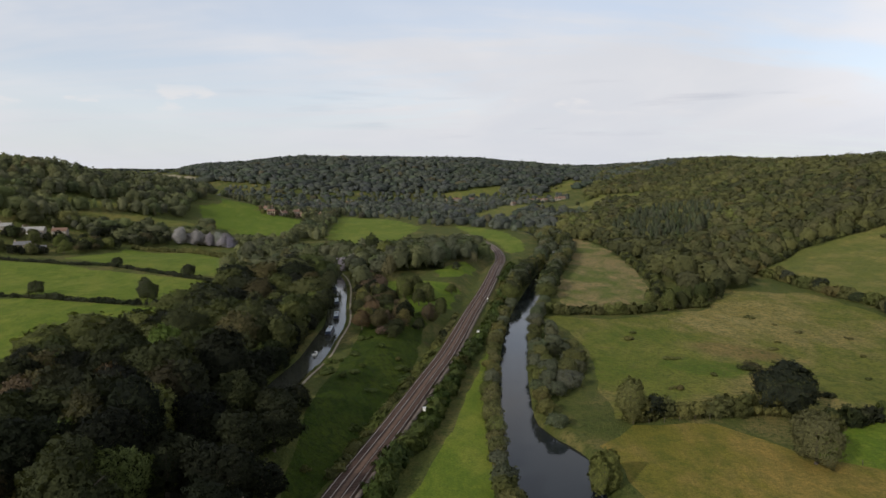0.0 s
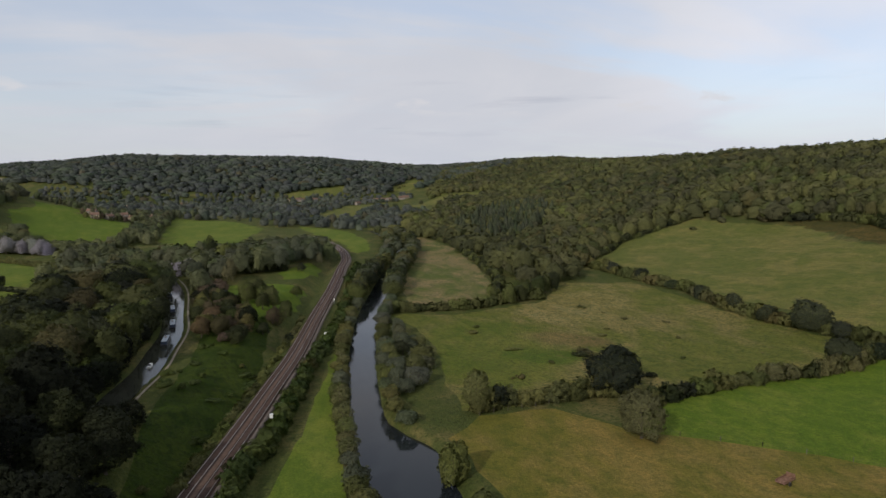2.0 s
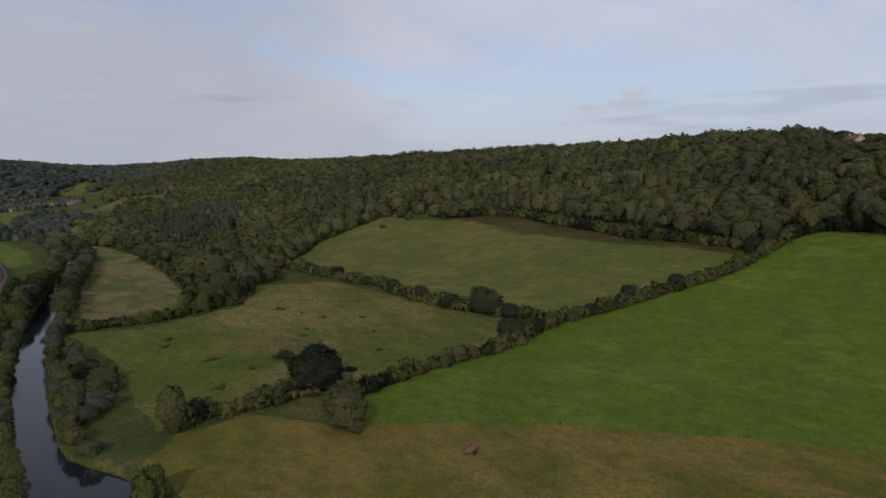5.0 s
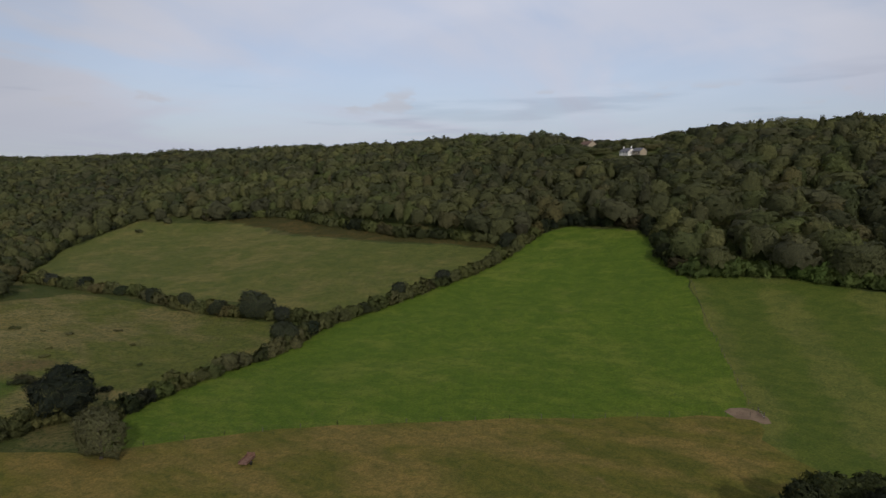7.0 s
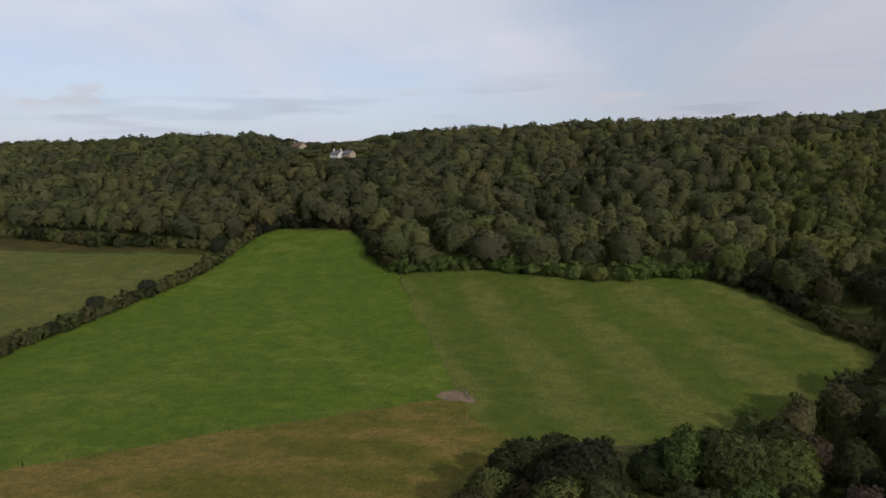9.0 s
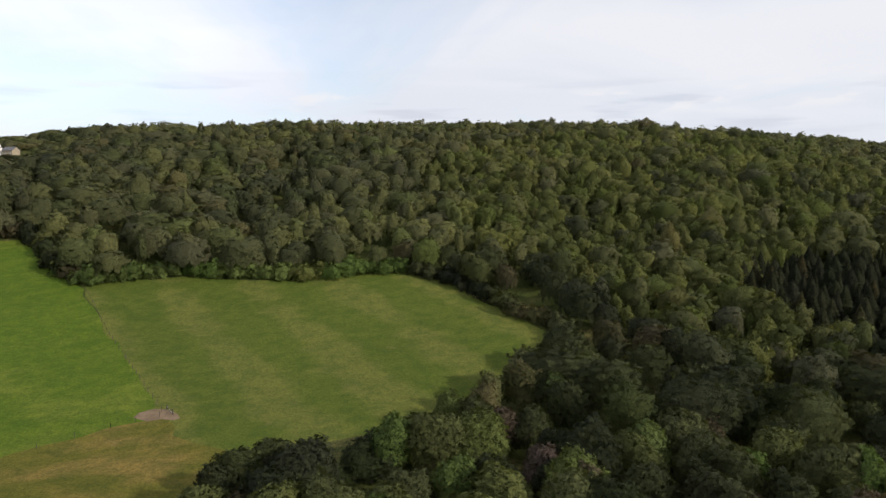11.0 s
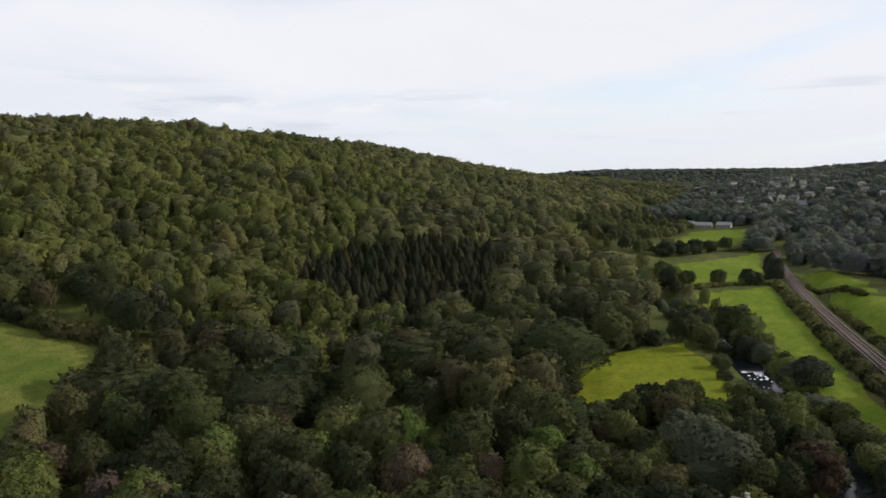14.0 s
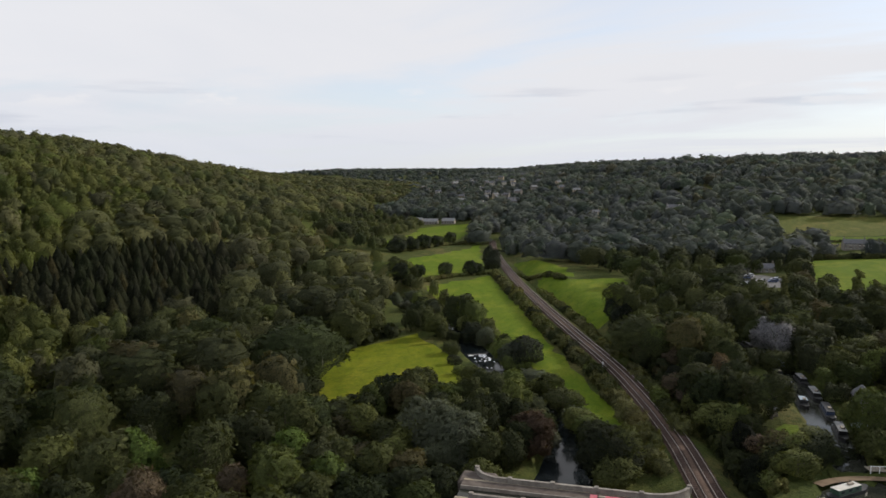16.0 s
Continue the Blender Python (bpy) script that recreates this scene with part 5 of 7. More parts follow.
hedge(((3, -160), (14, -198), (34, -248), (50, -285), (75, -340)), 4.0, 2.2, "bramble and scrub beyond the railway", gap=0.1)
hedge(((140, -338), (136, -360), (128, -384), (120, -398)), 3.0, 2.0, "field hedge between two meadows")
hedge(((198, -436), (197, -479), (199, -530), (182, -566)), 3.4, 2.4, "field hedge before the far field")
hedge(((98, -388), (82, -376), (66, -352)), 3.0, 1.8, "low field hedge beyond the railway")
hedge(((-60, -499), (-130, -502)), 4.0, 3.0, "dark hedge along the far field")
hedge(((-69, -590), (-180, -584)), 2.5, 1.8, "thin hedge across the far slope")
hedge(((-1, -124.5), (-7, -125.5), (-14, -125.5)), 1.6, 1.3, "low trimmed hedge beside the canal", step=0.8)

H_EDGE = "leafy undergrowth along the foot of the wood"
# brighter leaves on the sunlit stretch, darker on the next: light by material
hedge(((275, 75), (275, 36), (264, -5), (263, -46)), 7.0, 4.6, H_EDGE, BRIGHT_LEAF, step=2.6)
hedge(((263, -46), (246, -62), (219, -73), (198, -82), (182, -74)), 7.0, 4.0, H_EDGE, LEAF_NEAR, step=2.6)
hedge(((328, 160), (336, 147), (328, 107), (292, 85), (277, 75)), 7.0, 4.6, H_EDGE, LEAF_NEAR, step=2.6)
hedge(((311, 178), (322, 254), (345, 330), (368, 402), (355, 470)), 7.0, 4.2, H_EDGE, LEAF_NEAR, step=3.0)
hedge(((190, 428), (225, 468), (263, 512), (300, 528), (338, 540)), 7.0, 4.2, H_EDGE, LEAF_NEAR, step=3.0)
hedge(((101, 330), (117, 382), (132, 498), (138, 560), (134, 655), (110, 694)), 6.0, 4.0, H_EDGE, LEAF_NEAR, step=3.0)
hedge(((112, -165), (115, -199), (107, -232)), 6.0, 4.6, H_EDGE, LEAF_NEAR, step=2.4)

# bank growth along the northern river
for side, far_ in ((-1, 1.0), (1, 1.0)):
    line = RIVER_LINE[(RIVER_LINE[:, 1] > 96) & (RIVER_LINE[:, 1] < 345)]
    edge = ribbon(line, side * (line[:, 2] + (1.6 if side < 0 else 2.0)), 0)[0]
    k = 0
    while k < len(edge):
        x, y = edge[k]
        gap_here = side > 0 and 118 < y < 163
        if not gap_here:
            big = rnd.random()
            if side < 0:
                t_, w_ = 2.2 + 3.2 * big ** 1.5, 3.8 + 2.2 * big
            else:
                t_, w_ = (2.4 + 3.2 * big, 4.2 + 3.0 * big)
            if y > 330:
                t_, w_ = 5.5 + 3.5 * big, 7.0 + 3.0 * big
            pale = rnd.random() < (0.12 if y < 240 else 0.45)
            tree(float(x + side * 0.5 + rnd.normal() * 0.4), float(y), float(t_), float(w_), WILLOW if pale else (HEDGE if rnd.random() < 0.6 else OAK), "bank_tree",
                 "pale rounded willow on the river bank" if pale else "low bushy alder on the river bank", group="bank trees")
        k += int(1 + 1.6 * rnd.random() ** 2 + (0.5 if side < 0 else 1.0) * rnd.random() + (1 if y > 300 else 0))

EASTBANK = ((26, 186), (28, 205), (30, 230), (33, 262), (46, 256), (44, 228), (40, 200), (34, 186))
for x, y in zip(*scatter(EASTBANK, 5.4, 0.85, 0.5)):
    tree(float(x), float(y), float(2.8 + 3.6 * rnd.random()), float(5 + 3 * rnd.random()), (HEDGE, OAK, WILLOW, LEAF_NEAR)[int(rnd.integers(4))], "bank_tree", "low bushy tree on the eastern river bank", group="bank trees")
CUTTING = ((-5, -128), (4, -152), (9, -178), (30, -252), (12, -268), (-8, -230), (-11, -200), (-9, -165), (-19, -148), (-19, -138))
for x, y in zip(*scatter(CUTTING, 4.8, 0.9, 1.0)):
    tree(float(x), float(y), float(3.2 + 4.5 * rnd.random()), float(4.8 + 2.8 * rnd.random()), (LEAF_NEAR, LEAF_NEAR, SHADOWED_LEAF, BROWNED)[int(rnd.integers(4))], "scrub_tree", label="scrubby tree on the slope above the railway", group="trees between railway and canal")
BASIN_SHRUBS = ((-13.5, -132, 4, 6), (-17, -134, 5, 7.5), (-20.5, -139.5, 5, 7), (-21.5, -147, 4.5, 7), (-26.5, -148, 3.6, 6), (-23.5, -144, 4, 6), (-33, -146, 4, 6), (-30.5, -153, 3.5, 5), (-20, -208, 7, 8), (-17.5, -214, 7, 8), (-29.5, -190, 6, 7), (-30, -181, 5, 6), (-31, -168, 4, 5), (-31, -147, 6, 7), (-34, -152, 7, 8))
WHARF_TREES = ((-37, -165, 7, 8), (-35, -190, 8, 9), (-33, -200, 9, 10), (-30, -212, 9, 10), (-37, -205, 10, 11), (-28, -224, 10, 11), (-24, -238, 11, 12), (-16, -252, 11, 12), (-8, -268, 11, 12), (2, -284, 10, 11), (12, -280, 9, 10), (-15, -236, 5, 6), (-8, -244, 7, 8), (-2, -240, 8, 9), (-36, -140, 5, 6), (-18, -141, 5, 7), (-14, -139, 5, 6), (-21, -146, 4, 6), (-12, -206, 6, 7), (-8, -188, 6, 7), (-8, -176, 6, 7))
for x, y, t_, w_ in BASIN_SHRUBS + WHARF_TREES:
    tree(x, y, t_, w_, LEAF_NEAR, label="dark garden tree about the canal moorings", group="mooring trees")
for x, y, t_, w_ in ((520, 200, 6, 8), (532, 212, 6, 8), (524, 176, 7, 9), (560, 214, 6, 8)):
    tree(x, y, t_, w_, LEAF, label="small garden tree beside the skyline houses", group="skyline garden trees")
for x, y, t_, w_ in ((-300, 470, 8, 9), (-282, 476, 9, 10), (-272, 500, 10, 11), (-300, 512, 11, 12), (-285, 520, 11, 12), (-270, 530, 11, 12), (-318, 516, 10, 10), (-330, 500, 9, 10), (-262, 545, 10, 11)):
    tree(x, y, t_, w_, LEAF_NEAR, label="garden tree about the western farm", group="farm trees")

for x, y, t_, w_ in ((43, -112, 8, 9), (47, -110, 9, 10), (44, -105, 8, 8), (41, -103, 7, 7), (50, -115, 9, 10), (47, -96, 9, 10), (53, -99, 10, 11), (60, -104, 10, 11), (50, -108, 7, 9), (66, -112, 10, 11), (57, -112, 8, 9), (45, -88, 10, 11), (43, -99, 6, 7)):
    tree(x, y, t_, w_, LEAF_NEAR, label="leafy tree at the aqueduct's wooded end", group="trees of the valley wood")
GLADE = ((52, -112), (70, -122), (92, -138), (106, -160), (100, -164), (86, -151), (78, -154), (62, -140), (50, -126))
for x, y in zip(*scatter(GLADE, 6.0, 0.95, 0.5)):
    tree(float(x), float(y), float(5 + 3 * rnd.random()), float(6.5 + 3 * rnd.random()), LEAF_NEAR, label="dark bushy tree before the riverside meadow", group="trees of the river bank")
for side in (-1, 1):
    line = RIVER_LINE[(RIVER_LINE[:, 1] > -330) & (RIVER_LINE[:, 1] < -148)]
    edge = ribbon(line, side * (line[:, 2] + 0.8), 0)[0]
    for x, y in edge:
        if rnd.random() < (0.75 if y > -172 else 0.45) and min(math.hypot(x - gx, y - gy) for gx, gy in GLINTS) > 9:
            tree(float(x), float(y), float(4.0 + 3.5 * rnd.random()), float(6.5 + 3 * rnd.random()), LEAF_NEAR if rnd.random() < 0.8 else WILLOW, "bank_tree", "bushy alder overhanging the southern river", group="bank trees")

upper = RIVER_LINE[(RIVER_LINE[:, 1] > 335) & (RIVER_LINE[:, 1] < 700)]
for mat, share in ((LEAF_NEAR, 0.8), (WILLOW, 0.6), (HEDGE, 0.4)):
    spots_ = np.vstack([upper[:, :2] + np.column_stack((side * (upper[:, 2] + 1.5 + 3 * rnd.random(len(upper))), 4 * rnd.random(len(upper)))) for side in (-1, 1)])
    wood("riverside_trees", "trees closing over the upper river", thin((spots_[:, 0], spots_[:, 1]), share * 0.75), MID, mat, 0.85, 0.72)

# trees that stand alone
tree(78, 141, 12.0, 11.0, OAK, "field_oak", "old stag-headed oak at the meadow's corner", "full")
tree(87, 174, 12, 14.5, DEEP, "field_oak", "broad dark oak rising from the hedge", "full")
tree(46, 167, 10.5, 7.4, OAK, label="upright ivy-clad tree in the hedge", kind="round")
tree(52, 169, 6, 7, DEEP, label="low dark tree beside the hedge")
tree(31.5, 131, 9.5, 6.0, HEDGE, label="slender tree on the river bank beside the dry meadow", kind="full")
for x, y, t_, w_ in ((-177, 301, 6.5, 6), (-123, 288, 8.5, 7), (-188, 400, 6, 6), (-131, 358, 7, 6.5)):
    tree(x, y, t_, w_, DEEP, "hedgerow_tree", "single round tree standing in a clipped hedge", "full", "hedgerow trees")
for x, y, t_, w_ in ((189, 219, 11, 14), (186, 240, 7, 9), (187, 262, 8, 8), (190, 290, 6, 7), (192, 320, 5, 8), (190, 350, 6, 8), (188, 378, 6, 8), (189, 204, 6, 8)):
    tree(x, y, t_, w_, DEEP, "hedgerow_tree", "dark bushy tree in the hedge bank", group="hedge bank trees")
for x, y, t_, w_ in ((167, 180, 7.5, 10.5), (178, 180, 6, 8), (230, 177, 6, 8), (250, 170, 6, 8), (302, 166, 8, 9), (315, 166, 9, 9)):
    tree(x, y, t_, w_, DEEP, "hedgerow_tree", "rounded dark thorn tree in the tall hedge", group="hedgerow trees")
for x, y in ((112, 318), (120, 322), (126, 328), (108, 312), (100, 306), (132, 334)):
    tree(x, y, float(7 + 4 * rnd.random()), float(7 + 2 * rnd.random()), LEAF_NEAR, label="dark tree at the head of the uncut meadow", group="meadow trees")
for x, y, t_, w_ in ((75, -163, 8, 9), (52, -213, 8.5, 11), (79, -243, 9, 9), (148, -333, 10, 9), (146, -352, 8, 9), (137, -370, 9, 9), (128, -386, 9, 8), (124, -393, 7, 6), (197, -434, 10, 13), (197, -460, 10, 12),
                     (197, -485, 12, 12), (198, -515, 10, 12), (199, -550, 11, 10), (31, -264, 7, 6), (28, -257, 6, 6), (120, -408, 12, 9), (128, -428, 12, 9)):
    tree(x, y, t_, w_, DEEP, "meadow_tree", "round dark tree at a meadow's edge", "full", "southern meadow trees")
tree(33.5, -143, 10, 11, RUSSET, "copper_beech", "broad tree with brownish leaves above the river", "full")
tree(17, -139, 10, 12, SHADOWED_LEAF, label="spreading dark tree beside the aqueduct", kind="full")
tree(46, -133, 12, 14, WILLOW, "willow", "large grey-green willow beside the aqueduct", "full")
tree(54, -138, 12, 13, WILLOW, "willow", "large grey-green willow beside the aqueduct", "full")
tree(-20, -226, 11, 12, SILVER, "willow", "pale silvery willow over the moored boats", "full")
tree(-27, -269, 18, 4.2, HEDGE, "poplar", "tall narrow poplar above the moorings", "column")
tree(-55, -300, 18, 6, HEDGE, "poplar", "tall narrow poplar beside the garden", "column")
tree(-60, -296, 15, 5, HEDGE, "poplar", "tall narrow poplar beside the garden", "column")
for x, y in ((-228, 604), (-221, 612), (-214, 606), (-207, 612), (-201, 603), (-194, 606), (-188, 598), (-183, 601)):
    tree(x, y, float(8.5 + 6 * rnd.random()), float(9 + 6 * rnd.random()), SILVER, "white_willow", "silvery white willow in the tree belt", group="silver willows")
for x, y, t_, w_ in ((-44, 424, 17, 11), (-34, 399, 15, 10), (-46, 384, 13, 9)):
    tree(x, y, t_, w_, LEAF_NEAR, label="tall dark green tree rising above its neighbours", group="tall trees at the bend")
for x, y in ((-57, 386), (-52, 397), (-48, 407), (-78, 520)):
    tree(x, y, 8, 8, SILVER, "white_willow", "silvery willow among dark trees", group="silver willows")
for x, y, t_, w_ in ((-1, 286, 8, 6), (-6, 290, 9, 7), (-10, 286, 7, 6), (4, 330, 5, 6), (-4, 270, 5, 5), (-9, 250, 4, 5), (-20, 262, 5, 7), (-24, 280, 6, 8), (-28, 300, 7, 8), (-3, 400, 5, 7), (8, 398, 4, 6), (-20, 392, 6, 7)):
    tree(x, y, t_, w_, LEAF_NEAR, label="small tree on the rough ground beside the railway", group="railway trees")
for x, y, t_, w_ in ((-236, 1562, 9, 9), (340, 497, 5, 7), (314, 496, 3, 7), (190, 1230, 8, 9), (250, 1300, 8, 9), (270, 1690, 8, 12), (285, 1712, 8, 10), (330, 1400, 8, 12)):
    tree(x, y, t_, w_, LEAF, label="lone dark tree in a hillside field", group="hillside field trees")
for x, y, t_, w_ in ((79, -217, 5, 6), (56, -211, 5, 6), (51, -202, 4, 5), (86, -238, 6, 7), (64, -233, 5, 6), (71, -240, 6, 7), (73, -206, 3, 4.5), (68, -195, 3, 4), (48, -194, 4, 5), (140, -326, 6, 7), (160, -318, 5, 7)):
    tree(x, y, t_, w_, LEAF_NEAR, "riverside_tree", label="low leafy tree on the bank beside the glinting water", group="low trees of the river bank", sink=0.3)
B_ = "low thorn bush in the uncut meadow"
for x, y, t_, w_ in ((98, 214, 2.2, 8), (94, 212, 1.8, 5), (68, 252, 1.4, 4), (66, 192, 1.3, 3), (136, 263, 1.0, 3), (115, 239, 1.0, 3.4), (82, 206, 1.1, 2.6), (75, 225, 0.8, 5), (128, 205, 0.9, 2.6),
                     (140, 230, 1.0, 2.4), (150, 255, 1.0, 2.4), (128, 290, 1.2, 4), (72, 262, 1.2, 3), (105, 186, 1.8, 4), (96, 182, 2.2, 6), (121, 248, 0.9, 2), (133, 276, 0.9, 2.2)):
    bush(x, y, t_, w_, LEAF_NEAR if t_ > 1.7 else HEDGE, B_, "meadow bushes")
for x, y in zip(rnd.uniform(-32, -8, 34), rnd.uniform(112, 280, 34)):
    if abs(float(beside(RAIL_LINE, x, y))) > 6 and float(beside(CANAL_LINE, x, y)) > 7.5:
        bush(float(x), float(y), float(0.7 + 0.9 * rnd.random()), float(2.0 + 3.0 * rnd.random()), WEED_LEAF, "bramble clump on the rough bank above the railway", "bramble clumps")


def bare_tree(x, y, tall, mat, label):
    """A leafless tree: a trunk that forks into ever finer branches."""
    thing = tagged(new("bare_tree"), label, "tree", "bare trees")
    thing.matrix_world = pose(x, y, float(height(x, y)), 0, 0, float(rnd.random() * 360))
    bm, twigs = bmesh.new(), bmesh.new()

    def fork(a, way_, length, r_, depth):
        b = a + way_ * length
        tube(bm if depth > 1 else twigs, a, b, r_, r_ * 0.6, 6 if depth > 2 else 4)
        if depth:
            for _ in range(3 if depth > 1 else 5):
                w_ = (way_ + Vector(rnd.normal(size=3)) * 0.42 + Vector((0, 0, 0.18))).normalized()
                fork(b if rnd.random() < 0.6 else a.lerp(b, 0.7), w_, length * (0.58 + 0.25 * rnd.random()), r_ * 0.55, depth - 1)

    fork(Vector((0, 0, -0.4)), Vector((0.03, 0.02, 1)).normalized(), tall * 0.36, tall * 0.020, 4)
    part("trunk", bm, mat, thing)
    part("twig_spray", twigs, TWIG, thing, "fine grey-brown bare twigs")


bare_tree(-82, 138, 14, TWIG, "leafless brownish tree in the dark canalside wood")
bare_tree(-86, 141, 12, TWIG, "leafless brownish tree in the dark canalside wood")
bare_tree(-54, 116, 12, TWIG, "half-dead tree with bare twigs beside the wood")
bare_tree(120, -186, 10, DEADWOOD, "bleached dead tree leaning at the meadow's edge")
bare_tree(109, -185, 9, DEADWOOD, "bleached dead tree at the meadow's edge")

# browned and half-bare trees among the green
for x, y, t_, w_ in ((-57, 118, 11, 8), (-82, 136, 12, 9), (-74, 128, 9, 8), (-28, 238, 7, 6), (-6, 268, 7, 5), (88, -60, 11, 9), (96, -72, 10, 9), (64, -78, 11, 8), (118, -46, 11, 9), (76, -96, 10, 9)):
    tree(x, y, t_, w_, BROWNED, label="tree with thin browning leaves among green crowns", group="browned trees")
for x, y, t_, w_ in ((109, 17, 8.5, 8), (116, 14, 10, 9), (122, 12, 11, 9), (128, 9, 11, 10), (134, 4, 11, 10), (104, 11, 8, 8), (112, 7, 9, 9)):
    tree(x, y, t_, w_, LEAF_NEAR, label=WOOD_EDGE, group="trees of the valley wood")
for x, y, t_ in ((-306, 521, 7), (-296, 537, 8), (-322, 515, 7), (-285, 473, 6), (-279, 481, 7), (-290, 469, 6), (-315, 520, 8), (-300, 530, 7)):
    tree(x, y, t_, t_ + 0.5, SHADOWED_LEAF, label="dark garden tree before the western farm", group="farm trees")
FARMWOOD = ((-290, 527), (-281, 592), (-245, 614), (-229, 588), (-253, 560), (-266, 505))
wood("field_trees", "dark trees between the farm and the bright pasture", scatter(FARMWOOD, 8.5, 0.95, 1.0), MID, SHADOWED_LEAF, 0.95, 0.62)
FARMBACK = ((-350, 545), (-336, 585), (-311, 596), (-300, 570), (-322, 552))
wood("field_trees", "trees on the slope behind the western farm", scatter(FARMBACK, 9, 0.9, 1.0), MID, LEAF, 1.0, 0.7)
for x, y, t_, w_ in ((-50, 103, 13, 10), (-60, 113, 14, 11), (-92, 163, 12, 11), (-70, 172, 14, 10), (88, -36, 13, 10), (112, -28, 12, 9), (74, -66, 13, 10), (118, -66, 13, 10), (98, -98, 12, 9), (132, -20, 12, 9), (126, -110, 12, 10), (66, -58, 12, 9), (148, -62, 12, 10), (60, -104, 11, 9), (92, 2, 11, 9), (104, -14, 10, 8), (80, -22, 11, 9), (120, -4, 9, 8), (96, -40, 10, 8), (70, -36, 11, 9), (84, -58, 9, 8), (110, -84, 10, 8), (92, -110, 10, 9), (78, -118, 9, 8), (138, -96, 11, 9), (142, -130, 10, 8)):
    tree(x, y, t_, w_, BRIGHT_LEAF, label="light green tree standing out among darker crowns", group="light green trees")
for x, y, t_, w_ in ((104, -50, 12, 9), (84, -84, 12, 9), (128, -84, 12, 9), (138, -44, 11, 9), (-66, 136, 13, 9), (-104, 150, 11, 9)):
    tree(x, y, t_, w_, BROWNED, label="tree with thin browning leaves among green crowns", group="browned trees")

# ---- railway ----
def sweep(line, section, z):
    """A section of (offset, rise) points carried along a line; returns points and quads."""
    rows_ = []
    for o, h in section:
        a = ribbon(line, o, 0)[0]
        rows_.append(np.column_stack((a, np.full(len(a), z + h))))
    v = np.stack(rows_, 1)
    k, m = v.shape[:2]
    i = (np.arange(k - 1)[:, None] * m + np.arange(m - 1)).ravel()
    return v.reshape(-1, 3), np.stack((i, i + 1, i + m + 1, i + m), 1)


railway = tagged(new("railway"), "double-track railway on brown ballast curving through the valley", "railway", kind="structure")
line = RAIL_LINE
for name, section, mat, label in (("ballast", ((-3.1, -0.35), (-2.68, 0.10), (2.68, 0.10), (3.05, -0.35)), BALLAST, "dark brown stone ballast"),
                                  ("cess", ((2.95, -0.35), (3.05, 0.0), (3.8, 0.0), (4.0, -0.35)), CESS, "pale gravel cess beside the ballast"),
                                  ("track_bed", ((-2.66, 0.104), (-2.56, 0.13), (-0.55, 0.13), (-0.45, 0.104)), RUSTY, "rust-brown track bed"),
                                  ("track_bed", ((0.45, 0.104), (0.55, 0.13), (2.56, 0.13), (2.66, 0.104)), RUSTY, "rust-brown track bed")):
    v, f = sweep(line[line[:, 1] > 0] if name == "cess" else line, section, RAIL_Z)
    ob = new(name, mesh_of(name, v, f, mat))
    ob.parent = railway
    tagged(ob, label)
for track in (-1.72, 1.72):
    for side in (-0.7525, 0.7525):
        o = track + side
        v, f = sweep(line, ((o - 0.045, 0.14), (o - 0.033, 0.33), (o + 0.033, 0.33), (o + 0.045, 0.14)), RAIL_Z)
        ob = new("rail", mesh_of("rail", v, f, STEEL))
        ob.parent = railway
fine = spline(RAIL, 0.68)
fine = fine[np.abs(fine[:, 1]) < 330]
way_ = np.gradient(fine, axis=0)
way_ /= np.linalg.norm(way_, axis=1)[:, None]
side_ = np.stack((way_[:, 1], -way_[:, 0]), 1)
box_v = np.array([(a, b, c) for c in (0, 1) for b in (-1, 1) for a in (-1, 1)], float)
box_f = np.array(((0, 2, 3, 1), (4, 5, 7, 6), (0, 1, 5, 4), (2, 6, 7, 3), (0, 4, 6, 2), (1, 3, 7, 5)))
vv, ff = [], []
for track in (-1.72, 1.72):
    c = fine + side_ * track
    v = c[:, None] + side_[:, None] * (box_v[None, :, 0, None] * 1.25) + way_[:, None] * (box_v[None, :, 1, None] * 0.13)
    v = np.concatenate((v, np.broadcast_to(RAIL_Z + 0.07 + 0.11 * box_v[None, :, 2, None], (*v.shape[:2], 1))), 2)
    ff.append((box_f[None] + (len(vv and np.vstack(vv)) + 8 * np.arange(len(c)))[:, None, None]).reshape(-1, 4))
    vv.append(v.reshape(-1, 3))
ob = new("sleepers", mesh_of("sleepers", np.vstack(vv), np.vstack(ff), SLEEPER))
ob.parent = railway
tagged(ob, "rows of concrete sleepers", kind="stuff")


def box(bm, x, y, z, sx, sy, sz, bevel=0.0):
    """A box standing on z, centred on x and y, optionally with bevelled edges."""
    r_ = bmesh.ops.create_cube(bm, size=1, matrix=Matrix.Translation((x, y, z + sz / 2)) @ Matrix.Diagonal((sx, sy, sz, 1)))
    if bevel:
        es = list({e for v in r_["verts"] for e in v.link_edges})
        bmesh.ops.bevel(bm, geom=es, offset=bevel, segments=1, affect="EDGES")
    return bm


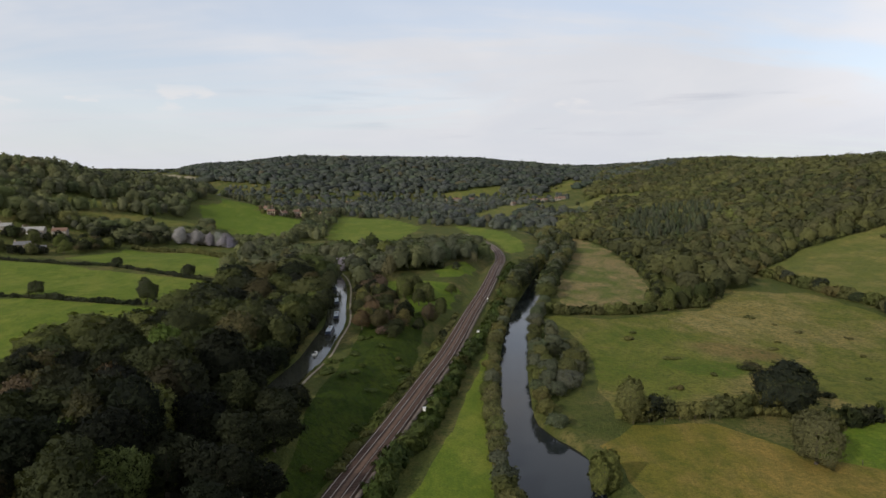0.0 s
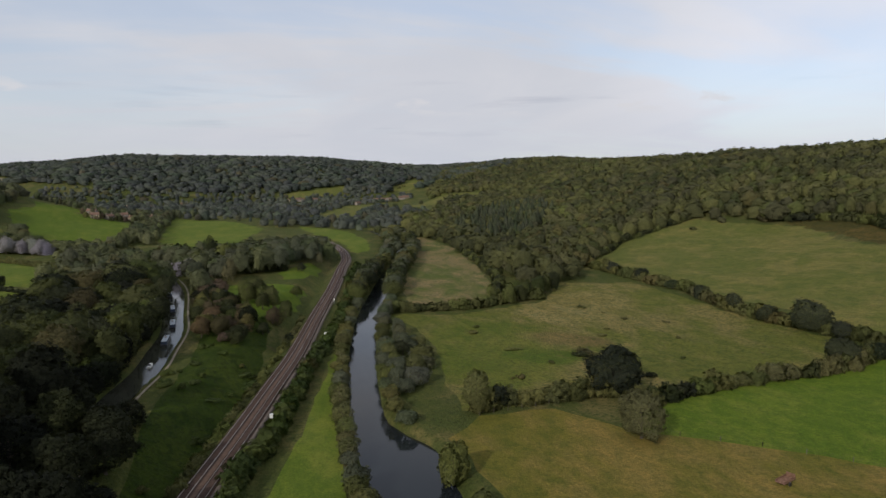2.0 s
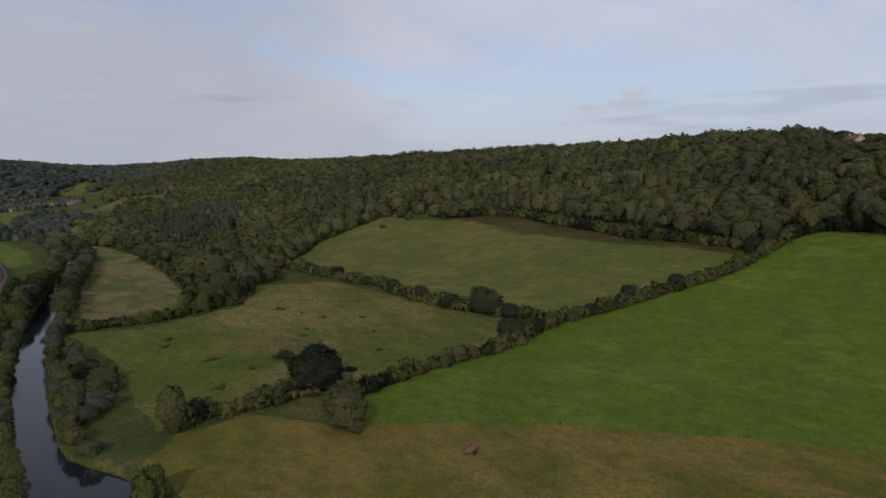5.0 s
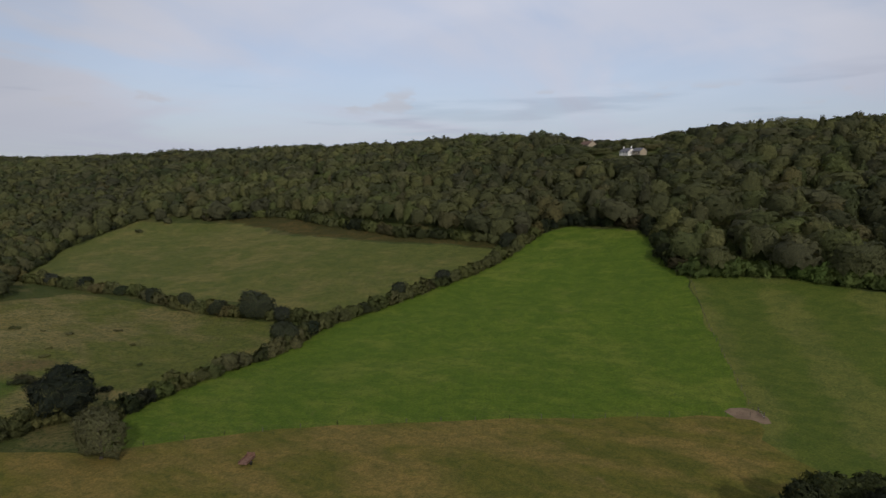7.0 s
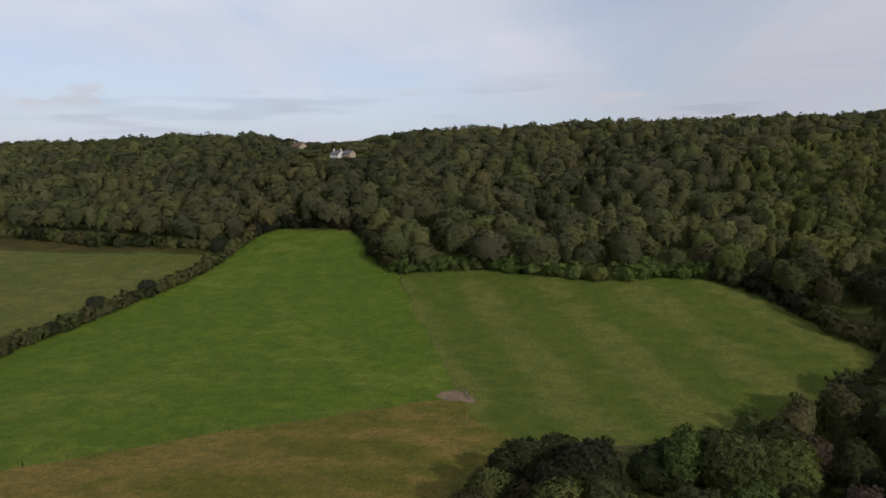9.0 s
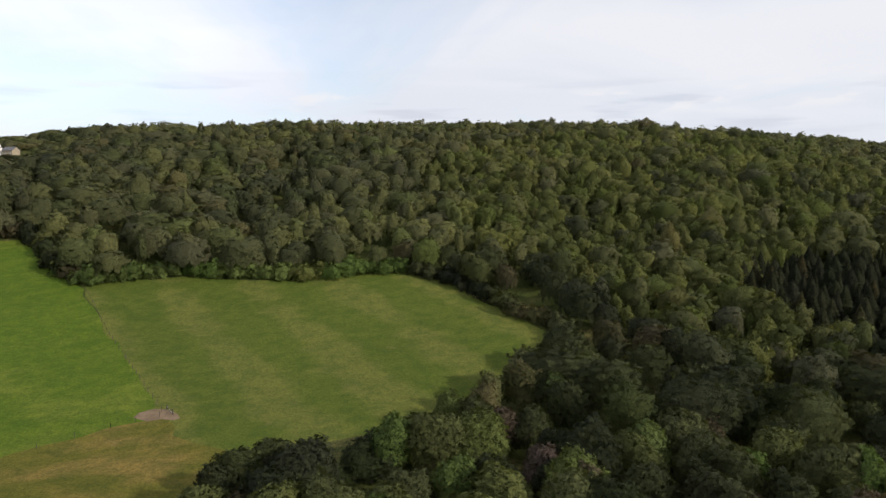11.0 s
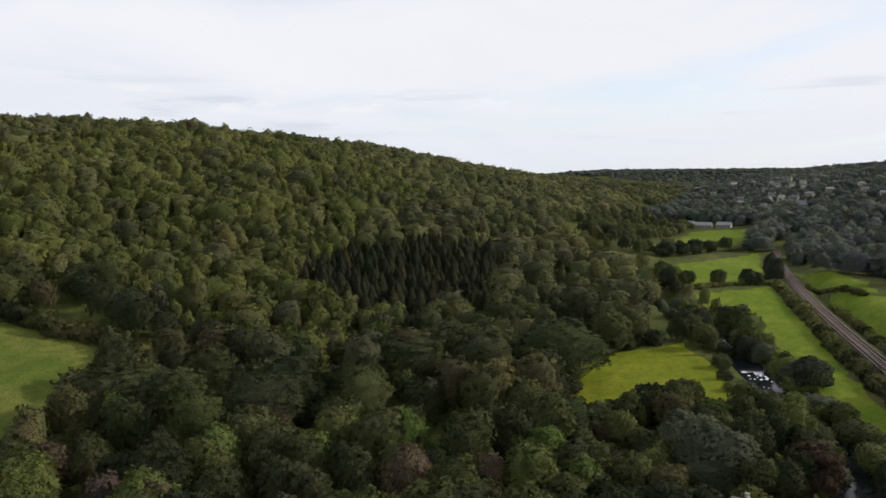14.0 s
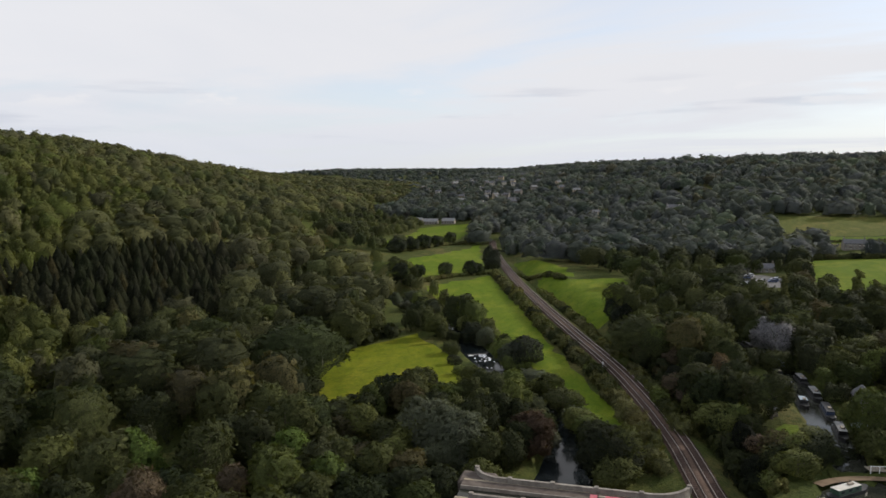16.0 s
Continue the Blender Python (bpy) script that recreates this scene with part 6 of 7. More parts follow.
def relay_case(x, y, wide, turn):
    """A lineside equipment case on legs, with doors and a capped roof."""
    thing = tagged(new("relay_case"), "white metal equipment case beside the railway track", "equipment case", "relay cases")
    thing.matrix_world = pose(x, y, float(height(x, y)) - 0.05, 0, 0, turn) @ Matrix.Scale(0.8, 4)
    part("body", box(bmesh.new(), 0, 0, 0.35, wide, 0.7, 1.25, 0.03), WHITE, thing)
    part("roof", box(bmesh.new(), 0, 0, 1.602, wide + 0.16, 0.86, 0.1, 0.03), GALV, thing)
    for sx in (-1, 1):
        part("leg", box(bmesh.new(), sx * wide * 0.4, 0, 0, 0.12, 0.5, 0.348), GALV, thing)
        part("door", box(bmesh.new(), sx * wide * 0.24, -0.36, 0.45, wide * 0.44, 0.03, 1.05, 0.01), WHITE, thing)


for x, y, w_, a in ((-4.6, 168, 0.95, 15), (19.5, 272, 2.2, 12), (13.2, 258, 1.2, 12), (-2.2, 177, 0.7, 15)):
    relay_case(x, y, w_, a)


def marker_post(x, y):
    """A small lineside signal post with a white plate."""
    thing = tagged(new("marker_post"), "thin post with a white plate beside the track", "post", "marker posts")
    thing.matrix_world = pose(x, y, float(height(x, y)) - 0.2)
    part("post", tube(bmesh.new(), (0, 0, 0), (0, 0, 2.4), 0.06, 0.06), GALV, thing)
    part("plate", box(bmesh.new(), 0, -0.08, 1.6, 0.5, 0.04, 0.7, 0.01), WHITE, thing)


for x, y in ((27, -208), (20.5, 318), (9, 236)):
    marker_post(x, y)


def weir(x, y, long, wide, turn):
    """An added low sill with white flecks that stand for glints on the river."""
    thing = tagged(new("weir"), "added low stone sill with painted white glints in the wooded river", "weir", "river weirs", "structure")
    thing.matrix_world = pose(x, y, RIVER_Z, 0, 0, turn)
    part("sill", box(bmesh.new(), 0, 0, -0.6, wide, 0.6, 0.85, 0.08), GREYSTONE, thing)
    bm = bmesh.new()
    # broken white flecks for glints, thinning out downstream
    for _ in range(int(5.5 * wide)):
        run = float(rnd.random()) ** 2.2
        cx, cy, r_ = (float(rnd.random()) - 0.5) * wide, -0.2 - long * run, (0.2 + 0.5 * float(rnd.random())) * (1 - 0.55 * run)
        rim = [bm.verts.new((cx + math.cos(a * 1.0472) * r_ * (0.6 + 0.6 * float(rnd.random())), cy + math.sin(a * 1.0472) * r_ * (0.9 + 0.9 * float(rnd.random())), 0.02)) for a in range(6)]
        crest = bm.verts.new((cx, cy, 0.02 + (0.3 - 0.2 * run) * float(rnd.random())))
        for a in range(6):
            bm.faces.new((rim[a], rim[(a + 1) % 6], crest))
    part("white_water", bm, GLINT_WHITE, thing, "white flecks standing for glints on the water")


for x, y, long, wide, turn in ((153, -326, 5.0, 9, 40), (72, -226, 20.0, 7, 214)):
    weir(x, y, long, wide, turn)

# ---- buildings ----
def gable(bm, w, d, z, rise, over=0.35, thick=0.16):
    """A pitched roof of two slabs, ridge along x."""
    hw, hd = w / 2 + over, d / 2 + over
    drop = rise * over / (d / 2)
    for s in (-1, 1):
        lo, hi = (s * hd, z - drop), (0, z + rise)
        v = [bm.verts.new(p) for x_ in (-hw, hw) for p in ((x_, lo[0], lo[1]), (x_, hi[0], hi[1]), (x_, hi[0], hi[1] + thick), (x_, lo[0], lo[1] + thick))]
        for q in ((0, 1, 2, 3), (7, 6, 5, 4), (0, 4, 5, 1), (1, 5, 6, 2), (2, 6, 7, 3), (3, 7, 4, 0)):
            bm.faces.new([v[i] for i in q])
    bmesh.ops.recalc_face_normals(bm, faces=bm.faces)
    return bm


def shell(bm, w, d, h, rise):
    """House walls with gable ends, rooted below ground."""
    s = [(-w / 2, -d / 2), (w / 2, -d / 2), (w / 2, d / 2), (-w / 2, d / 2)]
    low = [bm.verts.new((x, y, -6.0)) for x, y in s]
    top = [bm.verts.new((x, y, h)) for x, y in s]
    ridge = [bm.verts.new((x, 0, h + rise)) for x in (-w / 2, w / 2)]
    bm.faces.new((low[0], low[1], top[1], top[0]))
    bm.faces.new((low[2], low[3], top[3], top[2]))
    bm.faces.new((low[1], low[2], top[2], ridge[1], top[1]))
    bm.faces.new((low[3], low[0], top[0], ridge[0], top[3]))
    bm.faces.new(low[::-1])
    return bm


def house(x, y, w, d, h, turn, wall=None, roof=None, storeys=2, chimneys=1, label="stone house with a pitched roof among trees", name="house", lift=0.0, group="village houses", plain=False):
    """A house: walls, roof, chimneys, and on both long sides and the ends windows with sills and a door."""
    wall, roof = wall or STONE, roof or TILE
    rise = d * 0.36
    thing = tagged(new(name), label, "house", group)
    thing.matrix_world = pose(x, y, float(height(x, y)) + lift, 0, 0, turn)
    part("wall", shell(bmesh.new(), w, d, h, rise), wall, thing)
    part("roof", gable(bmesh.new(), w, d, h, rise), roof, thing)
    for i in range(chimneys):
        cx = (-1, 1)[i % 2] * (w / 2 - 0.6)
        c = part("chimney", box(bmesh.new(), cx, 0, h + rise - 0.6, 0.7, 0.9, 1.9, 0.04), wall, thing)
        pot = bmesh.new()
        tube(pot, (cx, 0, h + rise + 1.3), (cx, 0, h + rise + 1.75), 0.16, 0.13, 8)
        part("chimney_pot", pot, TILE, c)
    step = h / storeys
    count = max(2, int(w / 2.8))
    for s in (-1, 1):
        for k in range(storeys):
            for i in range(count):
                wx = (i + 0.5) / count * w - w / 2
                if k == 0 and s < 0 and i == count // 2:
                    part("door", box(bmesh.new(), wx, s * (d / 2 + 0.01), 0, 0.95, 0.08, 2.05, 0.01), TIMBER, thing)
                    continue
                wz = k * step + 0.9
                win = part("window", box(bmesh.new(), wx, s * (d / 2 + 0.01), wz, 1.05, 0.05, 1.2), GLASS, thing)
                if plain:
                    continue
                bm = bmesh.new()
                box(bm, wx, s * (d / 2 + 0.05), wz - 0.1, 1.3, 0.2, 0.1, 0.01)
                part("sill", bm, WHITE, win)
                bm = bmesh.new()
                for bx in (-0.52, 0, 0.52):
                    box(bm, wx + bx, s * (d / 2 + 0.045), wz + 0.002, 0.07, 0.06, 1.2)
                part("frame", bm, WHITE, win)
    return thing


RIDGE_LABEL = "pale stone house standing on the wooded skyline"
house(505, 179, 9, 7, 4.4, 62, RENDER, SLATE, chimneys=2, label=RIDGE_LABEL, lift=-1.8)
house(502, 169, 8, 6, 3.2, 62, STONE, SLATE, 1, 0, label=RIDGE_LABEL)
house(542, 225, 12, 8, 4.8, 60, STONE, TILE, chimneys=2, label=RIDGE_LABEL)
for x, y, w_, d_, h_, a, wl, rf, l_ in ((-314, 536, 16, 7, 3.6, 12, GREYSTONE, SHEET, "long farm building with a dull grey roof"), (-303, 553, 11, 6, 3.4, 10, GREYSTONE, TILE, "farm building with a clay-tiled roof"),
                                        (-330, 528, 8, 6, 3.0, 12, GREYSTONE, SHEET, "pale farm shed with a sheet roof"), (-293, 486, 10, 6, 4.7, 20, STONE, SLATE, "pale rendered farmhouse beside the lane"),
                                        (-284, 492, 7, 5, 3.4, 20, GREYSTONE, SLATE, "small pale cottage beside the lane")):
    house(x, y, w_, d_, h_, a, wl, rf, 2 if h_ > 4.6 else 1, 1, l_, group="western farm")
for i, (x, y) in enumerate(((-215, 876), (-203, 890), (-196, 912), (-184, 926), (-200, 948), (-176, 956), (-170, 980), (-225, 905), (-160, 1000), (-238, 1150), (-215, 1230), (-190, 1425), (-170, 1405))):
    house(x, y, 9 + (i % 3) * 2, 6.5, 4.4, 20 + 47 * i, (STONE, GREYSTONE, STONE)[i % 3], TILE, 2, 1 + i % 2, "village house with a clay-tiled roof below the wooded ridge", group="northern village", plain=True)
for i, (x, y) in enumerate(((190, 1506), (208, 1510), (218, 1502), (232, 1509), (246, 1505), (256, 1512), (-28, 1440), (6, 1464), (30, 1480), (60, 1490), (140, 1400))):
    house(x, y, 11 + (i % 3) * 3, 7, 4.6, -8 + 31 * (i % 4), (GREYSTONE, STONE)[i % 2], TILE, 2, 1, "pale farmhouse of the hillside hamlet", group="hillside hamlet", plain=True)
trng = random.Random(5)
for x, y in TOWN_PLOTS:
    house(x, y, trng.uniform(7, 11), trng.uniform(5.5, 7), trng.uniform(4.6, 5.6), trng.uniform(-40, 60), trng.choice((STONE, GREYSTONE, GREYSTONE, PALESTONE)), trng.choice((SLATE, SLATE, SLATE, SHEET)), 2, trng.choice((1, 2)), "pale stone town house on the wooded hillside", lift=trng.uniform(1.2, 3.6), group="town houses", plain=True)
house(30, -737, 13, 8, 5.2, 8, PALESTONE, SLATE, 2, 2, "large pale stone manor with gables in dark woods", "manor_house", lift=0.5)
house(21, -739, 8, 6, 5.2, 98, PALESTONE, SLATE, 2, 1, "gabled wing of the stone manor", "manor_wing", lift=0.5)
for x, y in ((25, -731), (35, -732)):
    house(x, y, 6, 5, 5.6, 96, PALESTONE, SLATE, 2, 1, "tall gabled bay of the stone manor", "manor_wing", lift=0.2)
for x, y, w_, d_, a in ((311, -740, 18, 9, 8), (286, -726, 16, 8, 8), (266, -729, 14, 8, 4)):
    house(x, y, w_, d_, 3.2, a, GREYSTONE, SHEET, 1, 0, "long low farm shed with a grey sheet roof", "farm_shed", group="farm sheds", plain=True)
house(87, -522, 14, 6, 3, 8, RENDER, SHEET, 1, 0, "low pale hut beyond the railway", "hut")
for x, y, w_, a in ((-31, -408, 9, 15), (-19, -398, 8, 60)):
    house(x, y, w_, 6, 2.6, a, GREYSTONE, SLATE, 1, 1, "low grey stone house by the canal wharf", group="wharf houses")


def car(x, y, turn, paint):
    """A parked hatchback: bevelled body, tapered glasshouse, roof and four wheels."""
    thing = tagged(new("car"), "car parked on the tarmac yard by the wharf", "car", "parked cars")
    thing.matrix_world = pose(x, y, float(height(x, y)) + 0.02, 0, 0, turn)
    part("body", box(bmesh.new(), 0, 0, 0.28, 4.1, 1.74, 0.62, 0.14), paint, thing)
    bm = bmesh.new()
    lower = [bm.verts.new(p) for p in ((-1.75, -0.78, 0.88), (1.0, -0.78, 0.88), (1.0, 0.78, 0.88), (-1.75, 0.78, 0.88))]
    upper = [bm.verts.new(p) for p in ((-1.35, -0.62, 1.40), (0.35, -0.62, 1.40), (0.35, 0.62, 1.40), (-1.35, 0.62, 1.40))]
    for i in range(4):
        bm.faces.new((lower[i], lower[(i + 1) % 4], upper[(i + 1) % 4], upper[i]))
    bm.faces.new(upper)
    part("window_band", bm, GLASS, thing, "dark tinted car windows")
    part("roof", box(bmesh.new(), -0.5, 0, 1.404, 1.66, 1.2, 0.06, 0.03), paint, thing)
    for wx in (-1.3, 1.25):
        for wy in (-0.8, 0.8):
            w_ = bmesh.new()
            bmesh.ops.create_cone(w_, cap_ends=True, segments=12, radius1=0.31, radius2=0.31, depth=0.2, matrix=pose(wx, wy, 0.31, 90))
            part("wheel", w_, BLACK, thing)


crng = random.Random(9)
for row_, (x0, y0, n_cars) in enumerate(((-17.5, -344, 5), (-24, -352, 6), (-30.5, -360, 6), (-20, -372, 5))):
    for k in range(n_cars):
        if crng.random() < 0.85:
            car(x0 - 0.6 * k, y0 - 3.0 * k, 8 + crng.uniform(-3, 3), CARS[(0, 2, 0, 1, 2, 3)[crng.randrange(6)]])
house(-98, -556, 14, 7, 4.5, 5, GREYSTONE, SLATE, 2, 2, "stone farmhouse behind the bright field", group="far farm")
house(-104, -558, 9, 6, 3.5, 5, WHITE, SHEET, 1, 0, "bright white-roofed shed behind the field", "shed", group="far farm")
house(-36, -178, 9, 4.5, 2.8, 95, GREYSTONE, SLATE, 1, 0, "low stone wharf building beside the moorings", "wharf_building")
shed = tagged(new("garden_shed"), "small timber garden shed with a pale roof", "shed")
shed.matrix_world = pose(-15.5, -166, float(height(-15.5, -166)) - 0.1, 0, 0, 15)
part("wall", shell(bmesh.new(), 1.9, 1.4, 1.7, 0.4), TIMBER, shed)
part("roof", gable(bmesh.new(), 1.9, 1.4, 1.7, 0.4, 0.15, 0.06), SHEET, shed)
part("door", box(bmesh.new(), 0.3, -0.71, 0, 0.7, 0.04, 1.55, 0.01), BARK, shed)


def gazebo(x, y):
    """A small garden pavilion with a pyramid canopy on posts."""
    thing = tagged(new("gazebo"), "small garden pavilion with a pale blue-grey canopy", "gazebo")
    thing.matrix_world = pose(x, y, float(height(x, y)) - 0.05)
    for sx in (-1.4, 1.4):
        for sy in (-1.4, 1.4):
            part("post", tube(bmesh.new(), (sx, sy, 0), (sx, sy, 2.1), 0.06, 0.06), TIMBER, thing)
    bm = bmesh.new()
    rim = [bm.verts.new(p) for p in ((-1.8, -1.8, 2.0), (1.8, -1.8, 2.0), (1.8, 1.8, 2.0), (-1.8, 1.8, 2.0))]
    peak = bm.verts.new((0, 0, 3.1))
    for i in range(4):
        bm.faces.new((rim[i], rim[(i + 1) % 4], peak))
    bm.faces.new(rim[::-1])
    part("canopy", bm, BLUEGREY, thing)


gazebo(-31, -158)

# ---- canal: boats, aqueduct, basin ----
def narrowboat(x, y, turn, long, hull, cabin, roof, label):
    """A narrowboat: tapered hull, cabin with portholes, roof with rails and boxes, tiller."""
    thing = tagged(new("narrowboat"), label, "boat", "moored narrowboats")
    thing.matrix_world = pose(x, y, CANAL_Z - 0.45, 0, 0, turn)
    bm = bmesh.new()
    half, w = long / 2, 1.04
    plan = [(-half, 0.35), (-half + 0.6, w), (half - 1.8, w), (half - 0.6, 0.62), (half, 0.06)]
    outline = plan + [(px, -py) for px, py in plan[::-1]]
    lo = [bm.verts.new((px * 0.99, py * 0.94, 0)) for px, py in outline]
    hi = [bm.verts.new((px, py, 1.05 + (0.25 if px > half - 1 else 0))) for px, py in outline]
    for i in range(len(outline)):
        j = (i + 1) % len(outline)
        bm.faces.new((lo[i], lo[j], hi[j], hi[i]))
    bm.faces.new(hi)
    bm.faces.new(lo[::-1])
    bmesh.ops.recalc_face_normals(bm, faces=bm.faces)
    part("hull", bm, hull, thing)
    c0, c1 = -half + 1.4, half - 2.6
    bm = bmesh.new()
    v = [bm.verts.new((px, s * ww, z)) for px in (c0, c1) for s, ww, z in ((-1, 0.92, 1.0), (-1, 0.78, 1.95), (1, 0.78, 1.95), (1, 0.92, 1.0))]
    for q in ((0, 1, 2, 3), (7, 6, 5, 4), (0, 4, 5, 1), (1, 5, 6, 2), (2, 6, 7, 3)):
        bm.faces.new([v[i] for i in q])
    bmesh.ops.recalc_face_normals(bm, faces=bm.faces)
    part("cabin", bm, cabin, thing)
    part("roof", box(bmesh.new(), (c0 + c1) / 2, 0, 1.954, c1 - c0 + 0.2, 1.66, 0.06, 0.02), roof, thing)
    k = max(3, int((c1 - c0) / 1.8))
    for i in range(k):
        for s in (-1, 1):
            part("window", box(bmesh.new(), c0 + (i + 0.5) * (c1 - c0) / k, s * 0.87, 1.38, 0.75, 0.06, 0.38, 0.01), GLASS, thing)
    part("roof_box", box(bmesh.new(), (c0 + c1) / 2 + 1.2, 0.1, 2.018, 1.1, 0.6, 0.3, 0.03), TIMBER, thing)
    part("chimney", tube(bmesh.new(), (c1 - 1.2, 0.45, 2.0), (c1 - 1.2, 0.45, 2.6), 0.09, 0.09, 8), BLACK, thing)
    bm = bmesh.new()
    tube(bm, (-half + 0.2, 0, 1.0), (-half + 0.2, 0, 1.5), 0.04, 0.04, 6)
    tube(bm, (-half + 0.2, 0, 1.5), (-half + 1.1, 0, 1.62), 0.04, 0.03, 6)
    part("tiller", bm, BLACK, thing)


narrowboat(-24.2, -129.6, 225, 9.5, BLACK, DKGREEN, CREAM, "dark green narrowboat with a cream roof in the basin")
narrowboat(-19.0, -121.6, 217, 7, BLACK, NAVY, CREAM, "narrowboat with a pale roof moored by the basin path")
narrowboat(13.4, -110.6, 6, 10, BLACK, RED, RED, "red narrowboat crossing the aqueduct")
for i, (x, y, a, l_) in enumerate(((-27.9, -160, 91, 10), (-27.4, -173, 92, 11), (-23.0, -178, 93, 7), (-26.4, -186, 95, 10), (-21.6, -190, 98, 7), (-24.9, -198, 99, 9), (-19.8, -202, 104, 6), (-21.5, -213, 108, 10), (-14.5, -232, 114, 10), (-3.5, -254, 118, 10))):
    narrowboat(x, y, a, l_, BLACK, (BLACK, NAVY, BLACK)[i % 3], (SHEET, BLACK, BLUEGREY, SHEET, NAVY)[i % 5], ("dark blue narrowboat with a dull roof at its mooring", "dark narrowboat with a weathered roof at its mooring")[i % 2])


def little_boat(x, y, turn, label):
    """A small white cruiser: hull, cabin, windscreen."""
    thing = tagged(new("cruiser"), label, "boat", "moored cruisers")
    thing.matrix_world = pose(x, y, CANAL_Z - 0.22, 0, 0, turn) @ Matrix.Scale(0.65, 4)
    bm = bmesh.new()
    plan = [(-2.6, 0.85), (1.0, 0.95), (2.2, 0.55), (2.9, 0.03)]
    outline = plan + [(px, -py) for px, py in plan[::-1]]
    lo = [bm.verts.new((px * 0.92, py * 0.75, 0)) for px, py in outline]
    hi = [bm.verts.new((px, py, 1.0)) for px, py in outline]
    for i in range(len(outline)):
        j = (i + 1) % len(outline)
        bm.faces.new((lo[i], lo[j], hi[j], hi[i]))
    bm.faces.new(hi)
    bmesh.ops.recalc_face_normals(bm, faces=bm.faces)
    part("hull", bm, WHITE, thing)
    part("cabin", box(bmesh.new(), 0.4, 0, 1.0, 2.4, 1.5, 0.7, 0.12), WHITE, thing)
    part("windscreen", box(bmesh.new(), -0.85, 0, 1.2, 0.06, 1.3, 0.75), GLASS, thing)


little_boat(-38.4, 206, 85, "small white cruiser moored on the canal")
little_boat(-37.8, 300, 100, "small white cruiser moored under the trees")
for x, y, a in ((-38.8, 236, 92), (-40.5, 262, 97), (-45, 292, 100), (-52, 330, 103)):
    narrowboat(x, y, a, 13, BLACK, NAVY, BLUEGREY, "dark narrowboat moored in the shade of the trees")

# the aqueduct: a trough of water between stone parapets, carried over river and railway
A, B = Vector((-14, -112.8, 0)), Vector((37.5, -107.4, 0))
along = (B - A).normalized()
LONG = (B - A).length
aqueduct = tagged(new("aqueduct"), "stone canal aqueduct with parapets and a gravel towpath", "aqueduct", kind="structure")
aqueduct.matrix_world = Matrix.Translation(A) @ Matrix.Rotation(math.atan2(along.y, along.x), 4, "Z")


def pierced_wall(bm, y, thick, arches):
    """A long wall from the ground to the deck with round arches through it."""
    edge_ = [(0, -3), *[p for cx, half_, spring in arches for p in ((cx - half_, -3), *[(cx - half_ * math.cos(t_ * math.pi / 10), spring + half_ * 0.75 * math.sin(t_ * math.pi / 10)) for t_ in range(11)], (cx + half_, -3))], (LONG, -3), (LONG, 6.9), (0, 6.9)]
    front = [bm.verts.new((px, y, pz)) for px, pz in edge_]
    rear = [bm.verts.new((px, y + thick, pz)) for px, pz in edge_]
    bm.faces.new(front)
    bm.faces.new(rear[::-1])
    for i in range(len(edge_)):
        j = (i + 1) % len(edge_)
        bm.faces.new((front[j], front[i], rear[i], rear[j]))
    bmesh.ops.triangulate(bm, faces=[q for q in bm.faces if len(q.verts) > 4])
    bmesh.ops.recalc_face_normals(bm, faces=bm.faces)
    return bm


ARCHES = ((9.5, 5.2, 2.4), (39.5, 9.5, -1.5))
part("side_wall", pierced_wall(bmesh.new(), -4.8, 0.7, ARCHES), STONE, aqueduct)
part("side_wall", pierced_wall(bmesh.new(), 2.3, 0.7, ARCHES), STONE, aqueduct)
part("deck", box(bmesh.new(), LONG / 2, -0.9, 5.2, LONG, 6.4, 0.6), STONE, aqueduct)
part("towpath", box(bmesh.new(), LONG / 2, -2.98, 5.802, LONG, 2.2, 1.15), CESS, aqueduct, "pale gravel towpath")
part("edge_stone", box(bmesh.new(), LONG / 2, -1.72, 5.802, LONG, 0.3, 1.2, 0.03), GREYSTONE, aqueduct, "worn edge stones beside the water")
part("water", box(bmesh.new(), LONG / 2, 0.36, 5.802, LONG, 3.84, 0.6), STILL, aqueduct, "still canal water")
bend = lambda cx, cy, r_, a0, a1, k: [(cx + r_ * math.sin(a0 + (a1 - a0) * i / k), cy + r_ * math.cos(a0 + (a1 - a0) * i / k)) for i in range(k + 1)]
FAR_WALL = np.array(bend(20.5, -11.6, 7.0, -1.2, 0.0, 9) + bend(45.6, -9.4, 4.8, 0.0, 1.25, 9))
NEAR_WALL = np.array([(6.0, 2.62), (49.0, 2.62)])
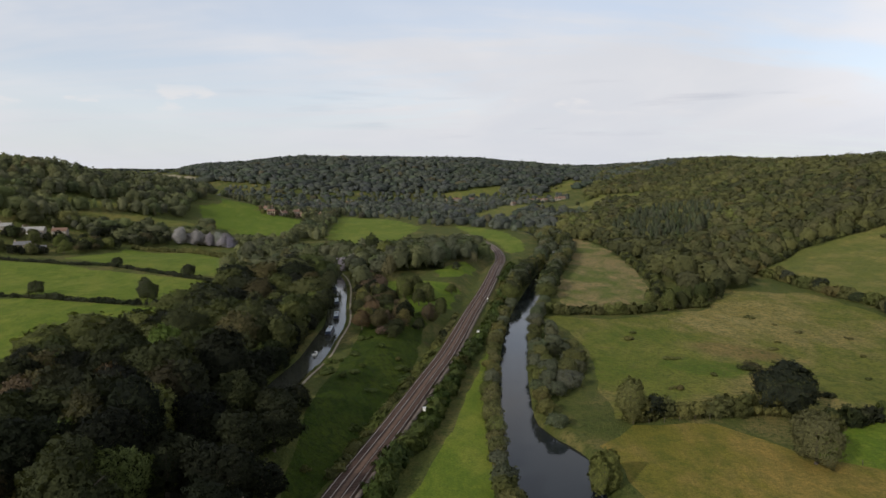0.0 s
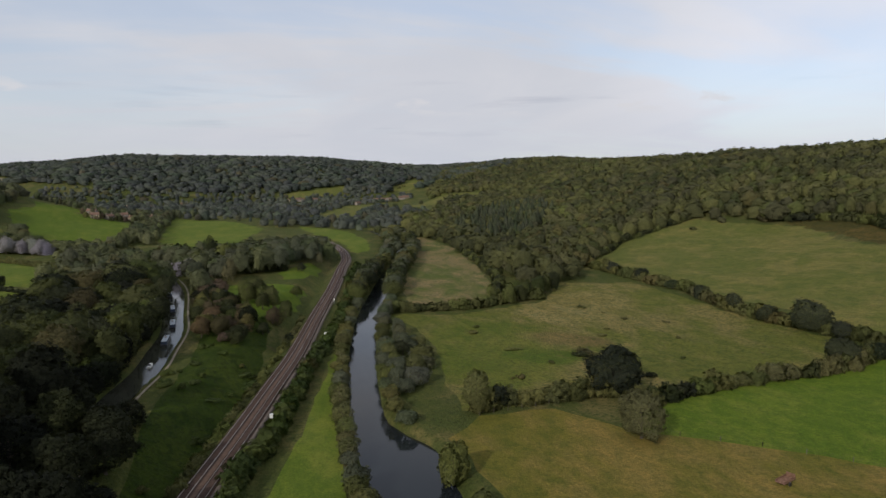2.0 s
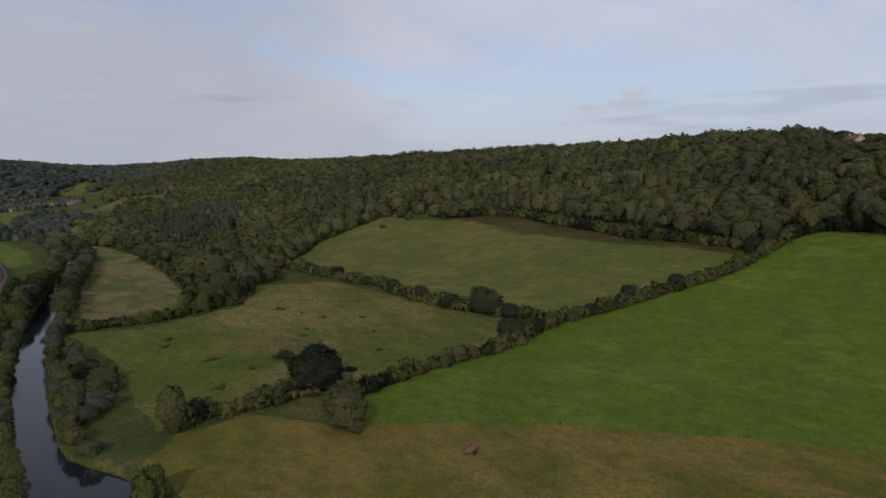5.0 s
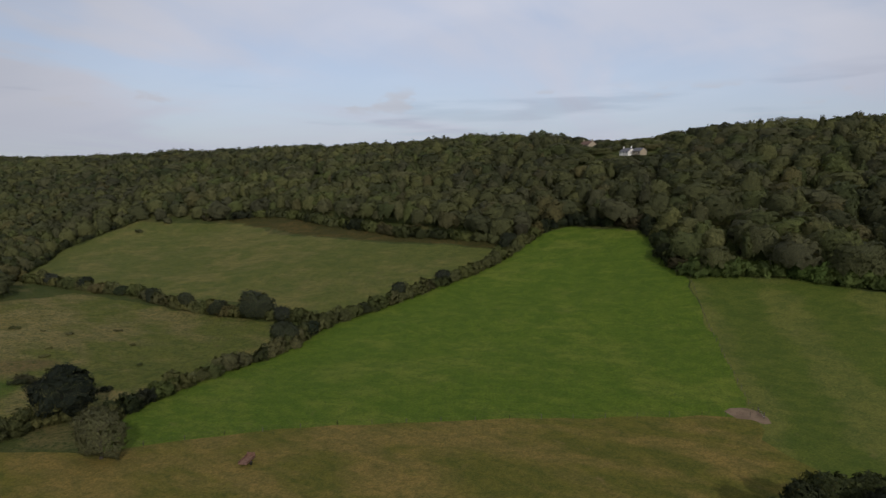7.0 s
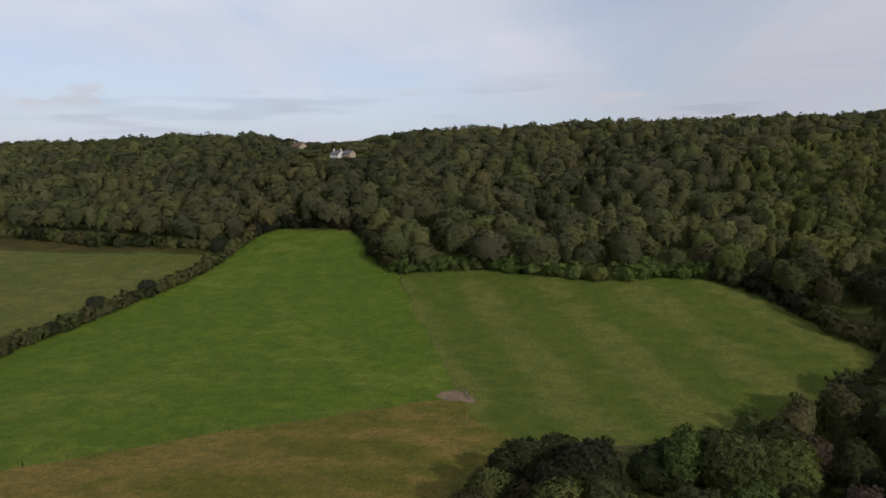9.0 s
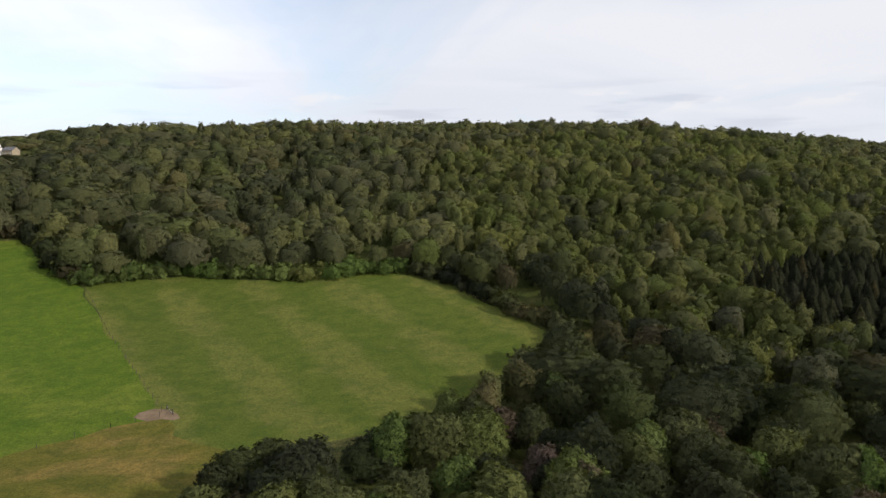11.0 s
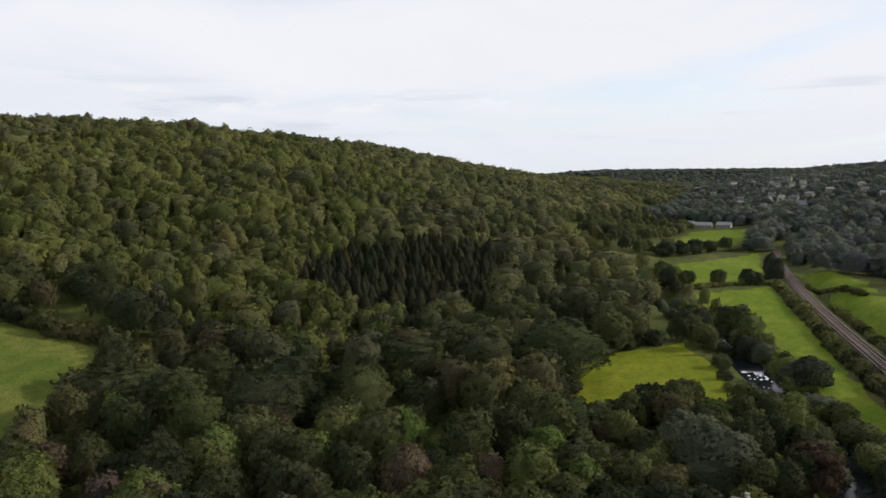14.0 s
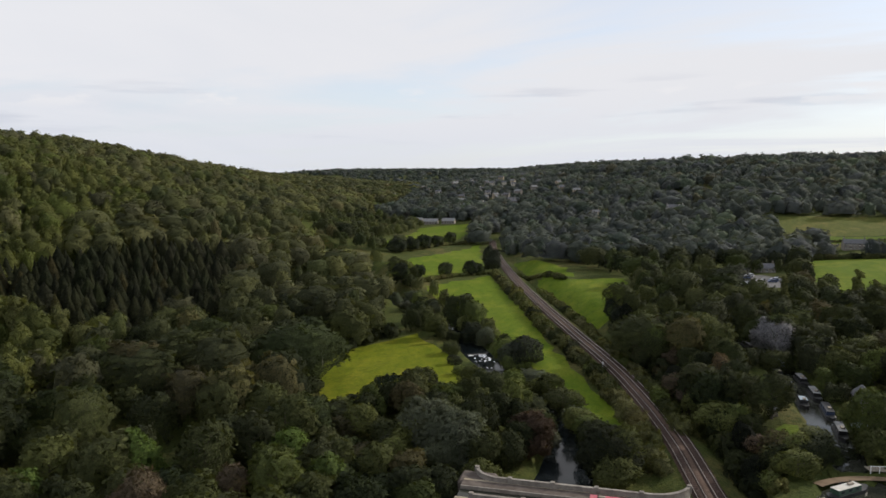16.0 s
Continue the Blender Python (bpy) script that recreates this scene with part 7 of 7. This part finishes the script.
for wall_line in (FAR_WALL, NEAR_WALL):
    v, f = sweep(wall_line, ((-0.22, -1.2), (-0.22, 0.72), (0.22, 0.72), (0.22, -1.2)), 6.9)
    bm = bmesh.new()
    corner = [bm.verts.new(p) for p in v]
    for q in f:
        bm.faces.new([corner[i] for i in q])
    part("parapet", bm, GREYSTONE, aqueduct, "low stone parapet curving outwards at its ends" if wall_line is FAR_WALL else "")
    run = np.concatenate(((0,), np.cumsum(np.hypot(*np.diff(wall_line, axis=0).T))))
    k = int(run[-1] / 1.3)
    at = np.linspace(0, run[-1], k + 1)
    px_, py_ = np.interp(at, run, wall_line[:, 0]), np.interp(at, run, wall_line[:, 1])
    for x0, x1, y0, y1 in zip(px_, px_[1:], py_, py_[1:]):
        bm = box(bmesh.new(), 0, 0, 0, math.hypot(x1 - x0, y1 - y0) - 0.02, 0.62, 0.15, 0.03)
        bm.transform(Matrix.Translation(((x0 + x1) / 2, (y0 + y1) / 2, 7.624)) @ Matrix.Rotation(math.atan2(y1 - y0, x1 - x0), 4, "Z"))
        part("coping_stone", bm, GREYSTONE, aqueduct)
    for share_ in (0.0, 0.245, 0.43, 0.615, 0.8, 1.0):
        d_ = share_ * run[-1]
        part("pier", box(bmesh.new(), float(np.interp(d_, run, wall_line[:, 0])), float(np.interp(d_, run, wall_line[:, 1])), 6.7, 0.75, 0.75, 1.3, 0.05), GREYSTONE, aqueduct)
part("wharf", box(bmesh.new(), 49.6, -6.0, 2.0, 6.5, 5, 4.85, 0.4), CESS, aqueduct, "dusty track at the aqueduct's end")


def landing_stage(x, y, turn):
    """A small timber landing with rails at the basin's end."""
    thing = tagged(new("landing_stage"), "pale timber landing stage with rails at the basin", "landing stage")
    thing.matrix_world = pose(x, y, 7.0, 0, 0, turn)
    for i in range(8):
        part("plank", box(bmesh.new(), -1.4 + 0.4 * i, 0, 0.25, 0.36, 2.2, 0.08, 0.01), TIMBER, thing)
    for sx in (-1.5, 0, 1.5):
        part("post", box(bmesh.new(), sx, 1.18, -1.2, 0.12, 0.12, 2.4), WHITE, thing)
    part("rail", box(bmesh.new(), 0, 1.18, 1.202, 3.3, 0.1, 0.1, 0.01), WHITE, thing)


landing_stage(-30.4, -140.5, 15)


def fence(a, b, gap, tall, label, group="field fences"):
    """Posts and two wires from a to b over the land."""
    thing = tagged(new("fence"), label, "fence", group)
    k = max(2, int(math.dist(a, b) / gap))
    pts = [(a[0] + (b[0] - a[0]) * i / k, a[1] + (b[1] - a[1]) * i / k) for i in range(k + 1)]
    tops = []
    for x, y in pts:
        z = float(height(x, y))
        part("post", box(bmesh.new(), x, y, z - 0.3, 0.10, 0.10, tall + 0.3 + 0.1 * rnd.random()), BARK, thing)
        tops.append((x, y, z))
    for h in (0.55, 0.95):
        bm = bmesh.new()
        for p, q in zip(tops, tops[1:]):
            tube(bm, (p[0], p[1], p[2] + tall * h), (q[0], q[1], q[2] + tall * h), 0.006, 0.006, 3)
        part("wire", bm, BARK, thing)


F_ = "post and wire fence across the pasture"
for a, b in (((275, 72), (234, 55)), ((234, 55), (176, 30))):
    fence(a, b, 4.0, 1.3, F_)
for a, b in (((80, 145), (102, 131)), ((102, 131), (121, 113)), ((121, 113), (145, 79)), ((145, 79), (169, 40)), ((169, 40), (173, 30))):
    fence(a, b, 7.0, 1.15, F_)
fence((46, 164), (66, 168), 4.0, 1.2, "old wire fence along the hawthorn hedge")


def feeder(x, y, turn):
    """A rusty two-wheeled farm trailer left in the field."""
    thing = tagged(new("farm_trailer"), "rusty flat farm trailer abandoned in the dry meadow", "trailer")
    thing.matrix_world = pose(x, y, float(height(x, y)), 0, 0, turn)
    part("bed", box(bmesh.new(), 0, 0, 0.75, 4.2, 1.9, 0.14, 0.03), RUST, thing)
    for s in (-1, 1):
        part("side_board", box(bmesh.new(), 0, s * 0.92, 0.892, 4.2, 0.06, 0.4, 0.01), RUST, thing)
        w_ = bmesh.new()
        bmesh.ops.create_cone(w_, cap_ends=True, segments=16, radius1=0.42, radius2=0.42, depth=0.22, matrix=pose(-0.3, s * 1.08, 0.42, 90))
        part("wheel", w_, BLACK, thing)
    part("headboard", box(bmesh.new(), 2.07, 0, 0.892, 0.08, 1.8, 0.85, 0.01), RUST, thing)
    bm = bmesh.new()
    tube(bm, (2.1, 0.5, 0.8), (3.7, 0, 0.45), 0.05, 0.05, 6)
    tube(bm, (2.1, -0.5, 0.8), (3.7, 0, 0.45), 0.05, 0.05, 6)
    tube(bm, (3.6, 0, 0.45), (3.6, 0, 0), 0.04, 0.04, 6)
    part("drawbar", bm, RUST, thing)


feeder(93, 112.5, 25)


def gate(x, y, turn):
    """A five-barred metal field gate between two posts."""
    thing = tagged(new("field_gate"), "weathered five-barred gate at the trodden gateway", "gate")
    thing.matrix_world = pose(x, y, float(height(x, y)) - 0.1, 0, 0, turn)
    for s in (-1.9, 1.9):
        part("post", box(bmesh.new(), s, 0, -0.3, 0.18, 0.18, 1.75, 0.02), BARK, thing)
    for i in range(5):
        part("bar", tube(bmesh.new(), (-1.8, 0, 0.25 + 0.23 * i), (1.8, 0, 0.25 + 0.23 * i), 0.025, 0.025, 6), BARK, thing)
    part("brace", tube(bmesh.new(), (-1.75, 0, 0.25), (1.75, 0, 1.17), 0.022, 0.022, 6), GALV, thing)


gate(175, 28, 30)
